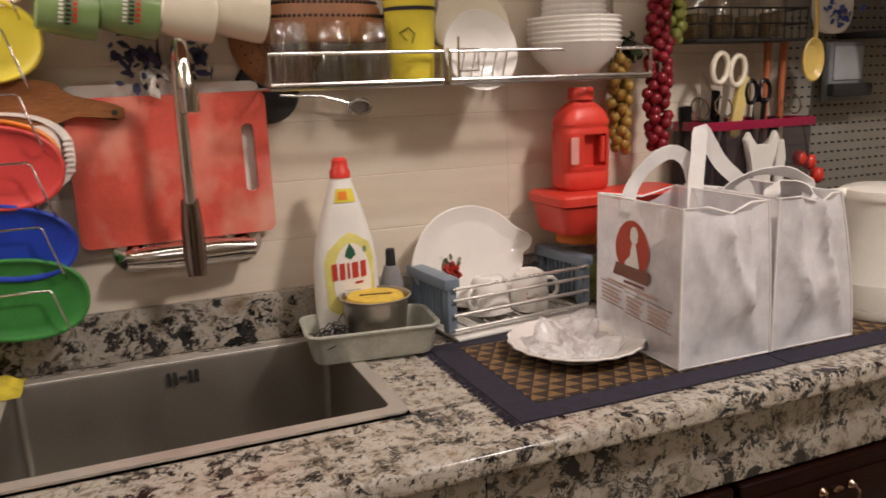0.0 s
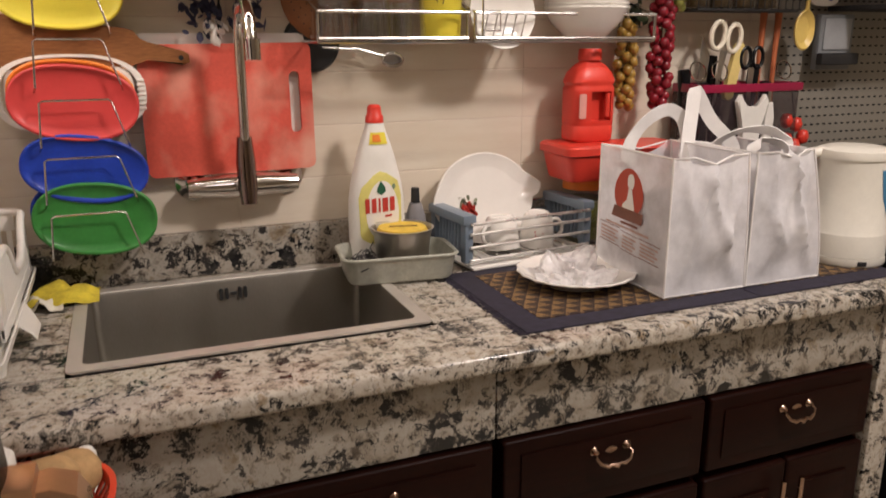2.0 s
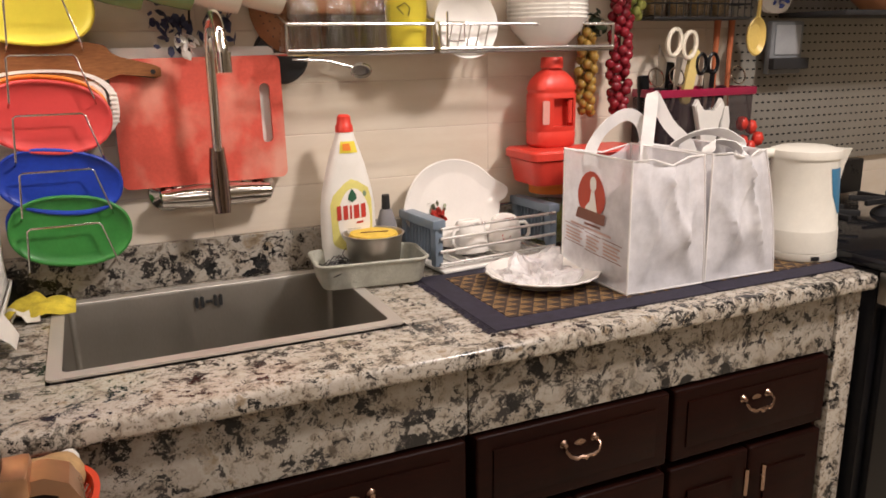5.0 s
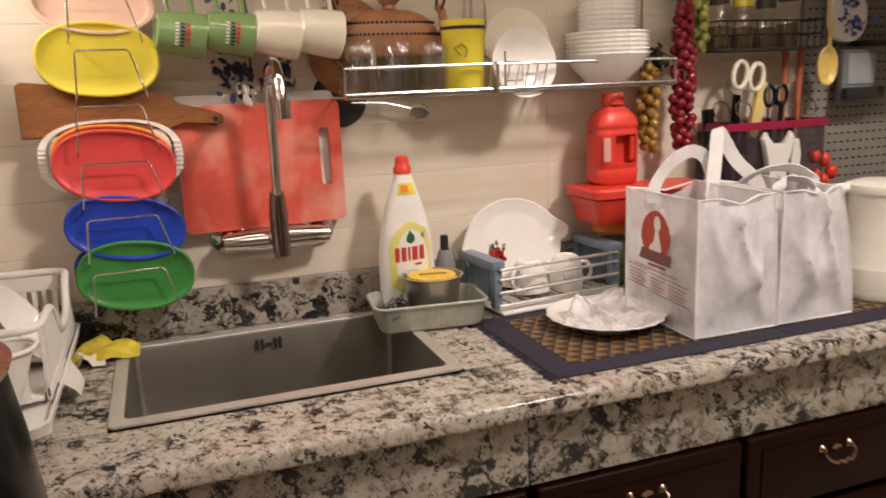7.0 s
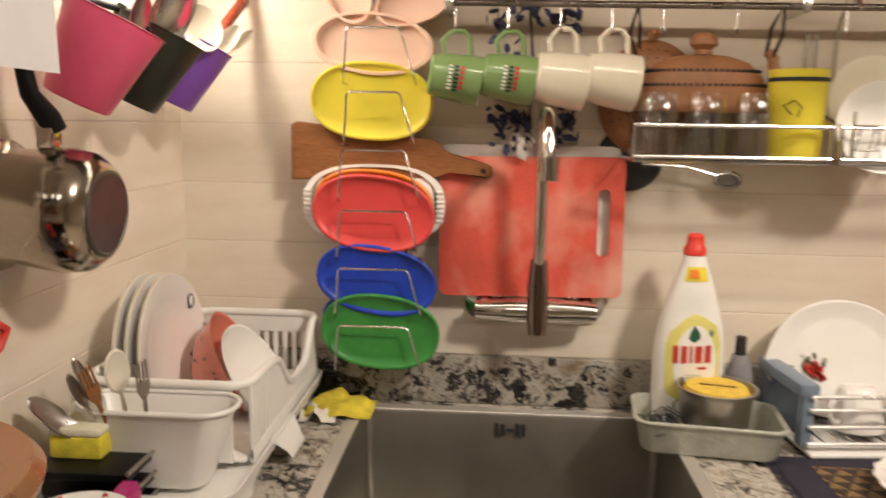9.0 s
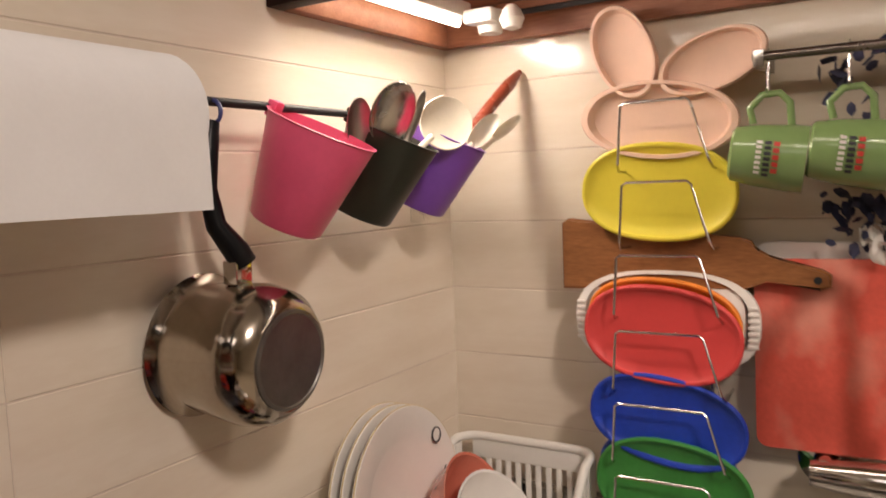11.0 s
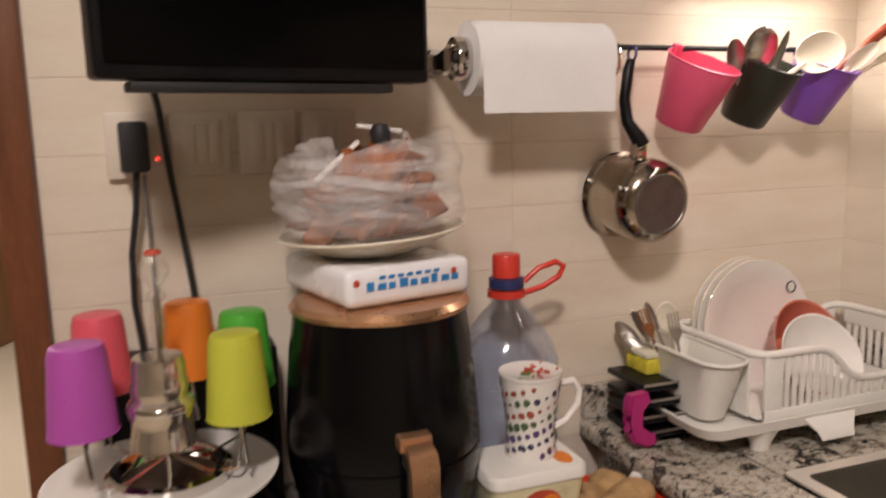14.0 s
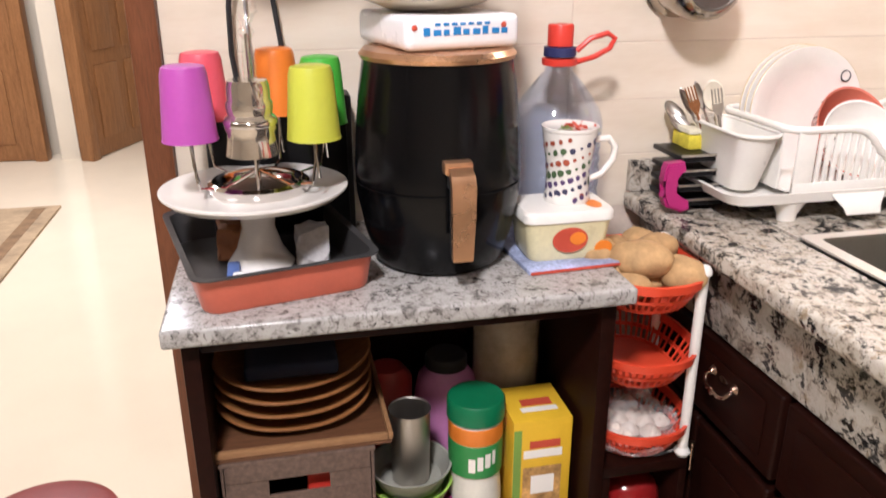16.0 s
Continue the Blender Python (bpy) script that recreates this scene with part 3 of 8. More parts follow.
def lid_holder():
    t = thing("wire_lid_holder", "silver wire lid holder screwed to the tiled wall", "rack", (0.35, 0, 0.98))
    for x in (-0.03, 0.045):
        part("upright", tube([(x, -0.012, 0.0), (x, -0.012, 0.6)], 0.0025, 8), WIRE, t)
    for z, h in ((0.545, 0.037), (0.448, 0.037), (0.358, 0.046), (0.262, 0.049), (0.168, 0.052), (0.073, 0.053)):
        k = h + 0.005
        part("loop", tube([(-k - 0.005, -0.012, z - 0.085), (-k - 0.009, -0.085, z - 0.083), (-k - 0.005, -0.1, z - 0.075), (-k, -0.101, z - 0.004), (-h, -0.101, z), (h, -0.101, z), (k, -0.101, z - 0.004), (k + 0.02, -0.1, z - 0.072), (k + 0.022, -0.085, z - 0.082), (k + 0.017, -0.012, z - 0.085)], 0.0017, 8), WIRE, t)


lid_holder()

# ---------- rail, mugs and ornaments ----------
rail = thing("hanging_rail", "dark steel hanging rail with hooks below the cabinet", "rail", (0, 0, 1.566))
part("rod", tube([(0.458, -0.08, 0.0), (2.2, -0.08, -0.012)], 0.0055, 10), mat("dark_steel", (0.2, 0.17, 0.15), 0.25, 0.9), rail)
for x in (0.465, 1.0, 1.9):
    part("bracket", box(x - 0.006, -0.086, -0.012, x + 0.006, -0.002, 0.008, 0.002), WIRE, rail)
HOOKX = [0.475, 0.557, 0.637, 0.714]
for x in HOOKX + [0.79, 0.9, 1.06]:
    part("hook", tube([(x, -0.08, 0.007)] + [(x, -0.08 + 0.0075 * math.sin(radians(a)), 0.0075 * math.cos(radians(a))) for a in range(20, 200, 30)] + [(x, -0.082, -0.03)] + [(x, -0.088 + 0.008 * math.cos(radians(a)), -0.036 - 0.008 * math.sin(radians(a))) for a in range(10, 190, 30)], 0.0014, 6), WIRE, rail)


def hung_mug(label, material, x, z, r, h, marks=None):
    """A mug hanging by its handle, mouth to the side."""
    t = thing("mug", label, "mug", (x, -0.088, z), (0, 8, 6), group="mugs on hooks")
    m = pose(-h / 2, 0, 0, 0, 90, 0)
    part("cup", lathe([(0, 0.003), (r * 0.72, 0.0), (r * 0.82, 0.003), (r * 0.93, h * 0.35), (r, h * 0.8), (r, h), (r - 0.003, h), (r - 0.004, h * 0.8), (r * 0.78, 0.008), (0, 0.008)], 36, m=m), material, t)
    part("handle", tube([(-0.02, 0, r * 0.92), (-0.026, 0, r + 0.014), (-0.015, 0, r + 0.03), (0.003, 0, r + 0.034), (0.015, 0, r + 0.024), (0.02, 0, r * 0.98)], 0.0042, 10), material, t)
    if marks:
        a = lambda ang, xx: (xx, -(r + 0.0005) * math.cos(ang), (r + 0.0005) * math.sin(ang))
        for k, (x0, x1, a0, a1, mm) in enumerate(marks):
            n = 5
            rows = [[a(a0 + (a1 - a0) * i / n, x0) for i in range(n + 1)], [a(a0 + (a1 - a0) * i / n, x1) for i in range(n + 1)]]
            bm = bmesh.new()
            lo, hi = [bm.verts.new(p) for p in rows[0]], [bm.verts.new(p) for p in rows[1]]
            for i in range(n):
                bm.faces.new((lo[i], lo[i + 1], hi[i + 1], hi[i]))
            part("printed_mark", bm, mm, t)
    return t


MUGGREEN = mat("sage_green_glaze", (0.22, 0.34, 0.13), 0.12, var=0.06, coat=0.3)
MUGCREAM = mat("cream_glaze", (0.78, 0.72, 0.58), 0.14, var=0.03, coat=0.3)
PRINTRED = mat("red_print", (0.5, 0.045, 0.03), 0.5)
PRINTDARK = mat("dark_print", (0.03, 0.03, 0.035), 0.5)
MARKS = [(0.006, 0.0125, -0.5 + 0.2 * k, -0.36 + 0.2 * k, PRINTRED) for k in range(5)] + [(-0.003, 0.004, -0.62 + 0.16 * k, -0.52 + 0.16 * k, PRINTDARK) for k in range(7)] + [(-0.0115, -0.0055, -0.55 + 0.15 * k, -0.46 + 0.15 * k, CERAMIC) for k in range(7)]
for i, x in enumerate(HOOKX):
    if i < 2:
        hung_mug("sage green mug with small print hanging from a hook", MUGGREEN, x, 1.452, 0.038, 0.08, MARKS)
    else:
        hung_mug("plain cream mug hanging from a hook", MUGCREAM, x, 1.451, 0.043, 0.078)


def petals(centre, spread, count, size, seed, bm=None):
    """Small cupped leaf and petal shapes scattered about a centre."""
    bm = bm or bmesh.new()
    rnd = random.Random(seed)
    for _ in range(count):
        c = Vector([centre[i] + rnd.gauss(0, spread[i]) for i in range(3)])
        q = Euler([rnd.uniform(0, 6.3) for _ in range(3)]).to_matrix()
        s = size * rnd.uniform(0.6, 1.3)
        vs = [bm.verts.new(c + q @ Vector(p) * s) for p in ((-1, 0, 0), (-0.3, -0.6, 0.15), (0.6, -0.5, 0.1), (1, 0, 0.3), (0.6, 0.5, 0.1), (-0.3, 0.6, 0.15), (0, 0, -0.1))]
        for k in range(6):
            bm.faces.new((vs[k], vs[(k + 1) % 6], vs[6]))
    return bm


NAVY = mat("navy_petals", (0.05, 0.055, 0.11), 0.6, var=0.3, scale=30)
flowers = thing("artificial_flowers", "navy and white artificial flowers hanging behind the mugs", "flowers", (0.6, -0.035, 1.34))
part("stem", tube([(-0.01, 0.02, 0.24), (0.0, 0.0, 0.12), (-0.01, 0.0, 0.0)], 0.002, 6), BLACKMATT, flowers)
for i, (dx, dz) in enumerate([(-0.05, 0.06), (-0.035, 0.02), (-0.01, 0.045), (0.04, 0.03), (0.06, 0.05), (0.0, 0.22), (-0.06, 0.2), (0.05, 0.215), (-0.03, 0.14), (0.03, 0.13)]):
    part("flower", petals((dx, 0, dz), (0.012, 0.006, 0.011), 16, 0.011, i), NAVY, flowers)
part("bloom", petals((-0.02, -0.01, 0.015), (0.016, 0.006, 0.01), 14, 0.012, 99), WHITE, flowers, "white petals")


def brown_colander():
    t = thing("colander", "brown perforated colander with knob hanging on the wall", "colander", (0.788, -0.012, 1.33))
    t.scale = (0.62, 1, 0.72)
    prof = [(0, 0.028), (0.09, 0.026), (0.118, 0.016), (0.128, 0.002), (0.132, 0.0), (0.124, -0.001), (0, 0.002)]
    part("bowl", lathe(prof, 48, m=pose(0, 0, 0.132, 90, 0, 0)), CLAY, t)
    dots = bmesh.new()
    for ring, n in ((0.03, 8), (0.05, 14), (0.07, 20), (0.09, 26), (0.108, 32)):
        for k in range(n):
            a = 2 * math.pi * k / n + ring * 30
            d = 0.0282 if ring < 0.09 else (0.0262 if ring < 0.1 else 0.0215)
            lathe([(0, d), (0.0022, d), (0.0022, d - 0.004)], 6, dots, pose(ring * math.cos(a), 0, 0.132 + ring * math.sin(a), 90, 0, 0))
    tagged(part("hole_pattern", dots, BLACKMATT, t), kind="stuff")
    part("knob", lathe([(0, 0.022), (0.012, 0.02), (0.016, 0.012), (0.01, 0.0), (0, 0)], 20, m=pose(0.0, -0.008, 0.262, 0, 0, 0)), CLAY, t)


CLAY = mat("terracotta_brown", (0.36, 0.16, 0.07), 0.45, var=0.15, scale=18)
brown_colander()


def steamer_lid():
    """A domed clay lid hung on the rail by cord loops, its knob upward."""
    t = thing("pot_lid", "brown perforated domed clay lid with a round knob", "lid", (0.862, -0.045, 1.405))
    dome = lathe([(0.106, 0.0), (0.112, 0.004), (0.112, 0.012), (0.107, 0.016), (0.104, 0.03), (0.094, 0.055), (0.072, 0.076), (0.04, 0.087), (0, 0.09), (0, 0.084), (0.07, 0.07), (0.098, 0.028), (0.106, 0.0)], 56, squash=(1, 0.32))
    part("dome", dome, CLAY, t)
    part("knob", lathe([(0, 0.124), (0.014, 0.121), (0.021, 0.112), (0.021, 0.104), (0.012, 0.096), (0.014, 0.089), (0, 0.089)], 24), CLAY, t)
    dots = bmesh.new()
    for z, r, n in ((0.064, 0.0895, 30), (0.042, 0.1015, 34)):
        for k in range(n):
            a = math.pi + math.pi * (k + 0.5) / n
            lathe([(0, 0.0012), (0.0026, 0.001), (0.0026, -0.004)], 6, dots, Matrix.Translation((r * math.cos(a), r * 0.32 * math.sin(a), z)) @ Vector((math.cos(a), 2.4 * math.sin(a), 0.8)).to_track_quat("Z", "Y").to_matrix().to_4x4())
    tagged(part("hole_pattern", dots, BLACKMATT, t), kind="stuff")
    for sx in (-1, 1):
        part("lug", tube([(sx * 0.098, 0, 0.02), (sx * 0.112, 0, 0.05), (sx * 0.108, 0, 0.085), (sx * 0.098, 0, 0.095)], 0.009, 10, taper=[1.1, 1, 1, 0.8]), CLAY, t)
        part("cord", tube([(sx * 0.104, -0.006, 0.085), (sx * 0.116, -0.01, 0.12), (sx * 0.108, -0.03, 0.16), (sx * 0.1, -0.004, 0.13), (sx * 0.098, 0.006, 0.088)], 0.003, 6), mat("dark_brown_cord", (0.05, 0.025, 0.015), 0.8), t)


steamer_lid()
part("pan_back", lathe([(0, 0.01), (0.05, 0.01), (0.055, 0.0), (0, 0)], 32, m=pose(0, 0, 0.055, 90, 0, 0)), BLACKMATT, thing("small_pan", "dark round pan hanging behind the wire shelf", "pan", (0.765, -0.003, 1.275)))


# ---------- wire shelf over the worktop ----------
def wire_shelf(name, label, x0, x1, z):
    t = thing(name, label, "rack", (x0, 0, z))
    w, yb, yf = x1 - x0, -0.012, -0.138
    part("base_frame", tube([(0, yb, 0), (w, yb, 0), (w, yf, 0), (0, yf, 0)], 0.0032, 8, closed=True), WIRE, t)
    part("top_rail", tube([(0, yb, 0.085), (0, yf - 0.002, 0.052), (w, yf - 0.002, 0.052), (w, yb, 0.085)], 0.003, 8), WIRE, t)
    part("lower_rail", tube([(0, yf - 0.004, 0.006), (w, yf - 0.004, 0.006)], 0.003, 8), WIRE, t)
    for x in (0, w):
        for y in (yf, yb):
            part("corner_post", tube([(x, y, 0), (x, y, 0.052 if y == yf else 0.2)], 0.003, 8), WIRE, t)
    n = int(w / 0.022)
    for i in range(1, n):
        part("base_wire", tube([(w * i / n, yb, 0.002), (w * i / n, yf, 0.002)], 0.0016, 6), WIRE, t)
    return t


wire_shelf("wire_shelf", "chrome wire shelf holding glasses and a yellow cup", 0.746, 1.03, 1.332)
s2 = wire_shelf("wire_shelf", "chrome wire shelf holding a plate and stacked bowls", 1.045, 1.45, 1.332)
for k in range(5):
    x = 0.028 + k * 0.02
    part("plate_loop", tube([(x - 0.012, -0.135, 0.0), (x, -0.135, 0.05), (x + 0.045, -0.045, 0.05), (x + 0.05, -0.035, 0.0)], 0.0015, 6), WIRE, s2)
part("end_guard", tube([(0.014, -0.142, 0.0), (0.014, -0.142, 0.075), (0.014, -0.142, 0.055), (0.05, -0.143, 0.055), (0.05, -0.143, 0.02), (0.016, -0.143, 0.02)], 0.002, 6), WIRE, s2)
for x in (0.03, 0.38):
    part("hanger", tube([(x, -0.014, 0.08), (x, -0.014, 0.2), (x, -0.03, 0.228), (x, -0.08, 0.244), (x, -0.09, 0.226)], 0.003, 8), WIRE, s2)

GLASS = clear("clear_glass", (0.975, 0.98, 0.975), 0.05, 1.35)


def tumbler(x, y, z, r=0.0335, h=0.096):
    t = thing("glass_tumbler", "clear glass tumbler upside down on the wire shelf", "glass", (x, y, z), group="glasses on the shelf")
    part("glass_wall", lathe([(r * 0.94, 0.001), (r, 0), (r * 0.97, h * 0.5), (r * 0.88, h * 0.9), (r * 0.8, h), (0, h), (0, h - 0.009), (r * 0.74, h - 0.01), (r * 0.83, h * 0.85), (r * 0.94, 0.001)], 28), GLASS, t)
    part("rim", tube(arc((0, 0, 0.001), r * 0.97, 0, 345, 23, (1, 0, 0), (0, 1, 0)), 0.0014, 6, closed=True), GLASS, t)


for x, y in [(gx, gy) for gx in (0.788, 0.858, 0.927) for gy in (-0.102, -0.034)]:
    tumbler(x, y, 1.337, h=0.096 if y < -0.07 else 0.118)

cup = thing("yellow_cup", "tall yellow plastic cup with a black band", "cup", (0.995, -0.088, 1.337))
part("cup_wall", lathe([(0, 0), (0.036, 0), (0.038, 0.004), (0.0425, 0.128), (0.044, 0.132), (0.041, 0.132), (0.0355, 0.006), (0, 0.006)], 36), YELLOWP, cup)
part("band", lathe([(0.0424, 0.114), (0.0432, 0.114), (0.0436, 0.12), (0.0426, 0.12)], 36), BLACKMATT, cup, "thin black band")
part("printed_mark", tube([(-0.02, -0.0385, 0.065), (-0.03, -0.0305, 0.078), (-0.018, -0.04, 0.086), (-0.008, -0.0425, 0.076), (-0.012, -0.0415, 0.062)], 0.001, 5), BLACKMATT, cup)


def round_plate(name, label, material, at, turn, r, depth=0.014, seg=48, cat="plate"):
    t = thing(name, label, cat, at, turn)
    part("plate_body", lathe([(0, 0), (r * 0.55, 0), (r * 0.6, 0.002), (r, depth), (r * 1.005, depth + 0.0015), (r * 0.99, depth + 0.003), (r * 0.62, 0.006), (r * 0.55, 0.004), (0, 0.004)], seg), material, t)
    return t


p = round_plate("saucer", "white saucer standing in the wire shelf", CERAMIC, (1.110, -0.108, 1.383), (80, 0, 0), 0.069)
part("foot_ring", lathe([(0.03, -0.001), (0.033, -0.003), (0.035, 0.0), (0.033, 0.001)], 32), CERAMIC, p)
round_plate("side_plate", "cream side plate standing behind the saucer", MUGCREAM, (1.118, -0.06, 1.42), (80, 0, 0), 0.073)


def ribbed_bowl(z, r, h):
    t = thing("bowl", "white scalloped ceramic bowl in a nested stack", "bowl", (1.317, -0.085, z), group="stacked bowls")
    prof = [(0, 0), (r * 0.45, 0), (r * 0.5, 0.004), (r * 0.85, h * 0.55), (r * 0.97, h - 0.006), (r, h - 0.003), (r, h), (r * 0.97, h), (r * 0.82, h * 0.6), (r * 0.48, 0.008), (0, 0.007)]
    bm = lathe(prof, 48)
    for v in bm.verts:
        rr = math.hypot(v.co.x, v.co.y)
        if rr > r * 0.9:
            k = 1 + 0.022 * math.cos(20 * math.atan2(v.co.y, v.co.x))
            v.co.x *= k
            v.co.y *= k
    part("bowl_wall", bm, CERAMIC, t)


for i in range(6):
    ribbed_bowl(1.337 + i * 0.0085, 0.086, 0.062)
for i in range(7):
    ribbed_bowl(1.412 + i * 0.0095, 0.06, 0.04)

ladle = thing("wire_ladle", "small metal strainer spoon hanging under the wire shelf", "spoon", (0.8, -0.03, 1.3))
part("handle", tube([(-0.02, 0, 0.022), (0.05, 0, 0.018), (0.1, 0, 0.005)], 0.0026, 8), WIRE, ladle)
part("bowl", tube([(0.118 + 0.02 * math.cos(a), 0, -0.002 + 0.012 * math.sin(a)) for a in (2 * math.pi * i / 24 for i in range(24))], 0.0035, 8, closed=True), WIRE, ladle)
part("mesh_cup", lathe([(0.019, 0), (0.014, 0.008), (0, 0.011)], 20, m=pose(0.118, 0.002, -0.002, -90, 0, 0), squash=(1, 0.6)), GREYWIRE, ladle)
# ---------- fruit ornaments and utensils by the stove ----------
def bunch(name, label, x, y, z0, z1, width, r, material, count, seed):
    """A hanging bunch of plastic grapes, wider at the top."""
    t = thing(name, label, "plastic fruit", (x, y, z0), group="hanging plastic grapes")
    rnd = random.Random(seed)
    h = z1 - z0
    part("stem", tube([(0, 0.01, h + 0.03), (0.004, 0.004, h * 0.5), (0, 0, 0.01)], 0.0018, 6), mat("brown_stem", (0.09, 0.06, 0.03), 0.7), t)
    me = None
    for i in range(count):
        f = (i + 0.5) / count
        w = width * (0.25 + 0.75 * math.sin(math.pi * min(1, 0.15 + f * 0.75)))
        a = i * 2.4 + rnd.uniform(-0.4, 0.4)
        p = (w * math.cos(a) * rnd.uniform(0.5, 1), 0.6 * w * math.sin(a) * rnd.uniform(0.5, 1), f * h)
        if me is None:
            ob = part("grape", lathe([(0, -r * 1.08), (r * 0.6, -r * 0.85), (r * 0.95, -r * 0.25), (r, 0.1 * r), (r * 0.8, r * 0.65), (r * 0.35, r * 0.97), (0, r)], 10), material, t, sharp=80)
            me = ob.data
        else:
            ob = new("grape", me)
            ob.parent = t
        ob.matrix_basis = pose(*p, rnd.uniform(-30, 30), rnd.uniform(-30, 30), 0)


GRAPER = mat("dark_red_grape", (0.2, 0.012, 0.02), 0.22, var=0.35, scale=40)
GRAPEG = mat("pale_green_grape", (0.34, 0.36, 0.09), 0.25, var=0.25, scale=40)
GRAPEA = mat("amber_grape", (0.33, 0.2, 0.04), 0.25, var=0.3, scale=40)
bunch("grape_bunch", "dark red plastic grapes hanging on the wall", 1.505, -0.09, 1.19, 1.5, 0.03, 0.0115, GRAPER, 64, 3)
bunch("grape_bunch", "pale green plastic grapes hanging beside red ones", 1.555, -0.07, 1.4, 1.54, 0.03, 0.0115, GRAPEG, 30, 4)
bunch("grape_bunch", "amber plastic grapes hanging on the wall", 1.44, -0.06, 1.19, 1.37, 0.026, 0.0115, GRAPEA, 34, 5)
LEAF = mat("dark_plastic_leaf", (0.03, 0.045, 0.018), 0.5, var=0.3)
for ox, oz, sd in ((1.45, 1.38, 1), (1.53, 1.53, 2)):
    lf = thing("plastic_vine", "dark green plastic vine leaves above the grapes", "leaves", (ox, -0.05, oz))
    part("leaf_spray", petals((0, 0, 0), (0.02, 0.012, 0.018), 22, 0.018, sd), LEAF, lf)

# spice shelf
sp = thing("spice_rack", "black wire spice rack fixed to the wall", "rack", (1.585, 0, 1.394))
part("base", box(0, -0.105, 0, 0.285, -0.01, 0.006, 0.002), BLACKMATT, sp)
for z in (0.035, 0.065):
    part("rail", tube([(0, -0.01, z), (0, -0.105, z), (0.285, -0.105, z), (0.285, -0.01, z)], 0.002, 6), BLACKMATT, sp)
for i in range(15):
    part("upright", tube([(0.285 * i / 14, -0.105, 0.004), (0.285 * i / 14, -0.105, 0.065)], 0.0014, 5), BLACKMATT, sp)
HERB = mat("dried_herbs", (0.16, 0.1, 0.04), 0.9, var=0.6, scale=90, relief=0.6)
DARKLID = mat("dark_lid", (0.06, 0.045, 0.035), 0.4)
for i, (x, lidm, h, lab) in enumerate([(0.035, DARKLID, 0.1, "glass spice jar with a dark lid"), (0.1, YELLOWP, 0.095, "glass spice jar with a yellow lid"), (0.165, DARKLID, 0.09, "glass spice jar with a dark lid"), (0.23, DARKLID, 0.105, "glass spice jar with a dark lid")]):
    j = thing("spice_jar", lab + " on the spice rack", "jar", (1.585 + x, -0.058, 1.4005), group="spice jars")
    part("glass", lathe([(0, 0), (0.024, 0), (0.026, 0.004), (0.026, h * 0.75), (0.019, h * 0.85), (0.019, h), (0, h)], 24), GLASS, j)
    part("contents", lathe([(0, 0.003), (0.023, 0.003), (0.0235, h * 0.5), (0, h * 0.52)], 20), HERB, j)
    part("lid", lathe([(0, h + 0.025), (0.02, h + 0.025), (0.0225, h + 0.022), (0.0225, h - 0.003), (0, h - 0.003)], 24), lidm, j)

# pegboard and its hanging tools
peg = thing("pegboard", "grey perforated metal board fixed to the wall", "board", (1.9, -0.02, 1.02))
PEGGREY = mat("grey_painted_metal", (0.3, 0.28, 0.24), 0.45, 0.2, 0.06)
part("sheet", box(0, 0, 0, 0.9, 0.012, 0.62, 0.002), PEGGREY, peg)
holes = bmesh.new()
for i in range(42):
    for k in range(28):
        x, z = 0.016 + i * 0.021, 0.018 + k * 0.0215
        vs = [holes.verts.new((x + (0.0065 * math.cos(a)), -0.0006, z + 0.0026 * math.sin(a))) for a in (math.pi / 3 * q for q in range(6))]
        holes.faces.new(vs)
tagged(part("hole_pattern", holes, BLACKMATT, peg), kind="stuff")

sl = thing("spoon", "yellow plastic rice spoon hanging beside the spice rack", "spoon", (1.9, -0.1, 1.31))
part("bowl", loft([[(x * s, d + 0.01 * (1 - s), 0.045 + z * s) for x, z in oval(0.03, 0.046, 28, 2.1)] for s, d in ((0.9, 0.006), (1.0, 0.0), (0.92, -0.003), (0.6, 0.004))]), mat("pale_yellow_plastic", (0.68, 0.5, 0.14), 0.35), sl)
part("handle", tube([(0, 0.0, 0.088), (0.002, 0.0, 0.13), (0.0, 0.008, 0.2)], 0.005, 8), mat("pale_yellow_handle", (0.68, 0.5, 0.14), 0.35), sl)
gr = thing("hand_grater", "grey plastic hand grater hanging on the pegboard", "grater", (2.035, -0.06, 1.262))
GRATER = mat("blue_grey_plastic", (0.2, 0.21, 0.22), 0.45)
part("frame", box(-0.055, -0.01, 0.0, 0.055, 0.01, 0.13, 0.006), GRATER, gr)
part("ledge", box(-0.06, -0.03, 0.012, 0.06, -0.011, 0.04, 0.004), BLACKMATT, gr)
part("plate", box(-0.043, -0.013, 0.048, 0.043, -0.0105, 0.12, 0.001), mat("light_grey_plastic", (0.34, 0.35, 0.36), 0.4), gr)
bl = thing("porcelain_ornament", "white ornament with blue flowers hanging on the pegboard", "ornament", (2.0, -0.05, 1.41))
part("plaque", prism(oval(0.055, 0.06, 30, 3, 0, 0.06), -0.008, 0.006, bevel=0.003), CERAMIC, bl)
tagged(part("flower_print", petals((0, -0.012, 0.06), (0.022, 0.001, 0.028), 40, 0.008, 12), mat("cobalt_print", (0.04, 0.07, 0.3), 0.4), bl), kind="stuff")
tp = thing("teapot", "brown clay teapot on the shelf by the stove", "teapot", (2.28, -0.14, 1.415))
part("pot_body", lathe([(0, 0), (0.05, 0), (0.08, 0.03), (0.085, 0.06), (0.05, 0.1), (0, 0.105)], 32), CLAY, tp)
part("lid_knob", lathe([(0, 0.125), (0.012, 0.12), (0.014, 0.11), (0.006, 0.1), (0, 0.1)], 16), CLAY, tp)
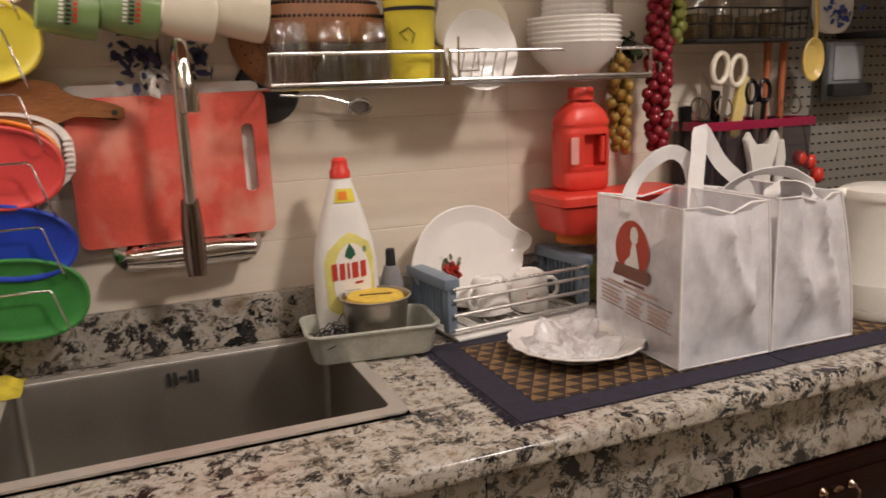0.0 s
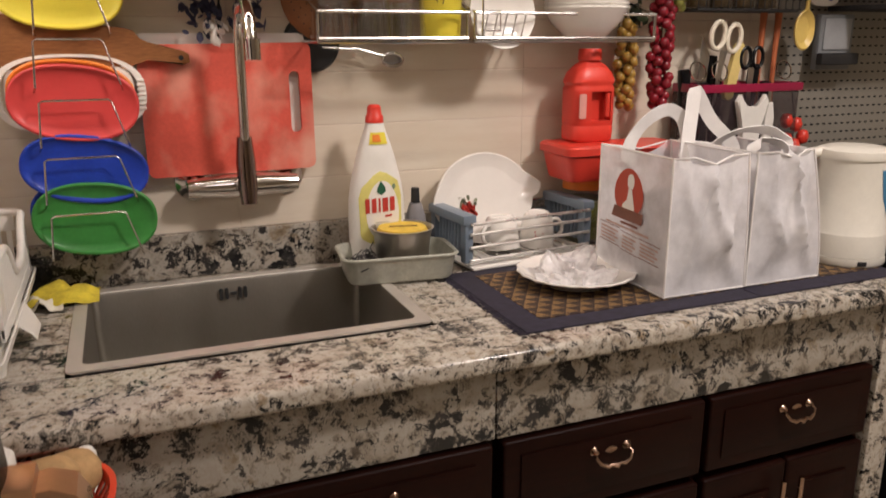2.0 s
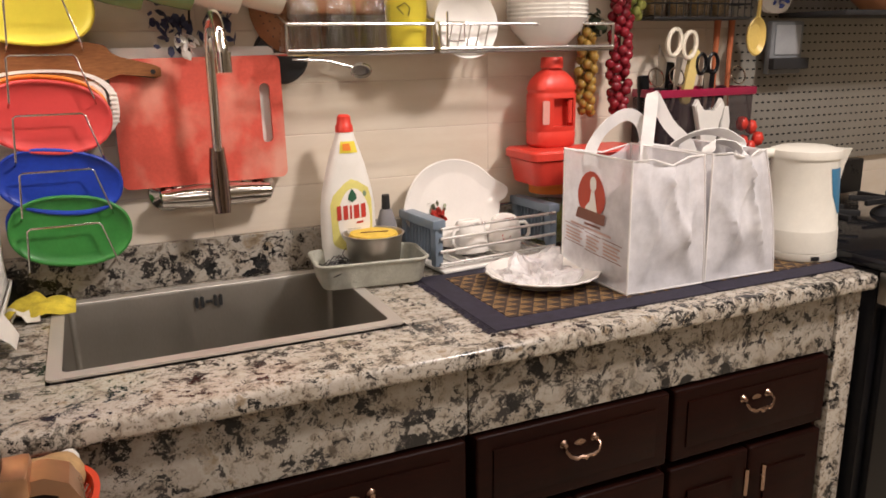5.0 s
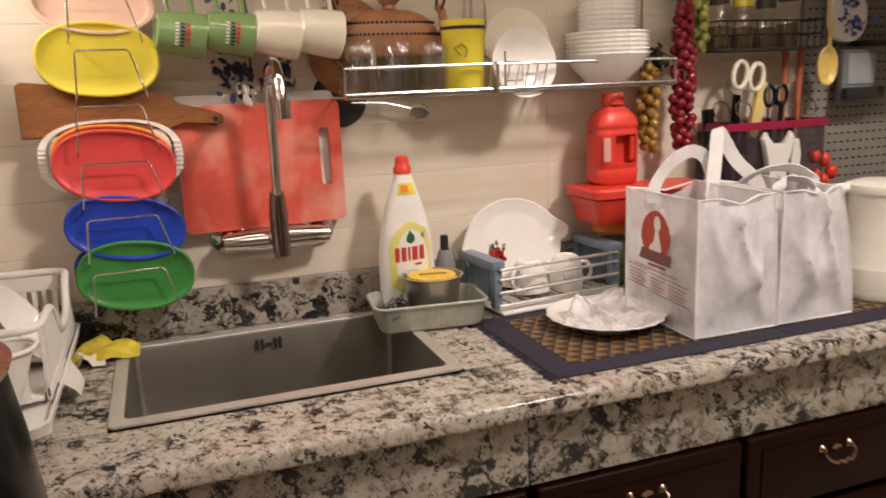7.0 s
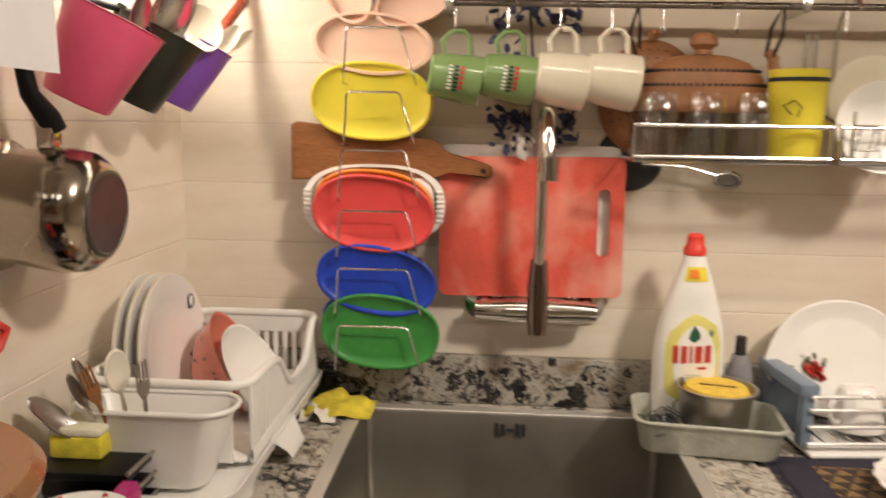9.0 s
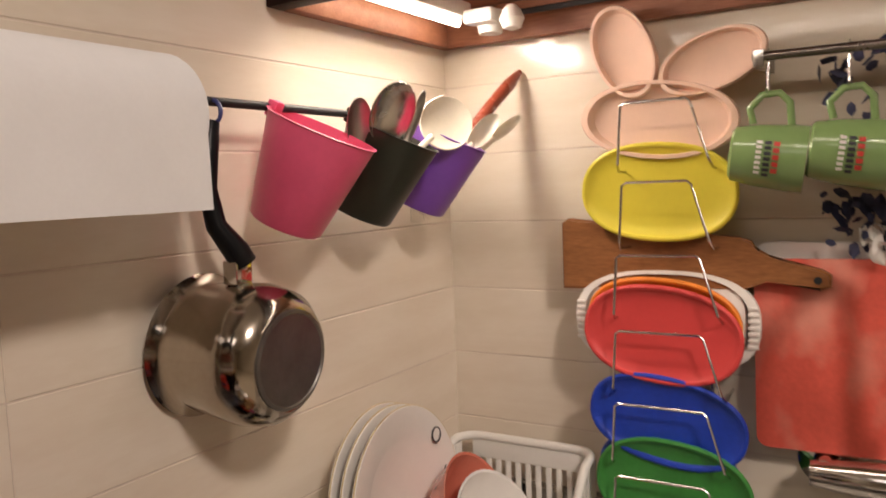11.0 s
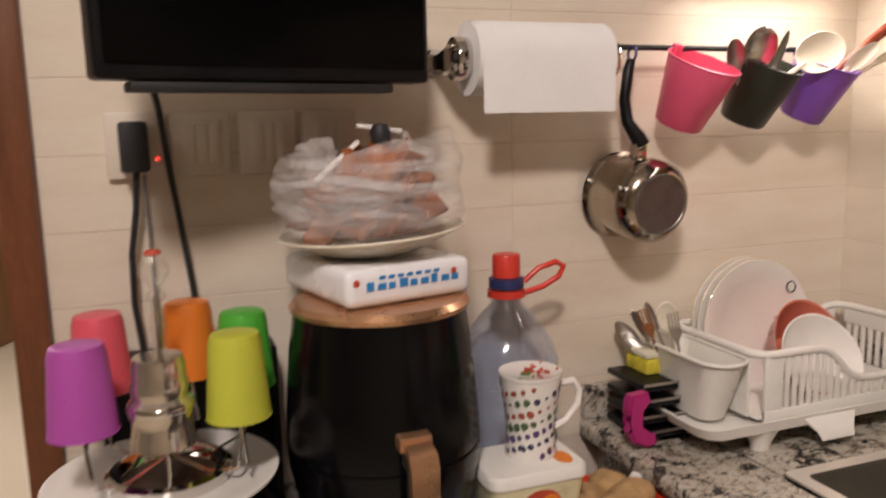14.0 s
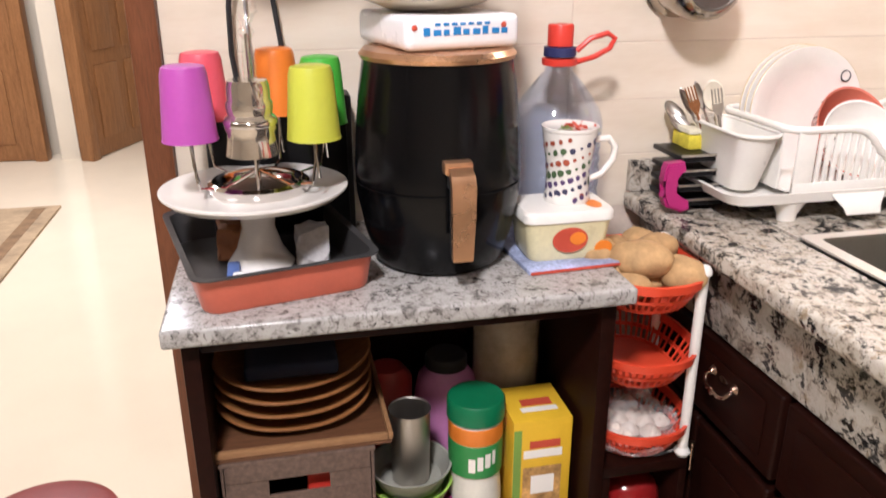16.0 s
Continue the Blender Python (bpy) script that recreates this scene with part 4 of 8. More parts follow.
part("spout", tube([(-0.07, 0, 0.05), (-0.11, 0, 0.07), (-0.13, 0, 0.1)], 0.013, 10, taper=[1.2, 1, 0.7]), CLAY, tp)
tsh = thing("hook_shelf", "dark metal shelf over the pegboard", "shelf", (2.05, -0.02, 1.4))
part("plate", box(0, -0.2, 0, 0.5, 0, 0.012, 0.002), BLACKMATT, tsh)

# utensil caddy
kc = thing("utensil_caddy", "clear utensil caddy with a maroon rim on the wall", "holder", (1.6, -0.02, 1.02))
MAROON = mat("maroon_plastic", (0.28, 0.012, 0.05), 0.3)
CADDY = film("smoky_caddy_plastic", (0.05, 0.035, 0.04), 0.6, 0.1, 12)
part("tray", box(0, -0.1, 0, 0.285, 0, 0.2, 0.006), CADDY, kc)
for a, b in (((0, -0.104, 0.2), (0.29, -0.1, 0.218)), ((0, -0.004, 0.2), (0.29, 0, 0.218)), ((-0.004, -0.1, 0.2), (0.0, -0.004, 0.218)), ((0.286, -0.1, 0.2), (0.29, -0.004, 0.218))):
    part("rim", box(*a, *b, 0.001), MAROON, kc)
for x in (0.02, 0.08, 0.27):
    part("ring", tube(arc((x, -0.06, 0.245), 0.022, 0, 340, 17, (1, 0, 0), (0, 0.3, 0.95)), 0.002, 6, closed=True), CHROME, kc)


def scissors(label, material, x, z, s=1.0, tilt=0):
    t = thing("scissors", label, "scissors", (x, -0.085, z), (0, tilt, 0))
    for d in (-1, 1):
        part("finger_ring", tube([(d * 0.017 * s + 0.014 * s * math.cos(a), 0, 0.03 * s + 0.022 * s * math.sin(a)) for a in (2 * math.pi * i / 18 for i in range(18))], 0.0042 * s, 8, closed=True), material, t)
        part("blade", prism([(d * 0.002, 0.01), (d * 0.011, 0.01), (d * 0.004, -0.11), (0, -0.115)], -0.0015 + d * 0.0016, 0.0 + d * 0.0016), STEEL, t)


scissors("scissors with cream plastic handles in the caddy", IVORY, 1.68, 1.3, 1.35, 8)
scissors("scissors with black handles in the caddy", BLACK, 1.765, 1.262, 1.05)
cb_ = thing("cheese_knife", "pale yellow plastic handle standing in the caddy", "knife", (1.705, -0.08, 1.2), (0, 12, 0))
part("grip", prism(rounded(-0.013, 0.0, 0.013, 0.13, 0.01), -0.006, 0.006, bevel=0.002), mat("butter_yellow_plastic", (0.7, 0.55, 0.2), 0.4), cb_)
op = thing("bottle_opener", "white plastic bottle opener hooked on the caddy", "opener", (1.735, -0.13, 1.075))
part("body", prism([(-0.02, 0), (0.02, 0), (0.024, 0.07), (0.045, 0.125), (0.035, 0.14), (0.018, 0.11), (-0.018, 0.11), (-0.035, 0.14), (-0.045, 0.125), (-0.024, 0.07)], -0.008, 0.008, bevel=0.003), WHITE, op)
part("slot", prism(rounded(-0.006, 0.01, 0.006, 0.04, 0.004), -0.0095, -0.0082), BLACKMATT, op)
pe = thing("peeler", "slim white plastic peeler hooked beside the opener", "peeler", (1.79, -0.125, 1.07))
part("body", prism([(-0.01, 0), (0.01, 0), (0.014, 0.09), (0.01, 0.125), (-0.008, 0.125), (-0.012, 0.09)], -0.006, 0.006, bevel=0.003), WHITE, pe)
part("blade", prism([(-0.006, 0.125), (0.006, 0.125), (0.004, 0.15), (-0.004, 0.15)], -0.001, 0.001), STEEL, pe)
kn = thing("knife", "kitchen knife with a black handle in the caddy", "knife", (1.64, -0.07, 1.04))
part("handle", box(-0.018, -0.01, 0.0, 0.018, 0.01, 0.2, 0.006), BLACK, kn)
part("blade", prism([(-0.012, 0.2), (0.012, 0.2), (0.016, 0.26), (-0.008, 0.3)], -0.001, 0.001), STEEL, kn)
for x in (1.82, 1.865):
    w = thing("spatula", "orange wooden spatula standing in the caddy", "spatula", (x, -0.05, 1.04))
    part("shaft", tube([(0, 0, 0), (0, 0, 0.26), (0.002, 0, 0.36)], 0.006, 8, taper=[1, 1, 1.4]), mat("orange_wood", (0.45, 0.13, 0.05), 0.5), w)
for x, y, hh, tilt in ((1.622, -0.05, 0.24, -4), (1.665, -0.04, 0.27, 5), (1.7, -0.06, 0.22, -3), (1.79, -0.05, 0.25, 4), (1.845, -0.07, 0.21, -5)):
    k = thing("knife", "dark handled kitchen tool standing in the caddy", "knife", (x, y, 1.03), (0, tilt, 0), group="dark tools in the caddy")
    part("handle", box(-0.013, -0.008, 0.0, 0.013, 0.008, hh, 0.005), BLACK, k)
    part("collar", box(-0.014, -0.009, hh * 0.55, 0.014, 0.009, hh * 0.6, 0.002), STEEL, k)
tom = thing("red_pepper_ornament", "red plastic chillies hanging beside the caddy", "plastic fruit", (1.895, -0.11, 1.07))
for i, (dx, dz) in enumerate(((0, 0), (0.025, 0.02), (-0.025, 0.015), (0.0, 0.05), (-0.03, 0.06))):
    part("pepper", lathe([(0, 0), (0.011, 0.006), (0.015, 0.02), (0.01, 0.034), (0, 0.037)], 14, m=Matrix.Translation((dx, 0, dz))), REDP, tom, sharp=80)
part("string", tube([(0, 0.005, 0.08), (-0.02, 0.01, 0.17)], 0.0012, 5), BLACKMATT, tom)

# stove beyond the worktop
st = thing("stove", "black gas stove with steel trim beside the worktop", "stove", (1.79, -0.6, 0))
part("body", box(0, 0.03, 0, 0.6, 0.58, 0.9, 0.004), BLACK, st)
part("cooktop", box(-0.005, 0.0, 0.902, 0.605, 0.56, 0.925, 0.006), mat("black_glass", (0.01, 0.01, 0.012), 0.06), st)
part("front_trim", box(0, -0.012, 0.835, 0.6, 0.028, 0.9, 0.004), STEEL, st)
for x in (0.12, 0.4):
    b = part("burner", lathe([(0, 0.945), (0.03, 0.945), (0.045, 0.935), (0.05, 0.926), (0, 0.926)], 24, m=Matrix.Translation((x, 0.3, 0))), BLACKMATT, st)
    for a in range(4):
        part("grate_bar", box(-0.1, -0.005, 0.955, 0.1, 0.005, 0.968, 0.002), BLACKMATT, b, m=pose(x, 0.3, 0, 0, 0, 45 * a))
for x in (0.08, 0.2, 0.34):
    part("knob", lathe([(0, 0.024), (0.014, 0.024), (0.018, 0.004), (0.02, 0), (0, 0)], 20, m=pose(x, -0.013, 0.868, 90, 0, 0)), CHROME, st)
part("backguard", box(0, 0.545, 0.926, 0.6, 0.57, 1.02, 0.004), BLACK, st)
part("oven_door", box(0.02, 0.01, 0.25, 0.58, 0.029, 0.82, 0.004), BLACK, st)
part("oven_handle", tube([(0.06, -0.03, 0.78), (0.54, -0.03, 0.78)], 0.009, 12), STEEL, st)

# ---------- on the worktop ----------
# place mat
pm = thing("place_mat", "dark navy and brown woven place mat on the worktop", "mat", (0, 0, 0.9))


def mat_pattern():
    """Dark brown weave with rows of gold triangles."""
    m, nt, p = shader("woven_gold_pattern")
    v = coords(nt, (1, 1, 1))
    sep = nt.nodes.new("ShaderNodeSeparateXYZ")
    nt.links.new(v, sep.inputs[0])

    def calc(op, a, b=0.0):
        n = nt.nodes.new("ShaderNodeMath")
        n.operation = op
        for k, val in enumerate((a, b)):
            if isinstance(val, (int, float)):
                n.inputs[k].default_value = val
            else:
                nt.links.new(val, n.inputs[k])
        return n.outputs[0]
    row = calc("MULTIPLY", sep.outputs[1], 46.0)
    up = calc("FRACT", calc("ADD", row, 100.0))
    odd = calc("MULTIPLY", calc("FLOOR", calc("ADD", row, 100.0)), 0.5)
    col = calc("FRACT", calc("ADD", calc("MULTIPLY", sep.outputs[0], 36.0), odd))
    half = calc("MULTIPLY", calc("ABSOLUTE", calc("SUBTRACT", col, 0.5)), 2.0)
    inside = calc("LESS_THAN", half, calc("SUBTRACT", 0.92, up))
    weave = node(nt, "ShaderNodeTexWave", Scale=130.0, Distortion=1.2)
    nt.links.new(v, weave.inputs["Vector"])
    gold = ramp(nt, weave.outputs["Fac"], [(0.3, (0.09, 0.05, 0.02)), (0.7, (0.36, 0.22, 0.08))])
    brown = ramp(nt, weave.outputs["Fac"], [(0.3, (0.018, 0.012, 0.012)), (0.7, (0.06, 0.032, 0.022))])
    nt.links.new(mixed(nt, inside, brown, gold), p.inputs["Base Color"])
    p.inputs["Roughness"].default_value = 0.8
    bump(nt, p, weave.outputs["Fac"], 0.4, 0.002)
    return m


NAVYCLOTH = mat("navy_cloth", (0.032, 0.028, 0.045), 0.9, var=0.3, scale=60, relief=0.5, fine=400)
part("border", box(0.958, -0.53, 0.0, 1.415, -0.2, 0.0035, 0.001), NAVYCLOTH, pm)
part("centre", box(1.006, -0.487, 0.0036, 1.375, -0.235, 0.0046), mat_pattern(), pm, "brown woven centre with gold diamonds")
fr = bmesh.new()
rnd = random.Random(8)
for i in range(150):
    y = -0.534 + 0.333 * i / 150
    tube([(0.959, y, 0.002), (0.951, y + rnd.uniform(-0.002, 0.002), 0.002), (0.944 + rnd.uniform(-0.003, 0.003), y + rnd.uniform(-0.004, 0.004), 0.001)], 0.0007, 4, bm=fr)
tagged(part("fringe", fr, NAVYCLOTH, pm), kind="stuff")
pm2 = thing("place_mat", "dark navy and brown woven place mat under the kettle", "mat", (0, 0, 0.9))
part("border", box(1.417, -0.53, 0.0004, 1.77, -0.2, 0.0035, 0.001), NAVYCLOTH, pm2)
part("centre", box(1.46, -0.487, 0.004, 1.76, -0.235, 0.0046), mat_pattern(), pm2)


# dish soap
def soap_bottle():
    t = thing("soap_bottle", "white dish soap bottle with yellow label and red cap", "bottle", (0.858, -0.092, 0.9))
    prof = [(0.046, 0), (0.052, 0.006), (0.055, 0.05), (0.0555, 0.1), (0.054, 0.14), (0.05, 0.17), (0.0445, 0.192), (0.0425, 0.2), (0.0375, 0.22), (0.0275, 0.25), (0.022, 0.265), (0.018, 0.278), (0.017, 0.284)]
    rings = [[(x, y, z) for x, y in oval(r, r * 0.62 if z < 0.2 else r * (0.62 + 0.38 * (z - 0.2) / 0.084), 36, 2.4)] for r, z in prof]
    part("bottle_body", loft(rings), WHITE, t)
    part("cap", lathe([(0, 0.318), (0.009, 0.318), (0.013, 0.314), (0.014, 0.3), (0.017, 0.296), (0.0175, 0.285), (0, 0.285)], 24), REDP, t, "red flip cap")
    def patch(name, pts, d, mm, label=""):
        bm = bmesh.new()
        bm.faces.new([bm.verts.new((x, y0(x, z) - d, z)) for x, z in pts])
        bmesh.ops.triangulate(bm, faces=bm.faces)
        bmesh.ops.subdivide_edges(bm, edges=bm.edges, cuts=4, use_grid_fill=True)
        for v in bm.verts:
            v.co.y = y0(v.co.x, v.co.z) - d
        return part(name, bm, mm, t, label)
    def y0(x, z):
        r = np.interp(z, [p[1] for p in prof], [p[0] for p in prof])
        k = 0.62 if z < 0.2 else 0.62 + 0.38 * (z - 0.2) / 0.084
        return -r * k * max(0.0, 1 - min(1, abs(x) / r) ** 2.4) ** (1 / 2.4)
    crown = [(-0.041, 0.075), (0.041, 0.075), (0.0425, 0.15), (0.036, 0.176), (0.014, 0.191), (0.0, 0.196), (-0.014, 0.188), (-0.036, 0.166), (-0.0425, 0.145)]
    foot = [(0.041 * math.cos(radians(a)), 0.075 + 0.02 * math.sin(radians(a))) for a in range(195, 360, 15)]
    patch("label", foot + crown[1:] + crown[:1], 0.0008, SOAPLABEL, "pale yellow label")
    patch("label_panel", [(0.033 * math.cos(radians(a)) + 0.003, 0.112 + (0.05 if math.sin(radians(a)) < 0 else 0.066) * math.sin(radians(a))) for a in range(0, 360, 12)], 0.0014, CERAMIC)
    patch("leaf_mark", [(0.0, 0.178), (0.008, 0.166), (0.009, 0.158), (0.0, 0.151), (-0.009, 0.157), (-0.007, 0.166)], 0.0022, mat("dark_green_print", (0.02, 0.1, 0.05), 0.5))
    patch("leaf_mark", oval(0.004, 0.006, 14, 1.6, 0.026, 0.166), 0.0022, mat("grey_green_mark", (0.18, 0.25, 0.16), 0.5))
    for a, b, z, h in ((-0.0315, -0.0235, 0.1165, 0.028), (-0.0195, -0.0105, 0.1172, 0.0275), (-0.0065, -0.0025, 0.118, 0.027), (0.0015, 0.0125, 0.1185, 0.0268), (0.0165, 0.0265, 0.119, 0.0275)):
        patch("word_bar", [(a, z), (b, z + 0.0012), (b, z + h + 0.0012), (a, z + h)], 0.0022, PRINTRED)
    patch("word_bar", [(0.006, 0.1085), (0.02, 0.1095), (0.02, 0.1135), (0.006, 0.1125)], 0.0022, PRINTRED)
    for k in range(3):
        patch("text_bar", [(-0.012, 0.098 - k * 0.005), (0.014, 0.098 - k * 0.005), (0.014, 0.1 - k * 0.005), (-0.012, 0.1 - k * 0.005)], 0.0022, mat("pale_grey_print", (0.55, 0.55, 0.5), 0.5))
    patch("neck_label", [(-0.018, 0.246), (0.018, 0.246), (0.014, 0.268), (-0.014, 0.268)], 0.0012, YELLOWP)
    patch("neck_mark", [(-0.012, 0.251), (0.004, 0.251), (0.002, 0.264), (-0.011, 0.264)], 0.0026, ORANGEP)


SOAPLABEL = mat("pale_yellow_label", (0.72, 0.66, 0.2), 0.4, var=0.12, scale=25)
soap_bottle()
gb = thing("spray_bottle", "small grey bottle with black cap behind the soap", "bottle", (0.945, -0.075, 0.9))
part("bottle_body", lathe([(0, 0), (0.02, 0), (0.022, 0.01), (0.021, 0.09), (0.012, 0.12), (0, 0.12)], 24), mat("grey_plastic", (0.28, 0.27, 0.28), 0.4), gb)
part("cap", lathe([(0, 0.15), (0.008, 0.15), (0.009, 0.121), (0, 0.121)], 18), BLACKMATT, gb)

# tub with steel bowl, sponge and scourer
TUBP = film("cloudy_plastic", (0.5, 0.5, 0.42), 0.35, 0.3, 30)
tb = thing("plastic_tub", "cloudy plastic tub holding washing things beside the sink", "tub", (0.872, -0.165, 0.9055), (0, 0, -7))
o = rounded(-0.105, -0.062, 0.105, 0.062, 0.022, 5)
part("tub_wall", loft([flat_ring(o, 0.0, 0.9), flat_ring(o, 0.004, 0.93), flat_ring(o, 0.044, 1.0), flat_ring(o, 0.048, 1.03), flat_ring(o, 0.048, 0.98), flat_ring(o, 0.006, 0.9)]), TUBP, tb)
part("tub_rim", tube([(x * 1.025, y * 1.035, 0.047) for x, y in o], 0.003, 8, closed=True), TUBP, tb)
sb = thing("steel_bowl", "small round steel bowl standing in the tub", "bowl", (0.885, -0.165, 0.934))
part("bowl_wall", lathe([(0, 0), (0.045, 0), (0.05, 0.006), (0.054, 0.05), (0.058, 0.06), (0.06, 0.062), (0.056, 0.0625), (0.052, 0.05), (0.048, 0.008), (0, 0.004)], 40), STEEL, sb)
ys = thing("sponge", "yellow scouring sponge in the steel bowl", "sponge", (0.885, -0.165, 0.976))
SPONGE = mat("yellow_sponge", (0.72, 0.5, 0.07), 0.95, var=0.15, scale=60, relief=0.9, fine=350)
part("sponge_block", lathe([(0, -0.02), (0.048, -0.02), (0.05, 0.01), (0.045, 0.02), (0, 0.022)], 28), SPONGE, ys)
part("printed_mark", box(-0.025, -0.006, 0.0215, 0.028, -0.001, 0.0225), mat("brown_print", (0.16, 0.07, 0.02), 0.7), ys, m=pose(0, 0, 0, 0, 0, -12))
sc = thing("scourer", "dark steel wool scourer in the tub", "scourer", (0.812, -0.17, 0.935))
cb = bmesh.new()
rnd = random.Random(5)
for i in range(60):
    c = Vector((rnd.gauss(0, 0.012), rnd.gauss(0, 0.012), rnd.gauss(0, 0.007)))
    q = Euler([rnd.uniform(0, 6.3) for _ in range(3)]).to_matrix()
    tube([c + q @ Vector((0.012 * math.cos(a), 0.012 * math.sin(a), 0.002 * a)) for a in (0, 1, 2, 3, 4, 5)], 0.0011, 4, bm=cb)
part("wool", cb, mat("dark_steel_wool", (0.09, 0.085, 0.085), 0.4, 0.7), sc)


# small dish drainer
def bar_drainer():
    t = thing("dish_drainer", "blue-grey dish drainer with chrome bars", "drainer", (1.0, -0.176, 0.9045), (0, 0, 6))
    DB = mat("blue_grey_drainer", (0.19, 0.24, 0.3), 0.4, var=0.06)
    for x in (0.0, 0.285):
        s = part("side_panel", box(x, -0.02, 0.012, x + 0.018, 0.0, 0.098, 0.004), DB, t)
        part("side_panel_top", box(x - 0.006, -0.022, 0.088, x + 0.024, 0.125, 0.108, 0.005), DB, s)
        part("side_panel_back", box(x, 0.105, 0.004, x + 0.018, 0.125, 0.087, 0.003), DB, s)
        for k in range(8):
            part("slat", box(x + 0.005, 0.004 + k * 0.0125, 0.02, x + 0.012, 0.009 + k * 0.0125, 0.088, 0.001), DB, s)
    # front chrome bars: bright reflections put into a paler colour than the rear ones
    BAR = mat("lit_chrome_bar", (0.86, 0.84, 0.8), 0.3, 0.8, 0.05)
    for z in (0.018, 0.044, 0.07, 0.09):
        part("bar", tube([(0.009, -0.024, z), (0.294, -0.024, z)], 0.0032, 10), BAR, t)
        part("bar", tube([(0.009, 0.118, z), (0.294, 0.118, z)], 0.0032, 10), CHROME, t)
    for k in range(12):
        part("floor_wire", tube([(0.02 + k * 0.0235, -0.02, 0.014), (0.02 + k * 0.0235, 0.12, 0.014)], 0.002, 6), CHROME, t)
    part("drip_tray", box(0.01, -0.035, 0.0, 0.295, 0.11, 0.006, 0.003), WHITE, t)


bar_drainer()


def wavy_plate():
    t = thing("dinner_plate", "white wavy square plate with a red rose print", "plate", (1.122, -0.085, 0.914), (-14, 0, 4))
    out = []
    for i in range(72):
        a = 2 * math.pi * i / 72
        r = 0.104 + 0.024 * math.exp(-((a - 0.16) / 0.22) ** 2) + 0.01 * math.exp(-((a - 3.35) / 0.4) ** 2)
        out.append((1.1 * r * math.cos(a) - 0.012, 0.103 + r * math.sin(a) * 0.92))
    c = lambda s, d: [(x * s, d, 0.105 + (z - 0.105) * s) for x, z in out]
    part("plate_body", loft([c(0.6, 0.012), c(0.98, 0.002), c(1.0, -0.001), c(0.97, -0.003), c(0.72, 0.007), c(0.66, 0.008)]), CERAMIC, t)
    part("rim_fold", tube([(x * 0.985, -0.001, 0.105 + (z - 0.105) * 0.985) for x, z in out], 0.0018, 6, closed=True), CERAMIC, t)
    part("rose_print", petals((-0.05, 0.004, 0.085), (0.006, 0.0006, 0.006), 30, 0.008, 7), PRINTRED, t, "red rose print")
    part("leaf_print", petals((-0.058, 0.005, 0.098), (0.014, 0.0004, 0.009), 14, 0.006, 9), mat("grey_green_print", (0.3, 0.32, 0.22), 0.5), t)


wavy_plate()


def drying_cup(x, y, z, turn):
    t = thing("tea_cup", "white tea cup lying upside down in the drainer", "cup", (x, y, z), (8, 0, turn), group="cups in the drainer")
    part("cup_wall", lathe([(0.036, 0), (0.0365, 0.002), (0.035, 0.03), (0.031, 0.058), (0.026, 0.066), (0.023, 0.067), (0.022, 0.0685), (0.02, 0.0665), (0, 0.066), (0, 0.062), (0.028, 0.057), (0.0325, 0.03), (0.034, 0.0)], 36), CERAMIC, t)
    part("handle", tube([(0.034, 0, 0.016), (0.046, 0, 0.015), (0.054, 0, 0.026), (0.053, 0, 0.042), (0.043, 0, 0.053), (0.03, 0, 0.053)], 0.0042, 10), CERAMIC, t)
    part("printed_mark", petals((-0.006, -0.0335, 0.03), (0.008, 0.0006, 0.008), 8, 0.004, int(x * 100)), PRINTRED, t)


drying_cup(1.115, -0.13, 0.922, 200)
drying_cup(1.197, -0.122, 0.922, -12)

# plate with a crumpled plastic bag
pl = round_plate("serving_plate", "white scalloped plate on the place mat", CERAMIC, (1.16, -0.34, 0.9055), (0, 0, 0), 0.107, 0.022, 64)
part("foot", lathe([(0.055, -0.0005), (0.06, -0.0005), (0.062, 0.004), (0.055, 0.003)], 40), CERAMIC, pl)
part("edge_bead", tube([(0.107 * (1 + 0.014 * math.cos(20 * a)) * math.cos(a), 0.107 * (1 + 0.014 * math.cos(20 * a)) * math.sin(a), 0.0235) for a in (2 * math.pi * i / 128 for i in range(128))], 0.0018, 6, closed=True), CERAMIC, pl)
FILM = film("clear_bag_film", (0.88, 0.86, 0.87), 0.62, 0.2, 35, 0.45)


def crumple(r, h, seed, peaks, seg=72, rows=30):
    """A crumpled heap of thin film."""
    bm = bmesh.new()
    off = Vector((seed * 3.1, seed * 1.7, 0))
    grid = []
    for j in range(rows + 1):
        f = j / rows
        ring = []
        for i in range(seg):
            a = 2 * math.pi * i / seg
            rr = r * (1 - f ** 1.5) + 0.004
            p = Vector((rr * math.cos(a), rr * math.sin(a), h * f ** 0.8))
            q = p * 55 + off
            n = noise.fractal(q, 0.8, 2.2, 4) * 0.014 + noise.noise(p * 26 + off) * 0.022
            p = p * 1.0 + Vector((math.cos(a), math.sin(a), 0.9)) * n
            for px, py, ph, pw in peaks:
                d = math.hypot(p.x - px, p.y - py)
                p.z += ph * math.exp(-(d / pw) ** 2)
            p.z = max(p.z, 0.001)
            ring.append(bm.verts.new(p))
        grid.append(ring)
    for a, b in zip(grid, grid[1:]):
        for i in range(seg):
            bm.faces.new((a[i], a[(i + 1) % seg], b[(i + 1) % seg], b[i]))
    bm.faces.new(grid[-1])
    return bm


cbag = thing("plastic_bag", "crumpled clear plastic bag lying on the plate", "plastic bag", (1.15, -0.335, 0.914))
part("film", crumple(0.074, 0.026, 2, [(-0.04, 0.02, 0.03, 0.018), (0.045, 0.02, 0.016, 0.022)], 40, 14), FILM, cbag, sharp=20)


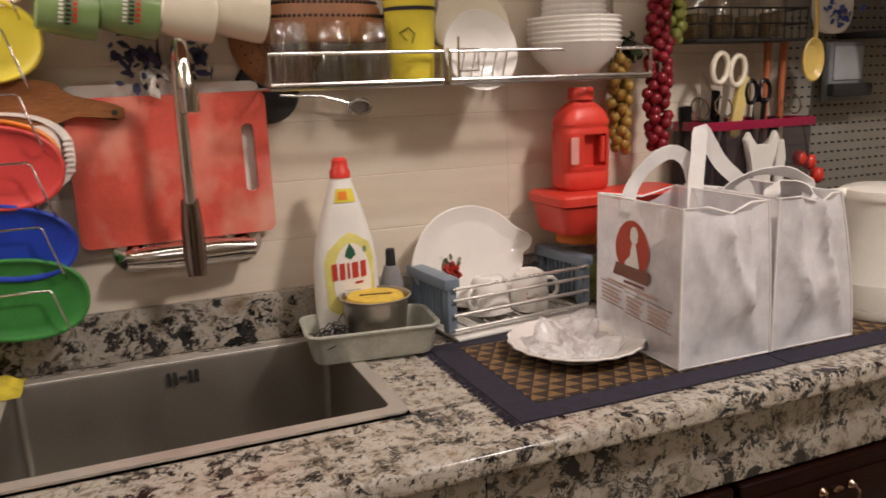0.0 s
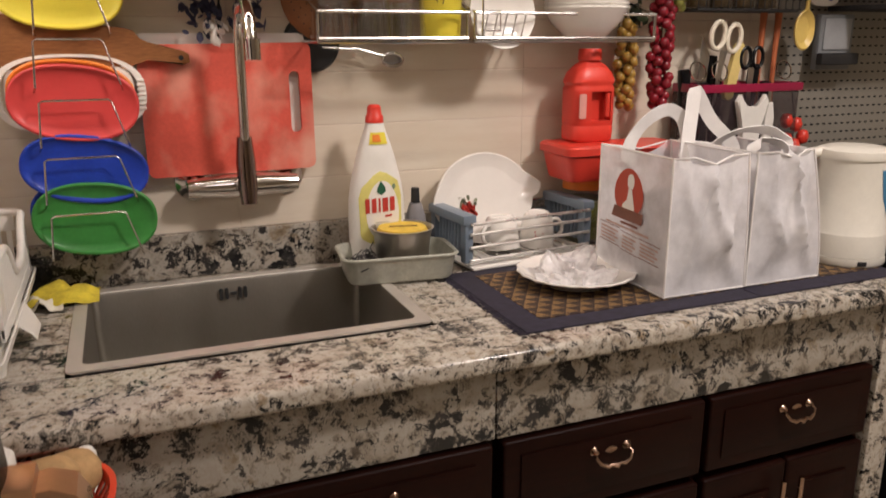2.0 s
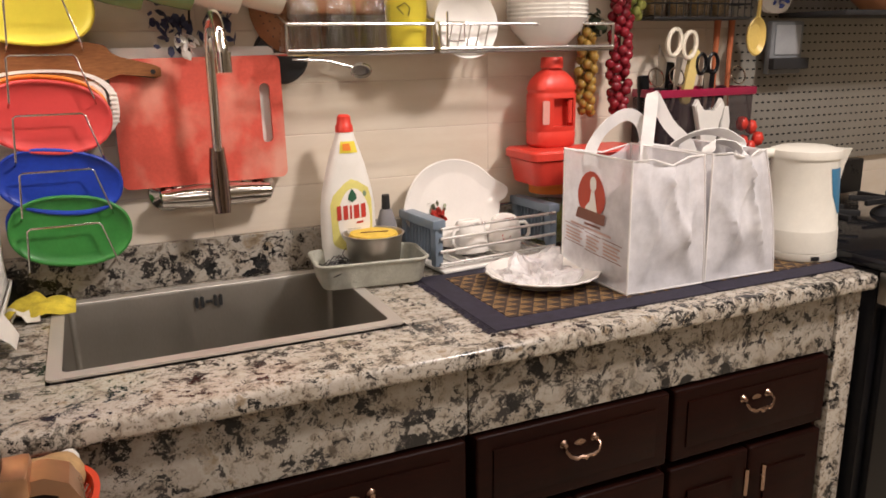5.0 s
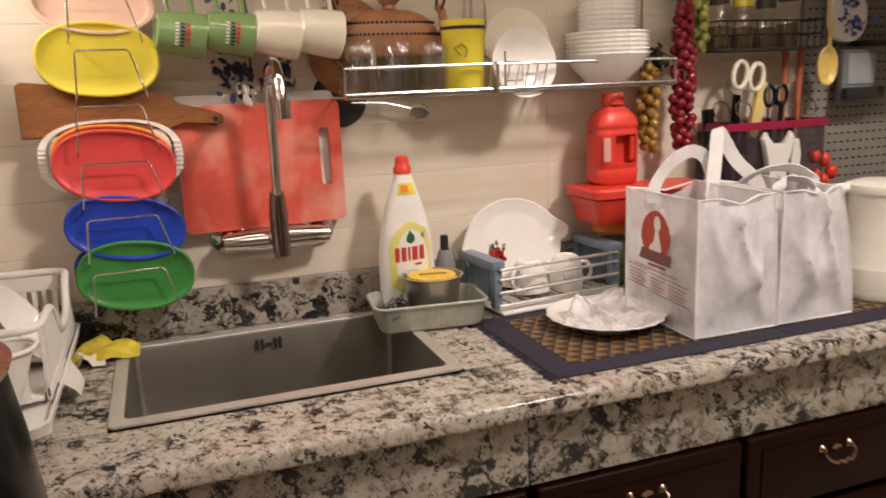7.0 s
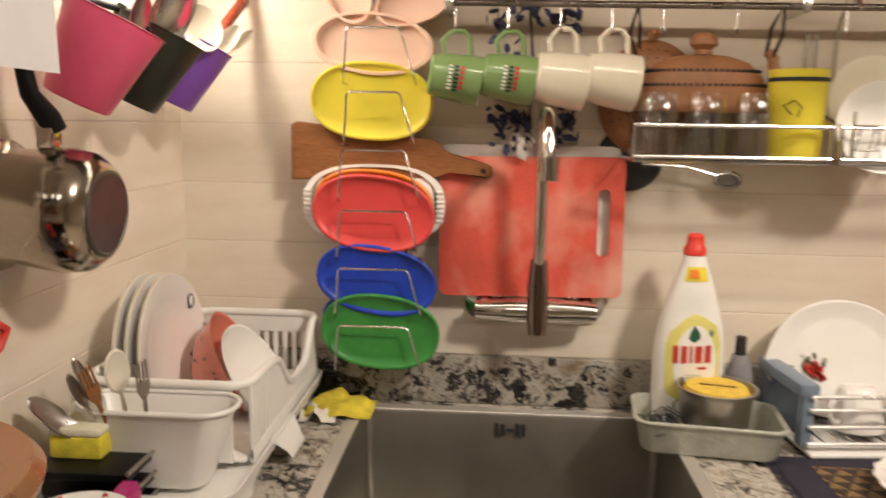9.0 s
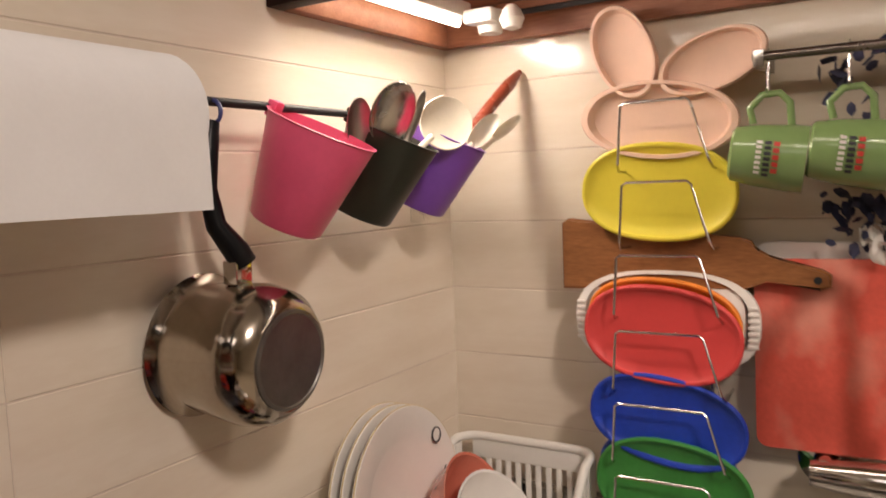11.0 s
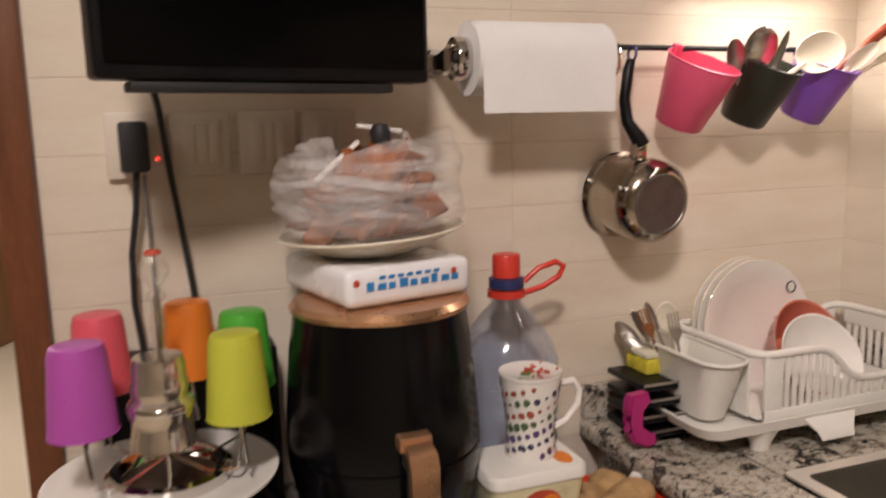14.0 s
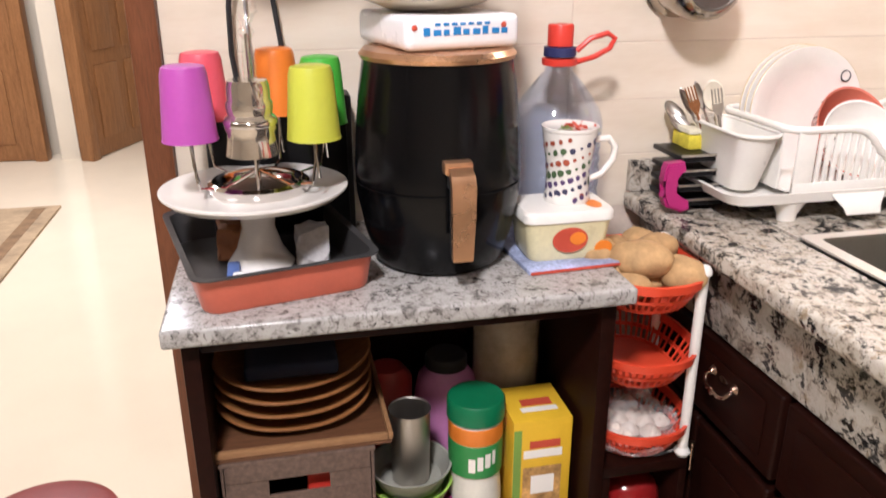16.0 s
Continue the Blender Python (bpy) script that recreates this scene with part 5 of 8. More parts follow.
# ---------- cloth carrier bags ----------
def carrier(x0, x1, printed, seed, label):
    t = thing("carrier_bag", label, "bag", ((x0 + x1) / 2, -0.38, 0.9052), group="carrier bags")
    w, d, h = (x1 - x0) / 2, 0.105, 0.243
    n, rows = 26, 30
    folds = ((0.05, 1.0, -0.75, 0.0, 0.015), (-0.1, 0.85, 0.7, 0.05, 0.013), (0.5, 1.0, 0.35, 0.25, 0.011), (-0.7, 0.9, -0.3, 0.45, 0.01), (0.8, 0.7, 0.1, 0.3, 0.011))
    def crease(u, f, flip):
        """Depth of the sharp folds that run across a side of the bag."""
        out = 0.0
        for u0, f0, u1, f1, amp in folds:
            u0, u1 = u0 * flip, u1 * flip
            du, df = u1 - u0, f1 - f0
            k = max(0.0, min(1.0, ((u - u0) * du + (f - f0) * df) / (du * du + df * df)))
            out += amp * math.exp(-math.hypot(u - u0 - k * du, (f - f0 - k * df) * 1.4) / 0.09)
        return out
    rings = []
    for j in range(rows + 1):
        f = j / rows
        ring = []
        for k in range(4 * n):
            s, u = divmod(k, n)
            u = 2 * u / n - 1
            x, y = ((u, -1), (1, u), (-u, 1), (-1, -u))[s]
            p = Vector((x * w, y * d, f * h))
            q = Vector((x * 0.3 + seed, y * 0.3, f * 1.2)) * 2.2
            edge = (1 - u * u) * min(1, f * 6)
            bulge = edge * (0.010 * math.sin(math.pi * min(1, f * 1.05)) * (0.5 + 1.4 * noise.noise(q)) + crease(u, f, 1 if seed == 1 else -1) - 0.006)
            nx, ny = ((0, -1), (1, 0), (0, 1), (-1, 0))[s]
            lim = 0.0 if (seed == 1 and s in (1, 3)) or (seed == 2 and s == 3) else 1.0
            p += Vector((nx, ny, 0)) * bulge * lim
            if s in (0, 2):
                p.z += -0.014 * f ** 6 * (1 - u * u) * (1 + noise.noise(q))
            if seed == 2 and x > 0:
                p.x -= 0.046 * x * f ** 1.6 + (0.014 * (1 - u * u) * f ** 2 if s == 1 else 0)
            if seed == 1 and x > 0:
                p.x -= 0.016 * x * f ** 1.5
            ring.append(p)
        rings.append(ring)
    part("bag_wall", loft(rings, cap1=False), CLOTH, t, sharp=60)
    slim = 0.046 if seed == 2 else 0.016
    for s in (-1, 1):
        for k in (-1, 1):
            part("seam", tube([(k * w - (slim * f ** 1.6 if k > 0 else 0), s * d, max(0.001, f * h)) for f in (0, 0.25, 0.5, 0.75, 1)], 0.0021, 6), CLOTHSEAM, t)
    part("base_seam", tube([(-w, -d, 0.002), (w, -d, 0.002), (w, d, 0.002), (-w, d, 0.002)], 0.002, 6, closed=True), CLOTHSEAM, t)
    part("hem", tube([(x * w - (slim if x > 0.9 else slim * 0.5 * (x > 0.1)), y * d, h - 0.002 - 0.013 * (x == 0)) for x, y in ((-1, -1), (-0.5, -1), (0, -1), (0.5, -1), (1, -1), (1, 1), (0, 1), (-1, 1))], 0.0018, 6, closed=True), CLOTHSEAM, t)
    base = Vector(((x0 + x1) / 2, -0.38, 0.9052))
    loops = STRAPS[0] if seed == 1 else STRAPS[1]
    for shape, face in loops:
        ctrl = [Vector(c) - base for c in shape]
        pts = []
        for i in range(len(ctrl) - 1):
            a, b, c, e = ctrl[max(i - 1, 0)], ctrl[i], ctrl[i + 1], ctrl[min(i + 2, len(ctrl) - 1)]
            for q in (0, 0.25, 0.5, 0.75):
                pts.append(0.5 * (2 * b + (c - a) * q + (2 * a - 5 * b + 4 * c - e) * q * q + (3 * b - a - 3 * c + e) * q ** 3))
        pts.append(ctrl[-1])
        bm = bmesh.new()
        strips = []
        for i, p in enumerate(pts):
            along = (pts[min(i + 1, len(pts) - 1)] - pts[max(i - 1, 0)]).normalized()
            wide = along.cross(Vector(face) + Vector((0.15 * math.sin(i * 0.6), 0.1 * math.cos(i * 0.9), 0.12 * math.sin(i * 0.4)))).normalized() * 0.0125
            thick = along.cross(wide).normalized() * 0.0008
            strips.append([bm.verts.new(p + wide + thick), bm.verts.new(p - wide + thick), bm.verts.new(p - wide - thick), bm.verts.new(p + wide - thick)])
        for a, b in zip(strips, strips[1:]):
            for i in range(4):
                bm.faces.new((a[i], a[(i + 1) % 4], b[(i + 1) % 4], b[i]))
        part("bag_handle", bm, CLOTHSEAM, t)
    bm = bmesh.new()
    lathe([(0, 0.004), (0.9, 0.004), (1.0, 0.03), (0.98, 0.09), (0.8, 0.13), (0.4, 0.155), (0, 0.16)], 28, bm=bm)
    for v in bm.verts:
        k = 1 + 0.14 * noise.noise(Vector((v.co.x * 1.6 + seed * 4, v.co.y * 1.6, v.co.z * 14)))
        v.co = Vector((v.co.x * (w - 0.016) * k * 0.94, v.co.y * (d - 0.022) * k * 0.94, v.co.z * (1 + 0.3 * noise.noise(Vector((v.co.x * 2 + seed, v.co.y * 2, 0))))))
    part("packed_goods", bm, PACKED, t)
    if printed:
        lx = -w - 0.0016
        def flat(name, pts, mm, dd=0.0):
            bm = bmesh.new()
            bm.faces.new([bm.verts.new((lx - 0.0005 - dd, yy, zz)) for yy, zz in pts])
            part(name, bm, mm, t)
        egg = [(0.01 + 0.043 * math.cos(radians(a)) * (1 - 0.12 * math.sin(radians(a))), 0.166 + 0.043 * math.sin(radians(a))) for a in range(0, 360, 10)]
        flat("red_emblem", egg, REDPRINT)
        flat("white_mark", oval(0.01, 0.014, 20, 2.2, 0.004, 0.186), CERAMIC, 0.0006)
        flat("white_mark", [(0.03, 0.128), (-0.012, 0.128), (-0.006, 0.152), (0.0, 0.172), (0.01, 0.172), (0.014, 0.152), (0.026, 0.142)], CERAMIC, 0.0006)
        flat("brown_mark", [(0.058, 0.116), (-0.034, 0.113), (-0.037, 0.134), (0.05, 0.137)], BROWNPRINT, 0.0012)
        flat("text_bar", [(0.03, 0.106), (-0.022, 0.1045), (-0.022, 0.109), (0.03, 0.1105)], BROWNPRINT)
        flat("text_bar", [(0.075, 0.1), (-0.055, 0.094), (-0.055, 0.0985), (0.075, 0.1045)], PALEPRINT)
        for a, b, top in ((0.094, 0.03, 0.1), (0.026, -0.024, 0.093), (-0.028, -0.088, 0.09)):
            low = top - 0.034
            flat("text_frame", [(a, top), (b, top - 0.004), (b, top - 0.0055), (a, top - 0.0015)], BROWNPRINT)
            flat("text_frame", [(a, low), (b, low - 0.004), (b, low - 0.0055), (a, low - 0.0015)], BROWNPRINT)
            for i in range(4):
                z = top - 0.007 - i * 0.0066
                flat("text_bar", [(a - 0.004, z), (b + 0.005 + 0.008 * (i % 2), z - 0.0035), (b + 0.005 + 0.008 * (i % 2), z - 0.007), (a - 0.004, z - 0.0035)], PALEPRINT)


PALEPRINT = mat("pale_brown_print", (0.5, 0.34, 0.29), 0.6)
STRAPS = (
    [([(1.3, -0.28, 1.11), (1.306, -0.28, 1.146), (1.335, -0.283, 1.184), (1.378, -0.287, 1.206), (1.41, -0.292, 1.192), (1.419, -0.3, 1.155), (1.415, -0.305, 1.115)], (0.3, 1.0, 0.3)),
     ([(1.4, -0.33, 1.1), (1.408, -0.32, 1.15), (1.42, -0.31, 1.2), (1.428, -0.305, 1.24), (1.438, -0.31, 1.225), (1.456, -0.325, 1.185), (1.485, -0.35, 1.145), (1.49, -0.355, 1.11)], (0.7, 1.0, 0.1))],
    [([(1.43, -0.36, 1.11), (1.434, -0.37, 1.15), (1.462, -0.39, 1.172), (1.5, -0.4, 1.176), (1.532, -0.41, 1.168), (1.552, -0.42, 1.148), (1.545, -0.42, 1.11)], (0.1, 0.6, 0.9)),
     ([(1.45, -0.45, 1.11), (1.455, -0.44, 1.145), (1.48, -0.42, 1.158), (1.515, -0.43, 1.155), (1.53, -0.45, 1.14), (1.525, -0.46, 1.11)], (0.0, 0.5, 0.9))])
CLOTH = film("white_nonwoven_cloth", (0.9, 0.89, 0.915), 0.45, 0.7, 14, 0.35)
CLOTHSEAM = mat("white_nonwoven_trim", (0.86, 0.84, 0.82), 0.8, relief=0.4, fine=400)
PACKED = mat("dark_packed_goods", (0.085, 0.075, 0.11), 0.5, var=0.9, scale=11)
REDPRINT = mat("orange_red_print", (0.5, 0.07, 0.035), 0.6)
BROWNPRINT = mat("faded_brown_print", (0.22, 0.09, 0.06), 0.6)
carrier(1.246, 1.42, True, 1, "white nonwoven carrier bag with a red emblem on its side")
carrier(1.424, 1.597, False, 2, "white nonwoven carrier bag beside the printed one")


# ---------- red containers by the wall ----------
def red_bottle():
    t = thing("red_bottle", "red plastic bottle with a grip opening", "bottle", (1.332, -0.085, 1.127))
    q = 0.9
    steps = [(0.05, 0), (0.056, 0.006), (0.057, 0.03), (0.0555, 0.032), (0.0555, 0.036), (0.057, 0.038), (0.057, 0.044), (0.057, 0.054), (0.057, 0.096), (0.057, 0.104), (0.057, 0.11), (0.054, 0.114), (0.054, 0.118), (0.057, 0.122), (0.056, 0.128), (0.05, 0.142), (0.036, 0.156), (0.024, 0.163), (0.023, 0.166)]
    bm = loft([[(x, y, z) for x, y in oval(r * q, r * 0.75 * q, 48, 3.4)] for r, z in steps])
    # the grip: a deep window pressed into the front
    grip = [f for f in bm.faces if f.normal.y < -0.8 or (f.calc_center_median().y < -0.02)]
    grip = [f for f in grip if 0.046 < f.calc_center_median().z < 0.102 and -0.012 < f.calc_center_median().x < 0.036 and len(f.verts) == 4 and f.calc_center_median().y < -0.028]
    made = bmesh.ops.inset_region(bm, faces=grip, thickness=0.003, depth=0.0, use_even_offset=True)
    for v in {v for f in grip for v in f.verts}:
        v.co.y += 0.02
    part("bottle_body", bm, REDP, t)
    part("grip_bar", tube([(0.026, -0.034, 0.052), (0.027, -0.033, 0.076), (0.026, -0.034, 0.1)], 0.0055, 10), REDP, t)
    part("cap", lathe([(0, 0.19), (0.022, 0.19), (0.024, 0.187), (0.025, 0.167), (0, 0.167)], 28), REDP, t)
    part("sticker", prism(rounded(-0.043, 0.05, -0.027, 0.1, 0.003), -0.0385, -0.0355), mat("pale_red_sticker", (0.72, 0.35, 0.3), 0.5), t)


red_bottle()
rb = thing("food_box", "red plastic food box with lid under the red bottle", "box", (1.322, -0.1, 1.0505))
o = rounded(-0.076, -0.066, 0.076, 0.066, 0.02, 4)
part("box_body", loft([flat_ring(o, 0.0, 0.8), flat_ring(o, 0.004, 0.84), flat_ring(o, 0.052, 0.97), flat_ring(o, 0.054, 0.9)]), REDP, rb)
part("lid", loft([flat_ring(o, 0.054, 1.0), flat_ring(o, 0.056, 1.06), flat_ring(o, 0.07, 1.06), flat_ring(o, 0.075, 1.0), flat_ring(o, 0.0755, 0.8)]), REDP, rb)
rl = thing("oval_dish", "red plastic dish lying on a box behind the bags", "dish", (1.47, -0.1, 1.1))
part("lid_panel", loft([flat_ring(o, 0.0, 0.85), flat_ring(o, 0.014, 1.0), flat_ring(o, 0.018, 0.96)]), REDP, rl)
rlb = thing("storage_box", "dark storage box behind the carrier bags", "box", (1.47, -0.1, 0.9))
part("box_body", box(-0.07, -0.05, 0, 0.07, 0.05, 0.199, 0.006), mat("dull_red_box", (0.3, 0.03, 0.025), 0.5), rlb)
jr = thing("jam_jar", "glass jar of green relish with an orange lid", "jar", (1.345, -0.066, 0.908))
part("contents", lathe([(0, 0.004), (0.045, 0.004), (0.046, 0.09), (0, 0.092)], 28), mat("green_relish", (0.14, 0.15, 0.03), 0.5, var=0.5, scale=60), jr)
part("glass", lathe([(0, 0), (0.048, 0), (0.052, 0.006), (0.052, 0.09), (0.044, 0.105), (0.044, 0.112), (0, 0.112)], 32), GLASS, jr)
part("lid", lathe([(0, 0.142), (0.044, 0.142), (0.048, 0.139), (0.048, 0.13), (0.0465, 0.129), (0.048, 0.127), (0.048, 0.113), (0, 0.113)], 32), ORANGEP, jr)


# ---------- kettle ----------
KETTLE = mat("creamy_white_plastic", (0.8, 0.77, 0.68), 0.32, var=0.05)


def kettle():
    t = thing("electric_kettle", "creamy white plastic electric jug kettle on the place mat", "kettle", (1.748, -0.405, 0.9052), (0, 0, -25))
    part("base", lathe([(0, 0), (0.078, 0), (0.08, 0.004), (0.079, 0.016), (0, 0.016)], 48), KETTLE, t)
    part("jug_body", lathe([(0, 0.017), (0.0775, 0.017), (0.076, 0.06), (0.0755, 0.062), (0.074, 0.064), (0.069, 0.15), (0.066, 0.2), (0.067, 0.206), (0, 0.206)], 48), KETTLE, t)
    part("lid", lathe([(0.069, 0.206), (0.07, 0.212), (0.068, 0.222), (0.05, 0.228), (0, 0.229)], 48), KETTLE, t)
    part("spout", loft([[(0.05, -0.03, z), (0.05 + e, 0, z), (0.05, 0.03, z)] for e, z in ((0.021, 0.12), (0.034, 0.19), (0.046, 0.222))]), KETTLE, t)
    part("kettle_handle", tube([(-0.06, 0, 0.215), (-0.1, 0, 0.212), (-0.118, 0, 0.19), (-0.118, 0, 0.11), (-0.11, 0, 0.06), (-0.074, 0, 0.045)], 0.011, 12), KETTLE, t)
    bm = bmesh.new()
    rows = [[bm.verts.new(((r + 0.0008) * math.cos(radians(a)), (r + 0.0008) * math.sin(radians(a)), z)) for a in [lo + (-22 - lo) * q / 7 for q in range(8)]] for z, r, lo in ((0.095, 0.0725, -44), (0.135, 0.0702, -60), (0.188, 0.067, -66))]
    for a, b in zip(rows, rows[1:]):
        for i in range(len(a) - 1):
            bm.faces.new((a[i], a[i + 1], b[i + 1], b[i]))
    part("label", bm, mat("blue_label", (0.05, 0.2, 0.36), 0.4), t, "blue water level label")
    part("switch", box(-0.004, -0.083, 0.004, 0.012, -0.078, 0.012, 0.001), BLACKMATT, t)


kettle()
# ---------- dish rack in the corner ----------
def dish_rack():
    t = thing("dish_rack", "white plastic dish rack on a footed drip tray", "dish rack", (0.137, -0.225, 0.9))
    a, b, lift = 0.106, 0.19, 0.014
    o = rounded(-a, -b, a, b, 0.03, 5)
    front = [(x, y - (0.075 if y < 0 else 0)) for x, y in o]
    part("drip_tray", loft([flat_ring(front, 0.018 + lift, 0.96), flat_ring(front, 0.022 + lift, 1.06), flat_ring(front, 0.04 + lift, 1.1), flat_ring(front, 0.04 + lift, 1.07), flat_ring(front, 0.028 + lift, 1.02)]), WHITE, t)
    part("tray_spout", loft([[(x0, -0.055 - w, z), (x0, -0.055 + w, z), (x0, -0.055 + w, z - 0.004), (x0, -0.055 - w, z - 0.004)] for x0, w, z in ((0.108, 0.052, 0.05), (0.116, 0.05, 0.048), (0.128, 0.036, 0.032), (0.134, 0.032, 0.02))]), WHITE, t)
    for sx, sy in ((-0.083, 0.155), (0.083, 0.155), (-0.083, -0.21), (0.088, -0.165)):
        part("foot", loft([[(sx + x * s, sy + y * s, z) for x, y in oval(0.016, 0.02, 16)] for s, z in ((0.8, 0.0), (0.9, 0.012), (1.5, 0.034))]), WHITE, t)
    def rim(y):
        f = (y + b) / (2 * b)
        return 0.155 - 0.06 / (1 + math.exp(-(f - 0.42) * 30)) + 0.06 / (1 + math.exp(-(f - 0.82) * 34))
    part("floor_plate", box(-a + 0.006, -b + 0.006, 0.052, a - 0.006, b - 0.006, 0.057, 0.002), WHITE, t)
    full = []
    pts = rounded(-a, -b, a, b, 0.03, 8)
    for p, q in zip(pts, pts[1:] + pts[:1]):
        n = max(1, int((Vector(q) - Vector(p)).length / 0.015))
        for i in range(n):
            x, y = p[0] + (q[0] - p[0]) * i / n, p[1] + (q[1] - p[1]) * i / n
            full.append((x, y, rim(y)))
    part("top_rim", tube(full, 0.0065, 10, closed=True), WHITE, t)
    for sx in (-1, 1):
        for k in range(21):
            y = -b + 0.055 + k * 0.0145
            if y < b - 0.03:
                part("side_slat", box(sx * a - 0.002, y - 0.004, 0.056, sx * a + 0.002, y + 0.004, rim(y), 0.001), WHITE, t)
        part("corner_panel", box(sx * a - 0.0025, -b + 0.012, 0.054, sx * a + 0.0025, -b + 0.046, 0.152, 0.001), WHITE, t)
        part("corner_panel", box(sx * a - 0.0025, b - 0.03, 0.054, sx * a + 0.0025, b - 0.012, 0.15, 0.001), WHITE, t)
        part("lower_band", box(sx * a - 0.003, -b + 0.012, 0.05, sx * a + 0.003, b - 0.012, 0.068, 0.001), WHITE, t)
    for k in range(11):
        x = -a + 0.025 + k * 0.0162
        part("back_slat", box(x - 0.004, b - 0.002, 0.056, x + 0.004, b + 0.002, 0.125, 0.001), WHITE, t)
    part("back_band", box(-a + 0.015, b - 0.003, 0.122, a - 0.015, b + 0.003, 0.155, 0.002), WHITE, t)
    part("front_panel", box(-a + 0.02, -b - 0.002, 0.054, a - 0.02, -b + 0.003, 0.15, 0.001), WHITE, t)
    o2 = rounded(-0.094, -0.038, 0.094, 0.038, 0.035, 7)
    cy, cx = -b - 0.044, 0.012
    c = part("cutlery_cup", loft([flat_ring(o2, 0.05, 0.62, cx, cy), flat_ring(o2, 0.054, 0.66, cx, cy), flat_ring(o2, 0.1, 0.84, cx, cy), flat_ring(o2, 0.146, 0.99, cx, cy), flat_ring(o2, 0.148, 1.03, cx, cy), flat_ring(o2, 0.144, 0.96, cx, cy), flat_ring(o2, 0.1, 0.8, cx, cy), flat_ring(o2, 0.058, 0.62, cx, cy)]), WHITE, t)
    part("cup_rim", tube([(x * 1.02 + cx, y * 1.02 + cy, 0.147) for x, y in o2], 0.0032, 8, closed=True), WHITE, c)


dish_rack()
EDGE = mat("pale_gold_edge", (0.62, 0.5, 0.28), 0.3)
for i, x in enumerate((0.052, 0.068, 0.085)):
    t = thing("dinner_plate", "white dinner plate standing on edge in the dish rack", "plate", (x, -0.29, 1.056), (0, 84, 0), group="plates in the dish rack")
    r = 0.112
    part("plate_body", lathe([(0, 0), (r * 0.55, 0), (r * 0.62, 0.004), (r, 0.014), (r * 1.005, 0.016), (r * 0.99, 0.0175), (r * 0.66, 0.01), (r * 0.6, 0.006), (0, 0.005)], 56), CERAMIC, t)
    part("edge_line", tube(arc((0, 0, 0.016), r * 1.002, 0, 352, 45, (1, 0, 0), (0, 1, 0)), 0.0009, 5, closed=True), EDGE, t)
    if i == 2:
        for ang, rr in ((128, 0.094), (-60, 0.075)):
            px, py = rr * math.cos(radians(ang)), rr * math.sin(radians(ang))
            part("round_mark", tube(arc((px, py, 0.0155 if rr > 0.08 else 0.0125), 0.0095, 0, 350, 20, (1, 0, 0), (0, 1, 0)), 0.0012, 5, closed=True), PRINTDARK, t, "small black ring emblem")
MELON = mat("melon_red_glaze", (0.68, 0.2, 0.13), 0.2, var=0.08, coat=0.3)
wb = thing("bowl", "melon red bowl with dark seed marks in the dish rack", "bowl", (0.165, -0.245, 1.026), (-6, 62, 0))
part("bowl_wall", lathe([(0, -0.05), (0.03, -0.05), (0.034, -0.046), (0.065, -0.02), (0.08, 0.012), (0.0815, 0.014), (0.078, 0.013), (0.06, -0.016), (0.03, -0.042), (0, -0.043)], 44), MELON, wb)
rnd = random.Random(4)
for i in range(42):
    f = rnd.uniform(0.1, 0.95)
    rr, zz = 0.036 + 0.041 * f ** 0.8, -0.045 + 0.05 * f
    a = i * 2.399
    part("seed_mark", lathe([(0, 0.0012), (0.0012, 0.0008), (0.0016, 0)], 6, m=Matrix.Translation((rr * 1.02 * math.cos(a), rr * 1.02 * math.sin(a), zz - 0.002)) @ Matrix.Rotation(a, 4, "Z") @ Matrix.Rotation(radians(128), 4, "Y"), squash=(2.6, 1)), PRINTDARK, wb)
wb2 = thing("bowl", "small white bowl with grey print leaning in the melon bowl", "bowl", (0.188, -0.245, 1.014), (4, 58, 0))
part("bowl_wall", lathe([(0, -0.035), (0.026, -0.035), (0.058, -0.012), (0.073, 0.013), (0.0745, 0.015), (0.071, 0.0145), (0.053, -0.01), (0, -0.028)], 40), CERAMIC, wb2)
for k in range(3):
    part("printed_mark", tube(arc((0.0385 * math.cos(2.1 * k), 0.0385 * math.sin(2.1 * k), -0.0185), 0.006, 0, 330, 14, (1, 0, 0), (0, 1, 0.4)), 0.0009, 5), PRINTDARK, wb2)

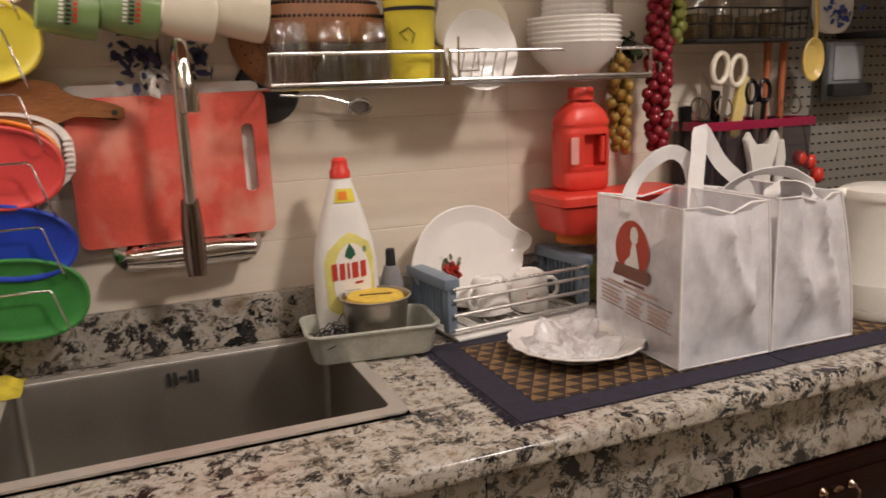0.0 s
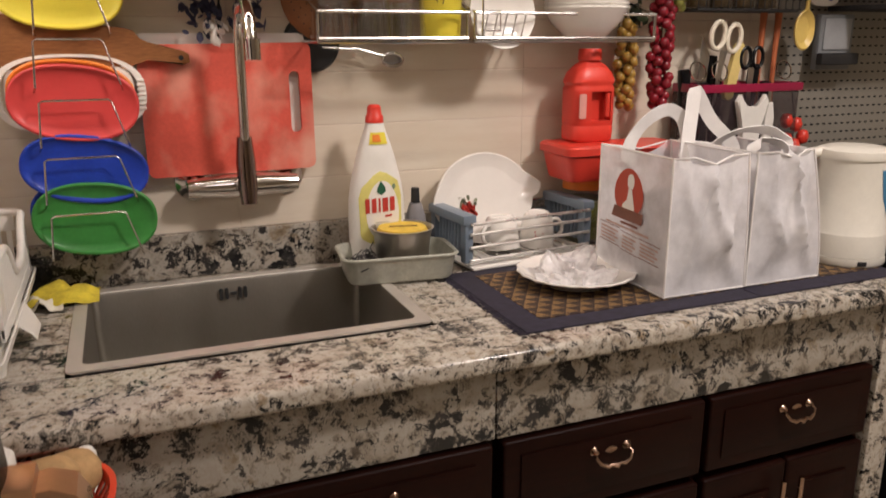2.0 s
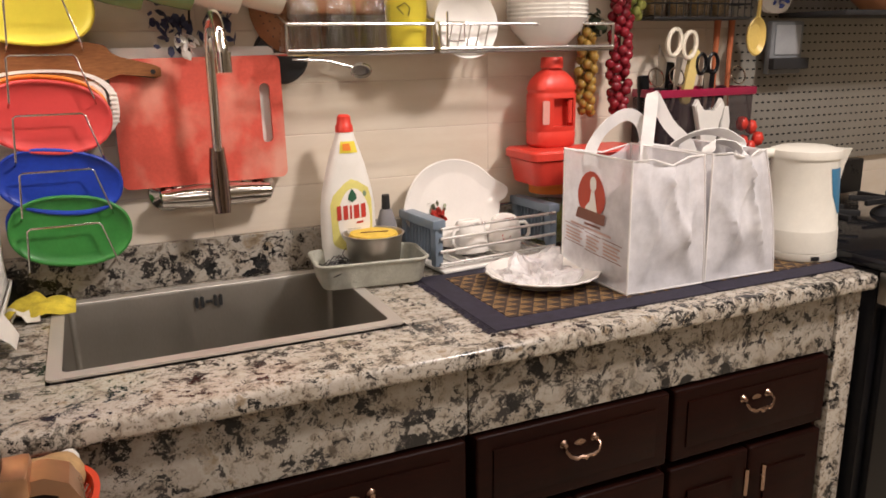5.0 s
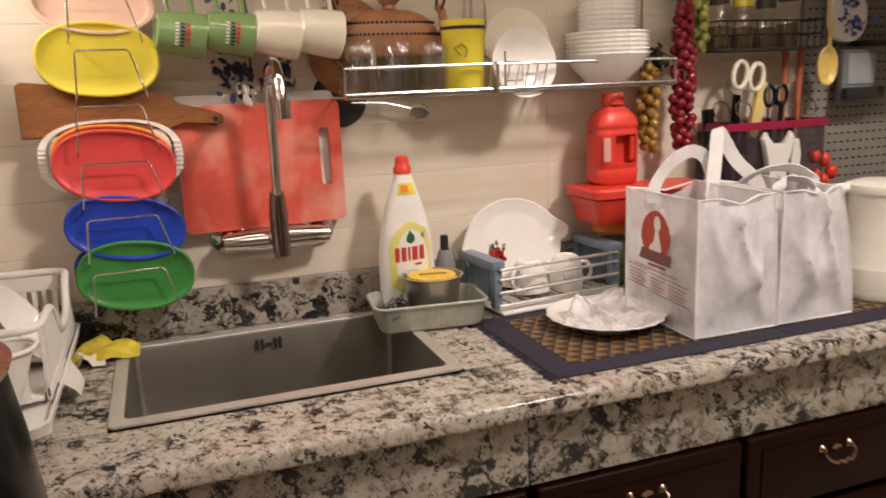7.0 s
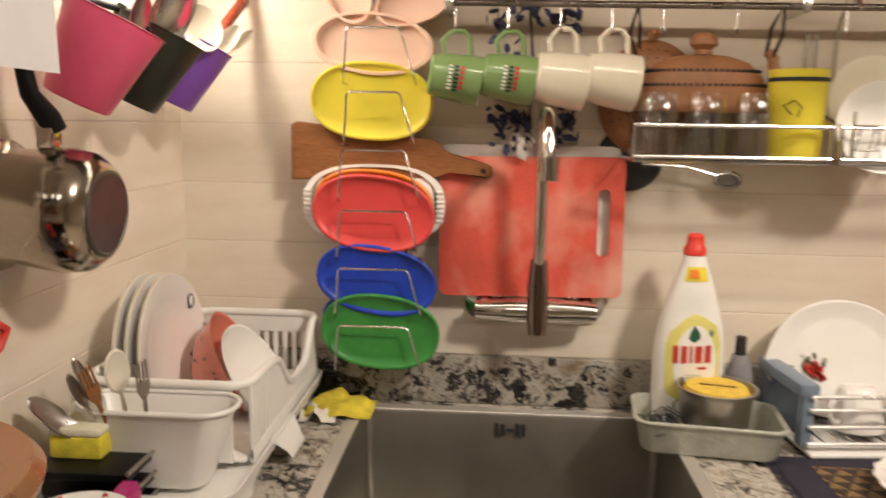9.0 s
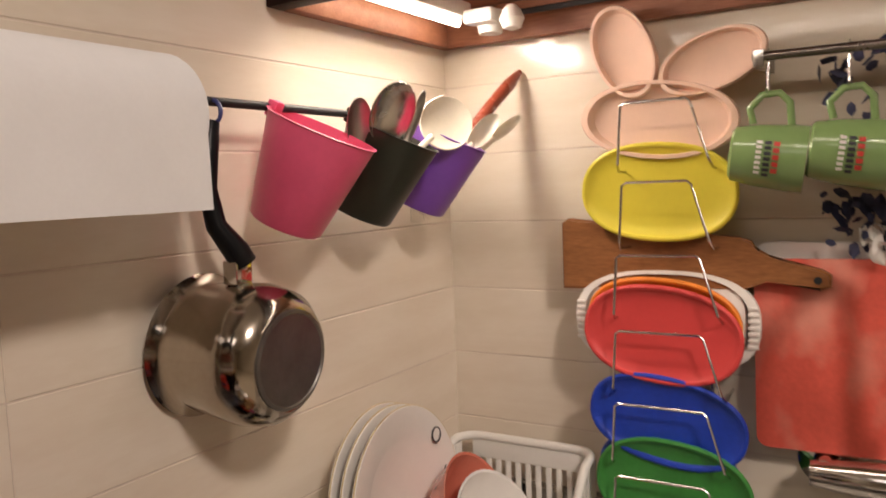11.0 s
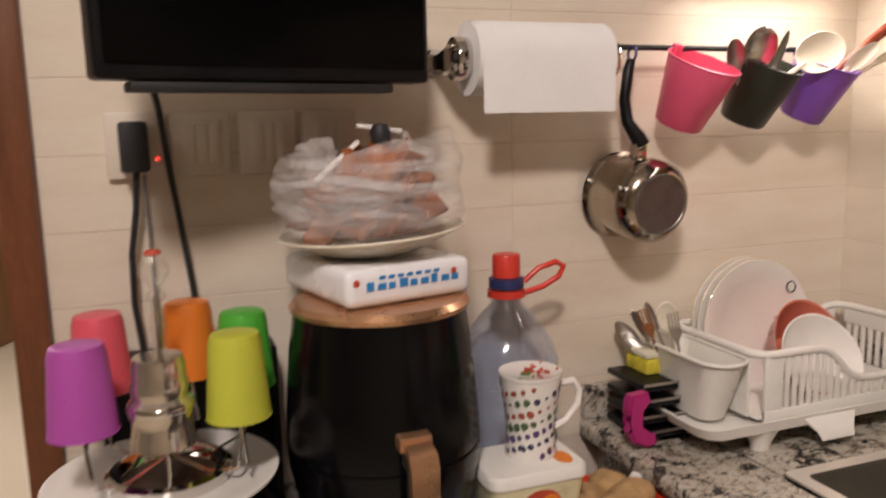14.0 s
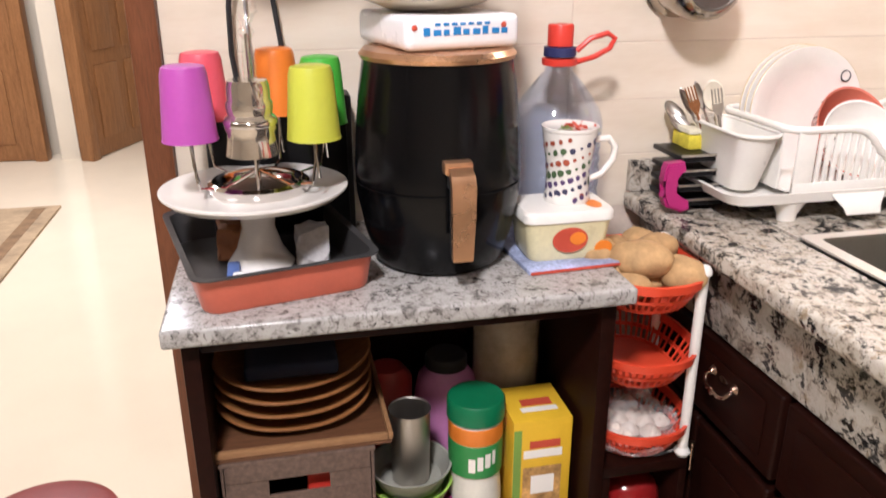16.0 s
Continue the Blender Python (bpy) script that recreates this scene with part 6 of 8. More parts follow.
FACE = pose(0, 0, 0, 0, 0, 68)
for i, (dx, dy, ry, rx, kind) in enumerate([(-0.03, -0.012, -6, 21, "wood"), (-0.022, -0.004, -2, 12, "ivory"), (0.0, -0.008, 4, 16, "fork"), (-0.04, 0.0, -8, 28, "knife"), (-0.02, 0.006, -38, 30, "black"), (0.02, 0.002, -52, 26, "black"), (-0.035, 0.008, -14, 18, "knife")]):
    m = {"wood": BOARDWOOD, "ivory": IVORY, "fork": STEEL, "knife": STEEL, "black": STEEL}[kind]
    word = {"wood": "brown wooden fork", "ivory": "cream plastic spoon", "fork": "steel fork", "knife": "narrow steel knife", "black": "dark steel ladle"}[kind]
    s = thing(word.split()[-1], word + " leaning out of the cutlery cup", "cutlery", (0.14 + dx, -0.452 + dy, 0.958), (rx, ry, 0), group="cutlery in the cup")
    part("handle", tube([(0, 0, 0), (0, 0, 0.06), (0, 0, 0.115)], 0.0034, 8, taper=[1, 0.8, 0.7]), DARKCHROME if kind == "black" else m, s)
    if kind in ("fork", "wood"):
        part("shoulder", prism([(-0.003, 0.11), (0.003, 0.11), (0.009, 0.124), (0.009, 0.134), (-0.009, 0.134), (-0.009, 0.124)], -0.0012, 0.0012), m, s, m=FACE)
        for k in range(4):
            part("tine", box(-0.0088 + k * 0.005, -0.001, 0.134, -0.0062 + k * 0.005, 0.001, 0.16, 0.0005), m, s, m=FACE)
    else:
        part("head", loft([[(x * q, d, 0.138 + z * q) for x, z in oval({"ivory": 0.018, "black": 0.013, "knife": 0.007}[kind], 0.028, 20)] for q, d in ((0.85, 0.003), (1, 0), (0.9, -0.0015), (0.5, 0.002))]), m, s, m=FACE)

# stacking stand with magenta ends and a sponge on top
bs = thing("trivet_stack", "black tray stand with magenta plastic clips and steel bars", "stand", (0.04, -0.52, 0.9))
MAGENTA = mat("magenta_plastic", (0.42, 0.022, 0.17), 0.35)
for k in range(4):
    z = 0.01 + k * 0.026
    part("black_tray", box(0.0, -0.03, z, 0.112, 0.095, z + 0.009, 0.002), BLACK, bs)
    part("steel_bar", tube([(0.114, -0.034, z + 0.012), (0.116, 0.09, z + 0.012)], 0.0024, 8), STEEL, bs)
zigzag = [(-0.01, 0.088), (0.02, 0.09), (0.025, 0.074), (0.006, 0.066), (0.004, 0.058), (0.014, 0.05), (0.004, 0.041), (0.006, 0.034), (0.034, 0.021), (0.037, 0.006), (0.022, 0.001), (-0.006, 0.012), (-0.014, 0.03), (-0.008, 0.045), (-0.016, 0.058), (-0.014, 0.078)]
part("clip", prism(zigzag, -0.012, 0.012, bevel=0.004), MAGENTA, bs, m=pose(0.118, -0.055, 0.004, 0, 0, 90))
yb = thing("sponge", "yellow and white kitchen sponge on the black stand", "sponge", (0.075, -0.487, 0.9975))
part("yellow_layer", box(-0.03, -0.03, 0, 0.03, 0.032, 0.026, 0.004), mat("lime_yellow_sponge", (0.7, 0.6, 0.05), 0.95, var=0.2, scale=60, relief=0.8, fine=300), yb)
part("white_layer", box(-0.03, -0.03, 0.0265, 0.03, 0.032, 0.036, 0.004), mat("pale_sponge", (0.76, 0.72, 0.55), 0.95, relief=0.8, fine=300), yb)

# cloth on the edge of the sink
cl = thing("dish_cloth", "crumpled yellow dish cloth on the sink's corner", "cloth", (0.295, -0.085, 0.905))
bm = bmesh.new()
g = [[bm.verts.new((0.055 * (i / 14 * 2 - 1), 0.045 * (k / 14 * 2 - 1), max(0.0005, 0.018 + 0.022 * noise.noise(Vector((i * 0.25, k * 0.25, 3))) - 0.012 * ((i / 7 - 1) ** 2 + (k / 7 - 1) ** 2)))) for k in range(15)] for i in range(15)]
for i in range(14):
    for k in range(14):
        bm.faces.new((g[i][k], g[i + 1][k], g[i + 1][k + 1], g[i][k + 1]))
part("yellow_fold", bm, mat("yellow_cloth", (0.6, 0.48, 0.04), 0.95, var=0.3, scale=40, relief=0.7, fine=400), cl, sharp=60)
bm = bmesh.new()
g = [[bm.verts.new((0.03 * (i / 9 * 2 - 1) - 0.03, 0.03 * (k / 9 * 2 - 1) - 0.035, max(0.0005, 0.012 + 0.02 * noise.noise(Vector((i * 0.35, k * 0.35, 9))) - 0.008 * ((i / 4.5 - 1) ** 2 + (k / 4.5 - 1) ** 2)))) for k in range(10)] for i in range(10)]
for i in range(9):
    for k in range(9):
        bm.faces.new((g[i][k], g[i + 1][k], g[i + 1][k + 1], g[i][k + 1]))
part("white_fold", bm, mat("white_cloth", (0.74, 0.7, 0.6), 0.95, relief=0.7, fine=400), cl, sharp=60)

# ---------- left wall ----------
# paper roll and rail with cups
pr = thing("paper_roll_holder", "chrome holder with a white kitchen paper roll", "paper roll", (0, 0, 1.5))
part("roll", lathe([(0.018, 0), (0.052, 0), (0.052, 0.218), (0.018, 0.218), (0.018, 0)], 48, m=pose(0.075, -0.81, 0, -90, 0, 0)), PAPER, pr)
bm = bmesh.new()
rows = []
for k in range(18):
    y = -0.806 + 0.21 * k / 17
    prof = [(0.075 + 0.0535 * math.cos(radians(a)), 0.0535 * math.sin(radians(a))) for a in range(100, -1, -12)] + [(0.129, -0.02), (0.13, -0.05), (0.131 + 0.002 * noise.noise(Vector((k * 0.3, 0, 0))), -0.078)]
    rows.append([bm.verts.new((x, y + 0.002 * z * 10, z)) for x, z in prof])
for a, b in zip(rows, rows[1:]):
    for i in range(len(a) - 1):
        bm.faces.new((a[i], a[i + 1], b[i + 1], b[i]))
part("loose_sheet", bm, PAPER, pr)
for y, s in ((-0.832, 1), (-0.572, -1)):
    part("end_cup", lathe([(0.03, 0), (0.032, 0.004), (0.03, 0.02), (0.018, 0.021), (0.016, 0.006), (0, 0.006)], 32, m=pose(0.075, y, 0, -90 * s, 0, 0)), CHROME, pr)
    part("bracket_arm", prism([(0.002, -0.01), (0.045, -0.012), (0.075, -0.02), (0.088, -0.012), (0.088, 0.012), (0.075, 0.019), (0.045, 0.009), (0.002, 0.008)], y - 0.006 * s - 0.003, y - 0.006 * s + 0.003, bevel=0.001), CHROME, pr)
part("wall_plate", box(0.0075, -0.862, -0.018, 0.011, -0.822, 0.018, 0.0015), CHROME, pr)
part("spindle", tube([(0.075, -0.84, 0), (0.075, -0.56, 0)], 0.007, 10), BLACKMATT, pr)

rr = thing("utensil_rail", "black metal rail on the tiled wall", "rail", (0.048, 0, 1.522))
part("rod", tube([(0, -0.56, 0), (0, -0.13, 0)], 0.0045, 10), BLACKMATT, rr)
for y in (-0.545, -0.14):
    part("wall_mount", tube([(-0.046, y, 0), (0, y, 0)], 0.008, 10), BLACKMATT, rr)


def rail_cup(label, material, y, s=1.0):
    t = thing("utensil_cup", label, "cup", (0.052, y, 1.52), (0, 26, 18), group="cups on the rail")
    h, r0, r1 = 0.102 * s, 0.037 * s, 0.055 * s
    m = pose(0.052 * s, 0, -h)
    part("cup_wall", lathe([(0, 0), (r0 - 0.003, 0), (r0, 0.003), (r1, h), (r1 + 0.002, h + 0.001), (r1 - 0.0015, h + 0.0015), (r0 - 0.002, 0.005), (0, 0.004)], 40, m=m), material, t)
    part("hook_tab", box(-0.008, -0.009, -0.01, 0.004, 0.009, 0.008, 0.003), material, t)
    return t


rail_cup("hot pink plastic cup hanging tilted from the rail", PINKP, -0.432, 1.053)
rail_cup("black plastic cup with spoons hanging from the rail", mat("dark_olive_plastic", (0.022, 0.025, 0.016), 0.35), -0.302, 1.02)
rail_cup("purple plastic cup with utensils hanging from the rail", PURPLEP, -0.176, 0.985)


def utensil(name, label, foot, tip, head, material, hm, face=(0.8, -0.6, 0.25), grip=0.004):
    """A long tool standing in a cup: its stem from foot to the middle of its head."""
    t = thing(name, label, "utensil", foot)
    axis = Vector(tip) - Vector(foot)
    length = axis.length
    axis.normalize()
    front = Vector(face)
    front = (front - axis * front.dot(axis)).normalized()
    side = axis.cross(front)
    m = Matrix((front, side, axis)).transposed().to_4x4()
    part("handle", tube([m @ Vector((0, 0, k * (length - head[1] * 0.7))) for k in (0, 0.4, 0.8, 1)], grip, 8, taper=[0.8, 0.9, 1.1, 1.0]), material, t)
    a, b = head
    part("head", loft([[(dd * 1.0, px * q, length + pz * q) for px, pz in oval(a, b, 28)] for q, dd in ((0.15, -0.007), (0.55, -0.0055), (0.85, -0.002), (1, 0.002), (0.97, 0.003), (0.84, -0.0005), (0.5, -0.004), (0.15, -0.0055))]), hm, t, m=m)
    return t


SPOONSTEEL = mat("worn_spoon_steel", (0.6, 0.57, 0.52), 0.24, 1.0, 0.1, 30)
utensil("serving_spoon", "shiny steel serving spoon in the black cup", (0.085, -0.325, 1.445), (0.13, -0.335, 1.515), (0.024, 0.038), STEEL, SPOONSTEEL)
utensil("serving_spoon", "dull steel ladle behind the serving spoon", (0.08, -0.33, 1.445), (0.1, -0.356, 1.503), (0.015, 0.034), STEEL, STEEL)
utensil("table_fork", "narrow steel fork in the black cup", (0.1, -0.3, 1.44), (0.135, -0.3, 1.509), (0.006, 0.036), STEEL, STEEL)
utensil("rice_spoon", "broad cream plastic rice spoon in the black cup", (0.1, -0.315, 1.44), (0.12, -0.205, 1.51), (0.034, 0.044), IVORY, IVORY)
utensil("spatula", "cream slotted plastic spatula in the purple cup", (0.1, -0.19, 1.44), (0.13, -0.127, 1.502), (0.013, 0.034), IVORY, IVORY)
utensil("spatula", "cream plastic knife in the purple cup", (0.1, -0.18, 1.44), (0.13, -0.062, 1.508), (0.008, 0.038), IVORY, IVORY)
br = thing("basting_brush", "basting brush with a red wooden handle in the purple cup", "brush", (0.1, -0.19, 1.45))
part("handle", tube([(0.0, 0.0, 0.0), (0.01, 0.058, 0.051), (0.017, 0.1017, 0.0829), (0.026, 0.158, 0.1238), (0.03, 0.183, 0.142)], 0.0085, 12, taper=[0.5, 0.7, 1.0, 1.1, 0.5]), mat("red_brown_lacquer", (0.24, 0.05, 0.025), 0.25), br)


def hanging_pot():
    t = thing("saucepan", "polished steel milk pan hanging by its black handle", "saucepan", (0.068, -0.515, 1.36))
    d = Vector((1.0, 0.02, -0.06)).normalized()
    q = d.to_track_quat("Z", "Y").to_matrix().to_4x4()
    m = Matrix.Translation((-0.056, 0.001, -0.074)) @ q
    part("pan_wall", lathe([(0.06, 0.006), (0.07, -0.001), (0.0715, 0.001), (0.064, 0.01), (0.0625, 0.02), (0.066, 0.05), (0.068, 0.075), (0.064, 0.098), (0.052, 0.112), (0.047, 0.114)], 56, m=m), POTSTEEL, t)
    part("pan_base", lathe([(0.0475, 0.1135), (0.047, 0.116), (0.044, 0.117), (0.0425, 0.1155), (0, 0.1155)], 48, m=m), mat("dull_dark_steel", (0.2, 0.185, 0.17), 0.42, 0.9, 0.15, 30), t)
    part("pan_inside", lathe([(0.059, 0.007), (0.06, 0.05), (0.05, 0.105), (0, 0.108)], 40, m=m), STEEL, t)
    part("ferrule", box(-0.009, -0.011, -0.012, 0.009, 0.011, 0.012, 0.003), CHROME, t)
    part("handle", tube([(0.004, 0.004, 0.008), (0.002, -0.002, 0.02), (-0.01, -0.014, 0.045), (-0.014, -0.018, 0.08), (-0.016, -0.01, 0.125), (-0.018, -0.004, 0.142)], 0.0105, 12, taper=[1.25, 1.2, 0.95, 0.85, 0.85, 0.7]), BLACK, t)
    part("hang_ring", tube(arc((-0.018, -0.002, 0.152), 0.011, 0, 340, 16, (1, 0, 0), (0, 0, 1)), 0.0022, 6, closed=True), mat("blue_plastic_loop", (0.04, 0.05, 0.18), 0.4), t)


POTSTEEL = mat("polished_pot_steel", (0.44, 0.385, 0.32), 0.14, 1.0, 0.1, 10, 0.03)
hanging_pot()

gl = thing("wall_hook", "clear plastic hook stuck on the tiles", "hook", (0.003, -0.1, 1.4))
part("pad", box(0, -0.018, -0.018, 0.004, 0.018, 0.018, 0.003), GLASS, gl)
part("hook_arm", tube([(0.004, 0, 0), (0.02, 0, -0.01), (0.028, 0, -0.002)], 0.004, 8), GLASS, gl)

# television on its arm
SCREEN = mat("black_screen_glass", (0.002, 0.002, 0.002), 0.2, var=0.1, relief=0)
SCREEN.node_tree.nodes["Principled BSDF"].inputs["Specular IOR Level"].default_value = 0.12
tv = thing("television", "black flat television on a wall arm", "television", (0.235, -1.09, 1.46), (0, 0, 14))
part("casing", box(-0.045, -0.205, 0.0, 0.0, 0.19, 0.17, 0.008, 3), BLACK, tv)
part("screen", box(0.0005, -0.195, 0.016, 0.003, 0.18, 0.16, 0.001), SCREEN, tv)
part("lower_bar", box(-0.04, -0.17, -0.012, -0.006, 0.14, -0.001, 0.003), BLACKMATT, tv)
part("arm", box(-0.23, -0.03, 0.05, -0.046, 0.03, 0.12, 0.004), BLACKMATT, tv)
part("side_light", box(-0.02, 0.1905, 0.09, -0.012, 0.192, 0.105), CHROME, tv)

# sockets
SOCK = mat("cream_socket_plastic", (0.68, 0.6, 0.5), 0.4, var=0.04)
for i, y in enumerate((-1.3, -1.218, -1.128, -1.04)):
    s = thing("wall_socket", "cream plastic switch plate on the tiled wall", "socket", (0.002, y, 1.345), group="sockets below the television")
    part("plate", box(0, 0, 0, 0.011, 0.079 if i else 0.076, 0.088, 0.003), SOCK, s)
    part("inner_frame", box(0.011, 0.014, 0.012, 0.0135, 0.066, 0.076, 0.001), SOCK, s)
    for k in range(3):
        part("switch_rocker", box(0.0136, 0.019 + k * 0.0152, 0.018, 0.016, 0.032 + k * 0.0152, 0.07, 0.001), SOCK, s)
rl2 = thing("indicator_lamp", "tiny red indicator lamp on a switch plate", "indicator", (0.0165, -1.237, 1.371))
part("lens", lathe([(0, 0.002), (0.0018, 0.0015), (0.0022, 0)], 10, m=pose(0, 0, 0, 0, 90, 0)), glow("red_indicator", (1.0, 0.03, 0.02), 6.0), rl2)
pg = thing("black_plug", "black plug with its cable in the wall socket", "plug", (0.019, -1.282, 1.355))
part("plug_body", box(0, 0, 0, 0.034, 0.036, 0.066, 0.006), BLACKMATT, pg)
part("cable", tube([(0.015, 0.018, 0.002), (0.012, 0.014, -0.05), (0.008, 0.004, -0.11), (0.008, 0.002, -0.18), (0.01, 0.01, -0.26), (0.02, 0.02, -0.4)], 0.0042, 8), BLACKMATT, pg)
c2 = thing("black_cable", "black cable hanging down from the television", "cable", (0.02, -1.235, 1.0))
part("cord", tube([(0.1, 0.0, 0.455), (0.03, 0.004, 0.44), (0.006, 0.012, 0.36), (0.004, 0.022, 0.28), (0.004, 0.034, 0.17), (0.01, 0.04, 0.0)], 0.0042, 8), BLACKMATT, c2)
c3 = thing("grey_cable", "thin grey cable hanging below the sockets", "cable", (0.01, -1.265, 1.0))
part("cord", tube([(0.006, 0.01, 0.35), (0.006, 0.012, 0.2), (0.006, 0.02, 0.0)], 0.0022, 6), mat("grey_cord", (0.25, 0.24, 0.24), 0.5), c3)
# ---------- granite-topped open cabinet ----------
oc = thing("open_cabinet", "dark wooden open cabinet with granite top against the wall", "cabinet", (0, -1.06, 0))
part("granite_top", box(0.003, -0.325, 0.85, 0.392, 0.326, 0.876, 0.006, 3), GRANITE3, oc)
part("side_panel", box(0.005, -0.305, 0.0, 0.365, -0.282, 0.848, 0.002), DARKWOOD, oc)
part("side_panel", box(0.005, 0.285, 0.0, 0.365, 0.308, 0.848, 0.002), DARKWOOD, oc)
part("back_panel", box(0.005, -0.281, 0.0, 0.015, 0.284, 0.848), DARKWOOD, oc)
part("shelf", box(0.016, -0.281, 0.4, 0.36, 0.284, 0.42, 0.002), DARKWOOD, oc)
part("top_rail", box(0.34, -0.281, 0.825, 0.36, 0.284, 0.848, 0.002), DARKWOOD, oc)


# air fryer
def air_fryer():
    t = thing("air_fryer", "glossy black air fryer with rose gold trim", "air fryer", (0.2, -0.985, 0.876))
    part("shell", lathe([(0, 0), (0.088, 0), (0.1, 0.01), (0.112, 0.05), (0.1235, 0.11), (0.125, 0.15), (0.122, 0.2), (0.116, 0.26), (0.109, 0.306), (0, 0.306)], 64), BLACKGLOSS, t)
    part("trim_ring", lathe([(0.1, 0.306), (0.112, 0.307), (0.114, 0.313), (0.108, 0.32), (0, 0.321)], 64), COPPER, t)
    part("drawer_line", lathe([(0.1262, 0.128), (0.1265, 0.13), (0.1262, 0.132)], 64), BLACKGLOSS, t)
    h = part("handle", loft([[(x - dx, -w, z - dz), (x - dx, w, z - dz), (x + dx, w, z + dz), (x + dx, -w, z + dz)] for x, z, dx, dz, w in ((0.108, 0.17, 0.0, 0.005, 0.014), (0.148, 0.172, 0.001, 0.006, 0.0155), (0.16, 0.167, 0.004, 0.004, 0.0165), (0.165, 0.156, 0.006, 0.001, 0.0165), (0.166, 0.12, 0.006, 0.0, 0.016), (0.162, 0.052, 0.005, 0.0, 0.014))]), COPPER, t)
    part("inner_lining", loft([[(x - dx, -w, z - dz), (x - dx, w, z - dz), (x + dx, w, z + dz), (x + dx, -w, z + dz)] for x, z, dx, dz, w in ((0.112, 0.156, 0.0, 0.008, 0.013), (0.143, 0.156, 0.002, 0.008, 0.014), (0.151, 0.149, 0.006, 0.004, 0.0145), (0.152, 0.12, 0.007, 0.0, 0.0145), (0.149, 0.056, 0.007, 0.0, 0.0125))]), BLACKMATT, h, "black inner lining")
    part("latch", box(0.106, -0.02, 0.166, 0.14, 0.02, 0.184, 0.004), COPPER, h)


BLACKGLOSS = mat("glossy_black_shell", (0.003, 0.003, 0.0035), 0.2, var=0.2, relief=0.0)
BLACKGLOSS.node_tree.nodes["Principled BSDF"].inputs["Specular IOR Level"].default_value = 0.25
air_fryer()
nk = thing("napkin_pack", "white pack of paper napkins with blue print", "napkins", (0.165, -0.98, 1.1975), (0, 0, 13))
part("pack", box(-0.095, -0.087, 0, 0.095, 0.087, 0.046, 0.012, 3), mat("glossy_white_wrap", (0.82, 0.82, 0.84), 0.25, var=0.04, relief=0.4, fine=60), nk)
BLUEPRINT = mat("sky_blue_print", (0.03, 0.22, 0.55), 0.4)
for i in range(9):
    w = (0.011, 0.013, 0.01, 0.013)[i % 4]
    part("word_bar", box(0.0952, -0.062 + i * 0.0148, 0.02, 0.0962, -0.062 + i * 0.0148 + w * 0.85, 0.0275 + 0.003 * (i % 3 == 0)), BLUEPRINT, nk)
for i in range(7):
    part("word_bar", box(0.0952, -0.045 + i * 0.0125, 0.0325, 0.0962, -0.037 + i * 0.0125, 0.0362), BLUEPRINT, nk)
for y in (-0.075, 0.06):
    part("flower_mark", lathe([(0.0045, 0), (0.003, 0.001), (0, 0.001)], 9, m=pose(0.0955, y, 0.031, 0, 90, 0)), REDPRINT, nk)
round_plate("serving_plate", "cream plate balanced on the napkin pack", MUGCREAM, (0.155, -0.978, 1.249), (3.5, 0, 0), 0.121, 0.024, 56)

BREAD = mat("toasted_bread", (0.32, 0.09, 0.018), 0.85, var=0.4, scale=25, relief=0.9, fine=120)
bb = thing("bag_of_bread", "clear plastic bag filled with pieces of toasted bread", "bread", (0.155, -0.978, 1.262), (3.5, 0, 0))
rnd = random.Random(21)
base = None
for i in range(70):
    a, f = i * 2.4, rnd.random()
    lay = i % 5
    rr = (0.082 - 0.009 * lay) * math.sqrt(f)
    if base is None:
        bmx = box(-0.024, -0.014, -0.006, 0.024, 0.014, 0.006, 0.004, 2)
        for v in bmx.verts:
            v.co += Vector([0.007 * noise.noise(v.co * 90 + Vector((k * 7, 0, 0))) for k in range(3)])
        ob = part("bread_piece", bmx, BREAD, bb, sharp=60)
        base = ob.data
    else:
        ob = new("bread_piece", base)
        ob.parent = bb
    ob.matrix_basis = pose(rr * math.cos(a), rr * math.sin(a), 0.026 + lay * 0.0165, rnd.uniform(-30, 30), rnd.uniform(-30, 30), rnd.uniform(0, 360)) @ Matrix.Scale(rnd.uniform(1.0, 1.75), 4)
for k, (y, z, tilt) in enumerate(((0.012, 0.115, 8), (-0.03, 0.094, 60))):
    part("bread_stick", tube([(0.02, y, z - 0.03), (0.025, y, z), (0.02, y + 0.004, z + 0.026)], 0.015, 8, taper=[1.6, 1, 0.5]), BREAD, bb)
WRAP = film("clear_wrap", (0.88, 0.83, 0.8), 0.91, 0.12, 14, 0.8, (1, 1, 6))
FOLD = film("gathered_wrap", (0.9, 0.86, 0.84), 0.92, 0.14, 30, 0.9, (1, 1, 7))


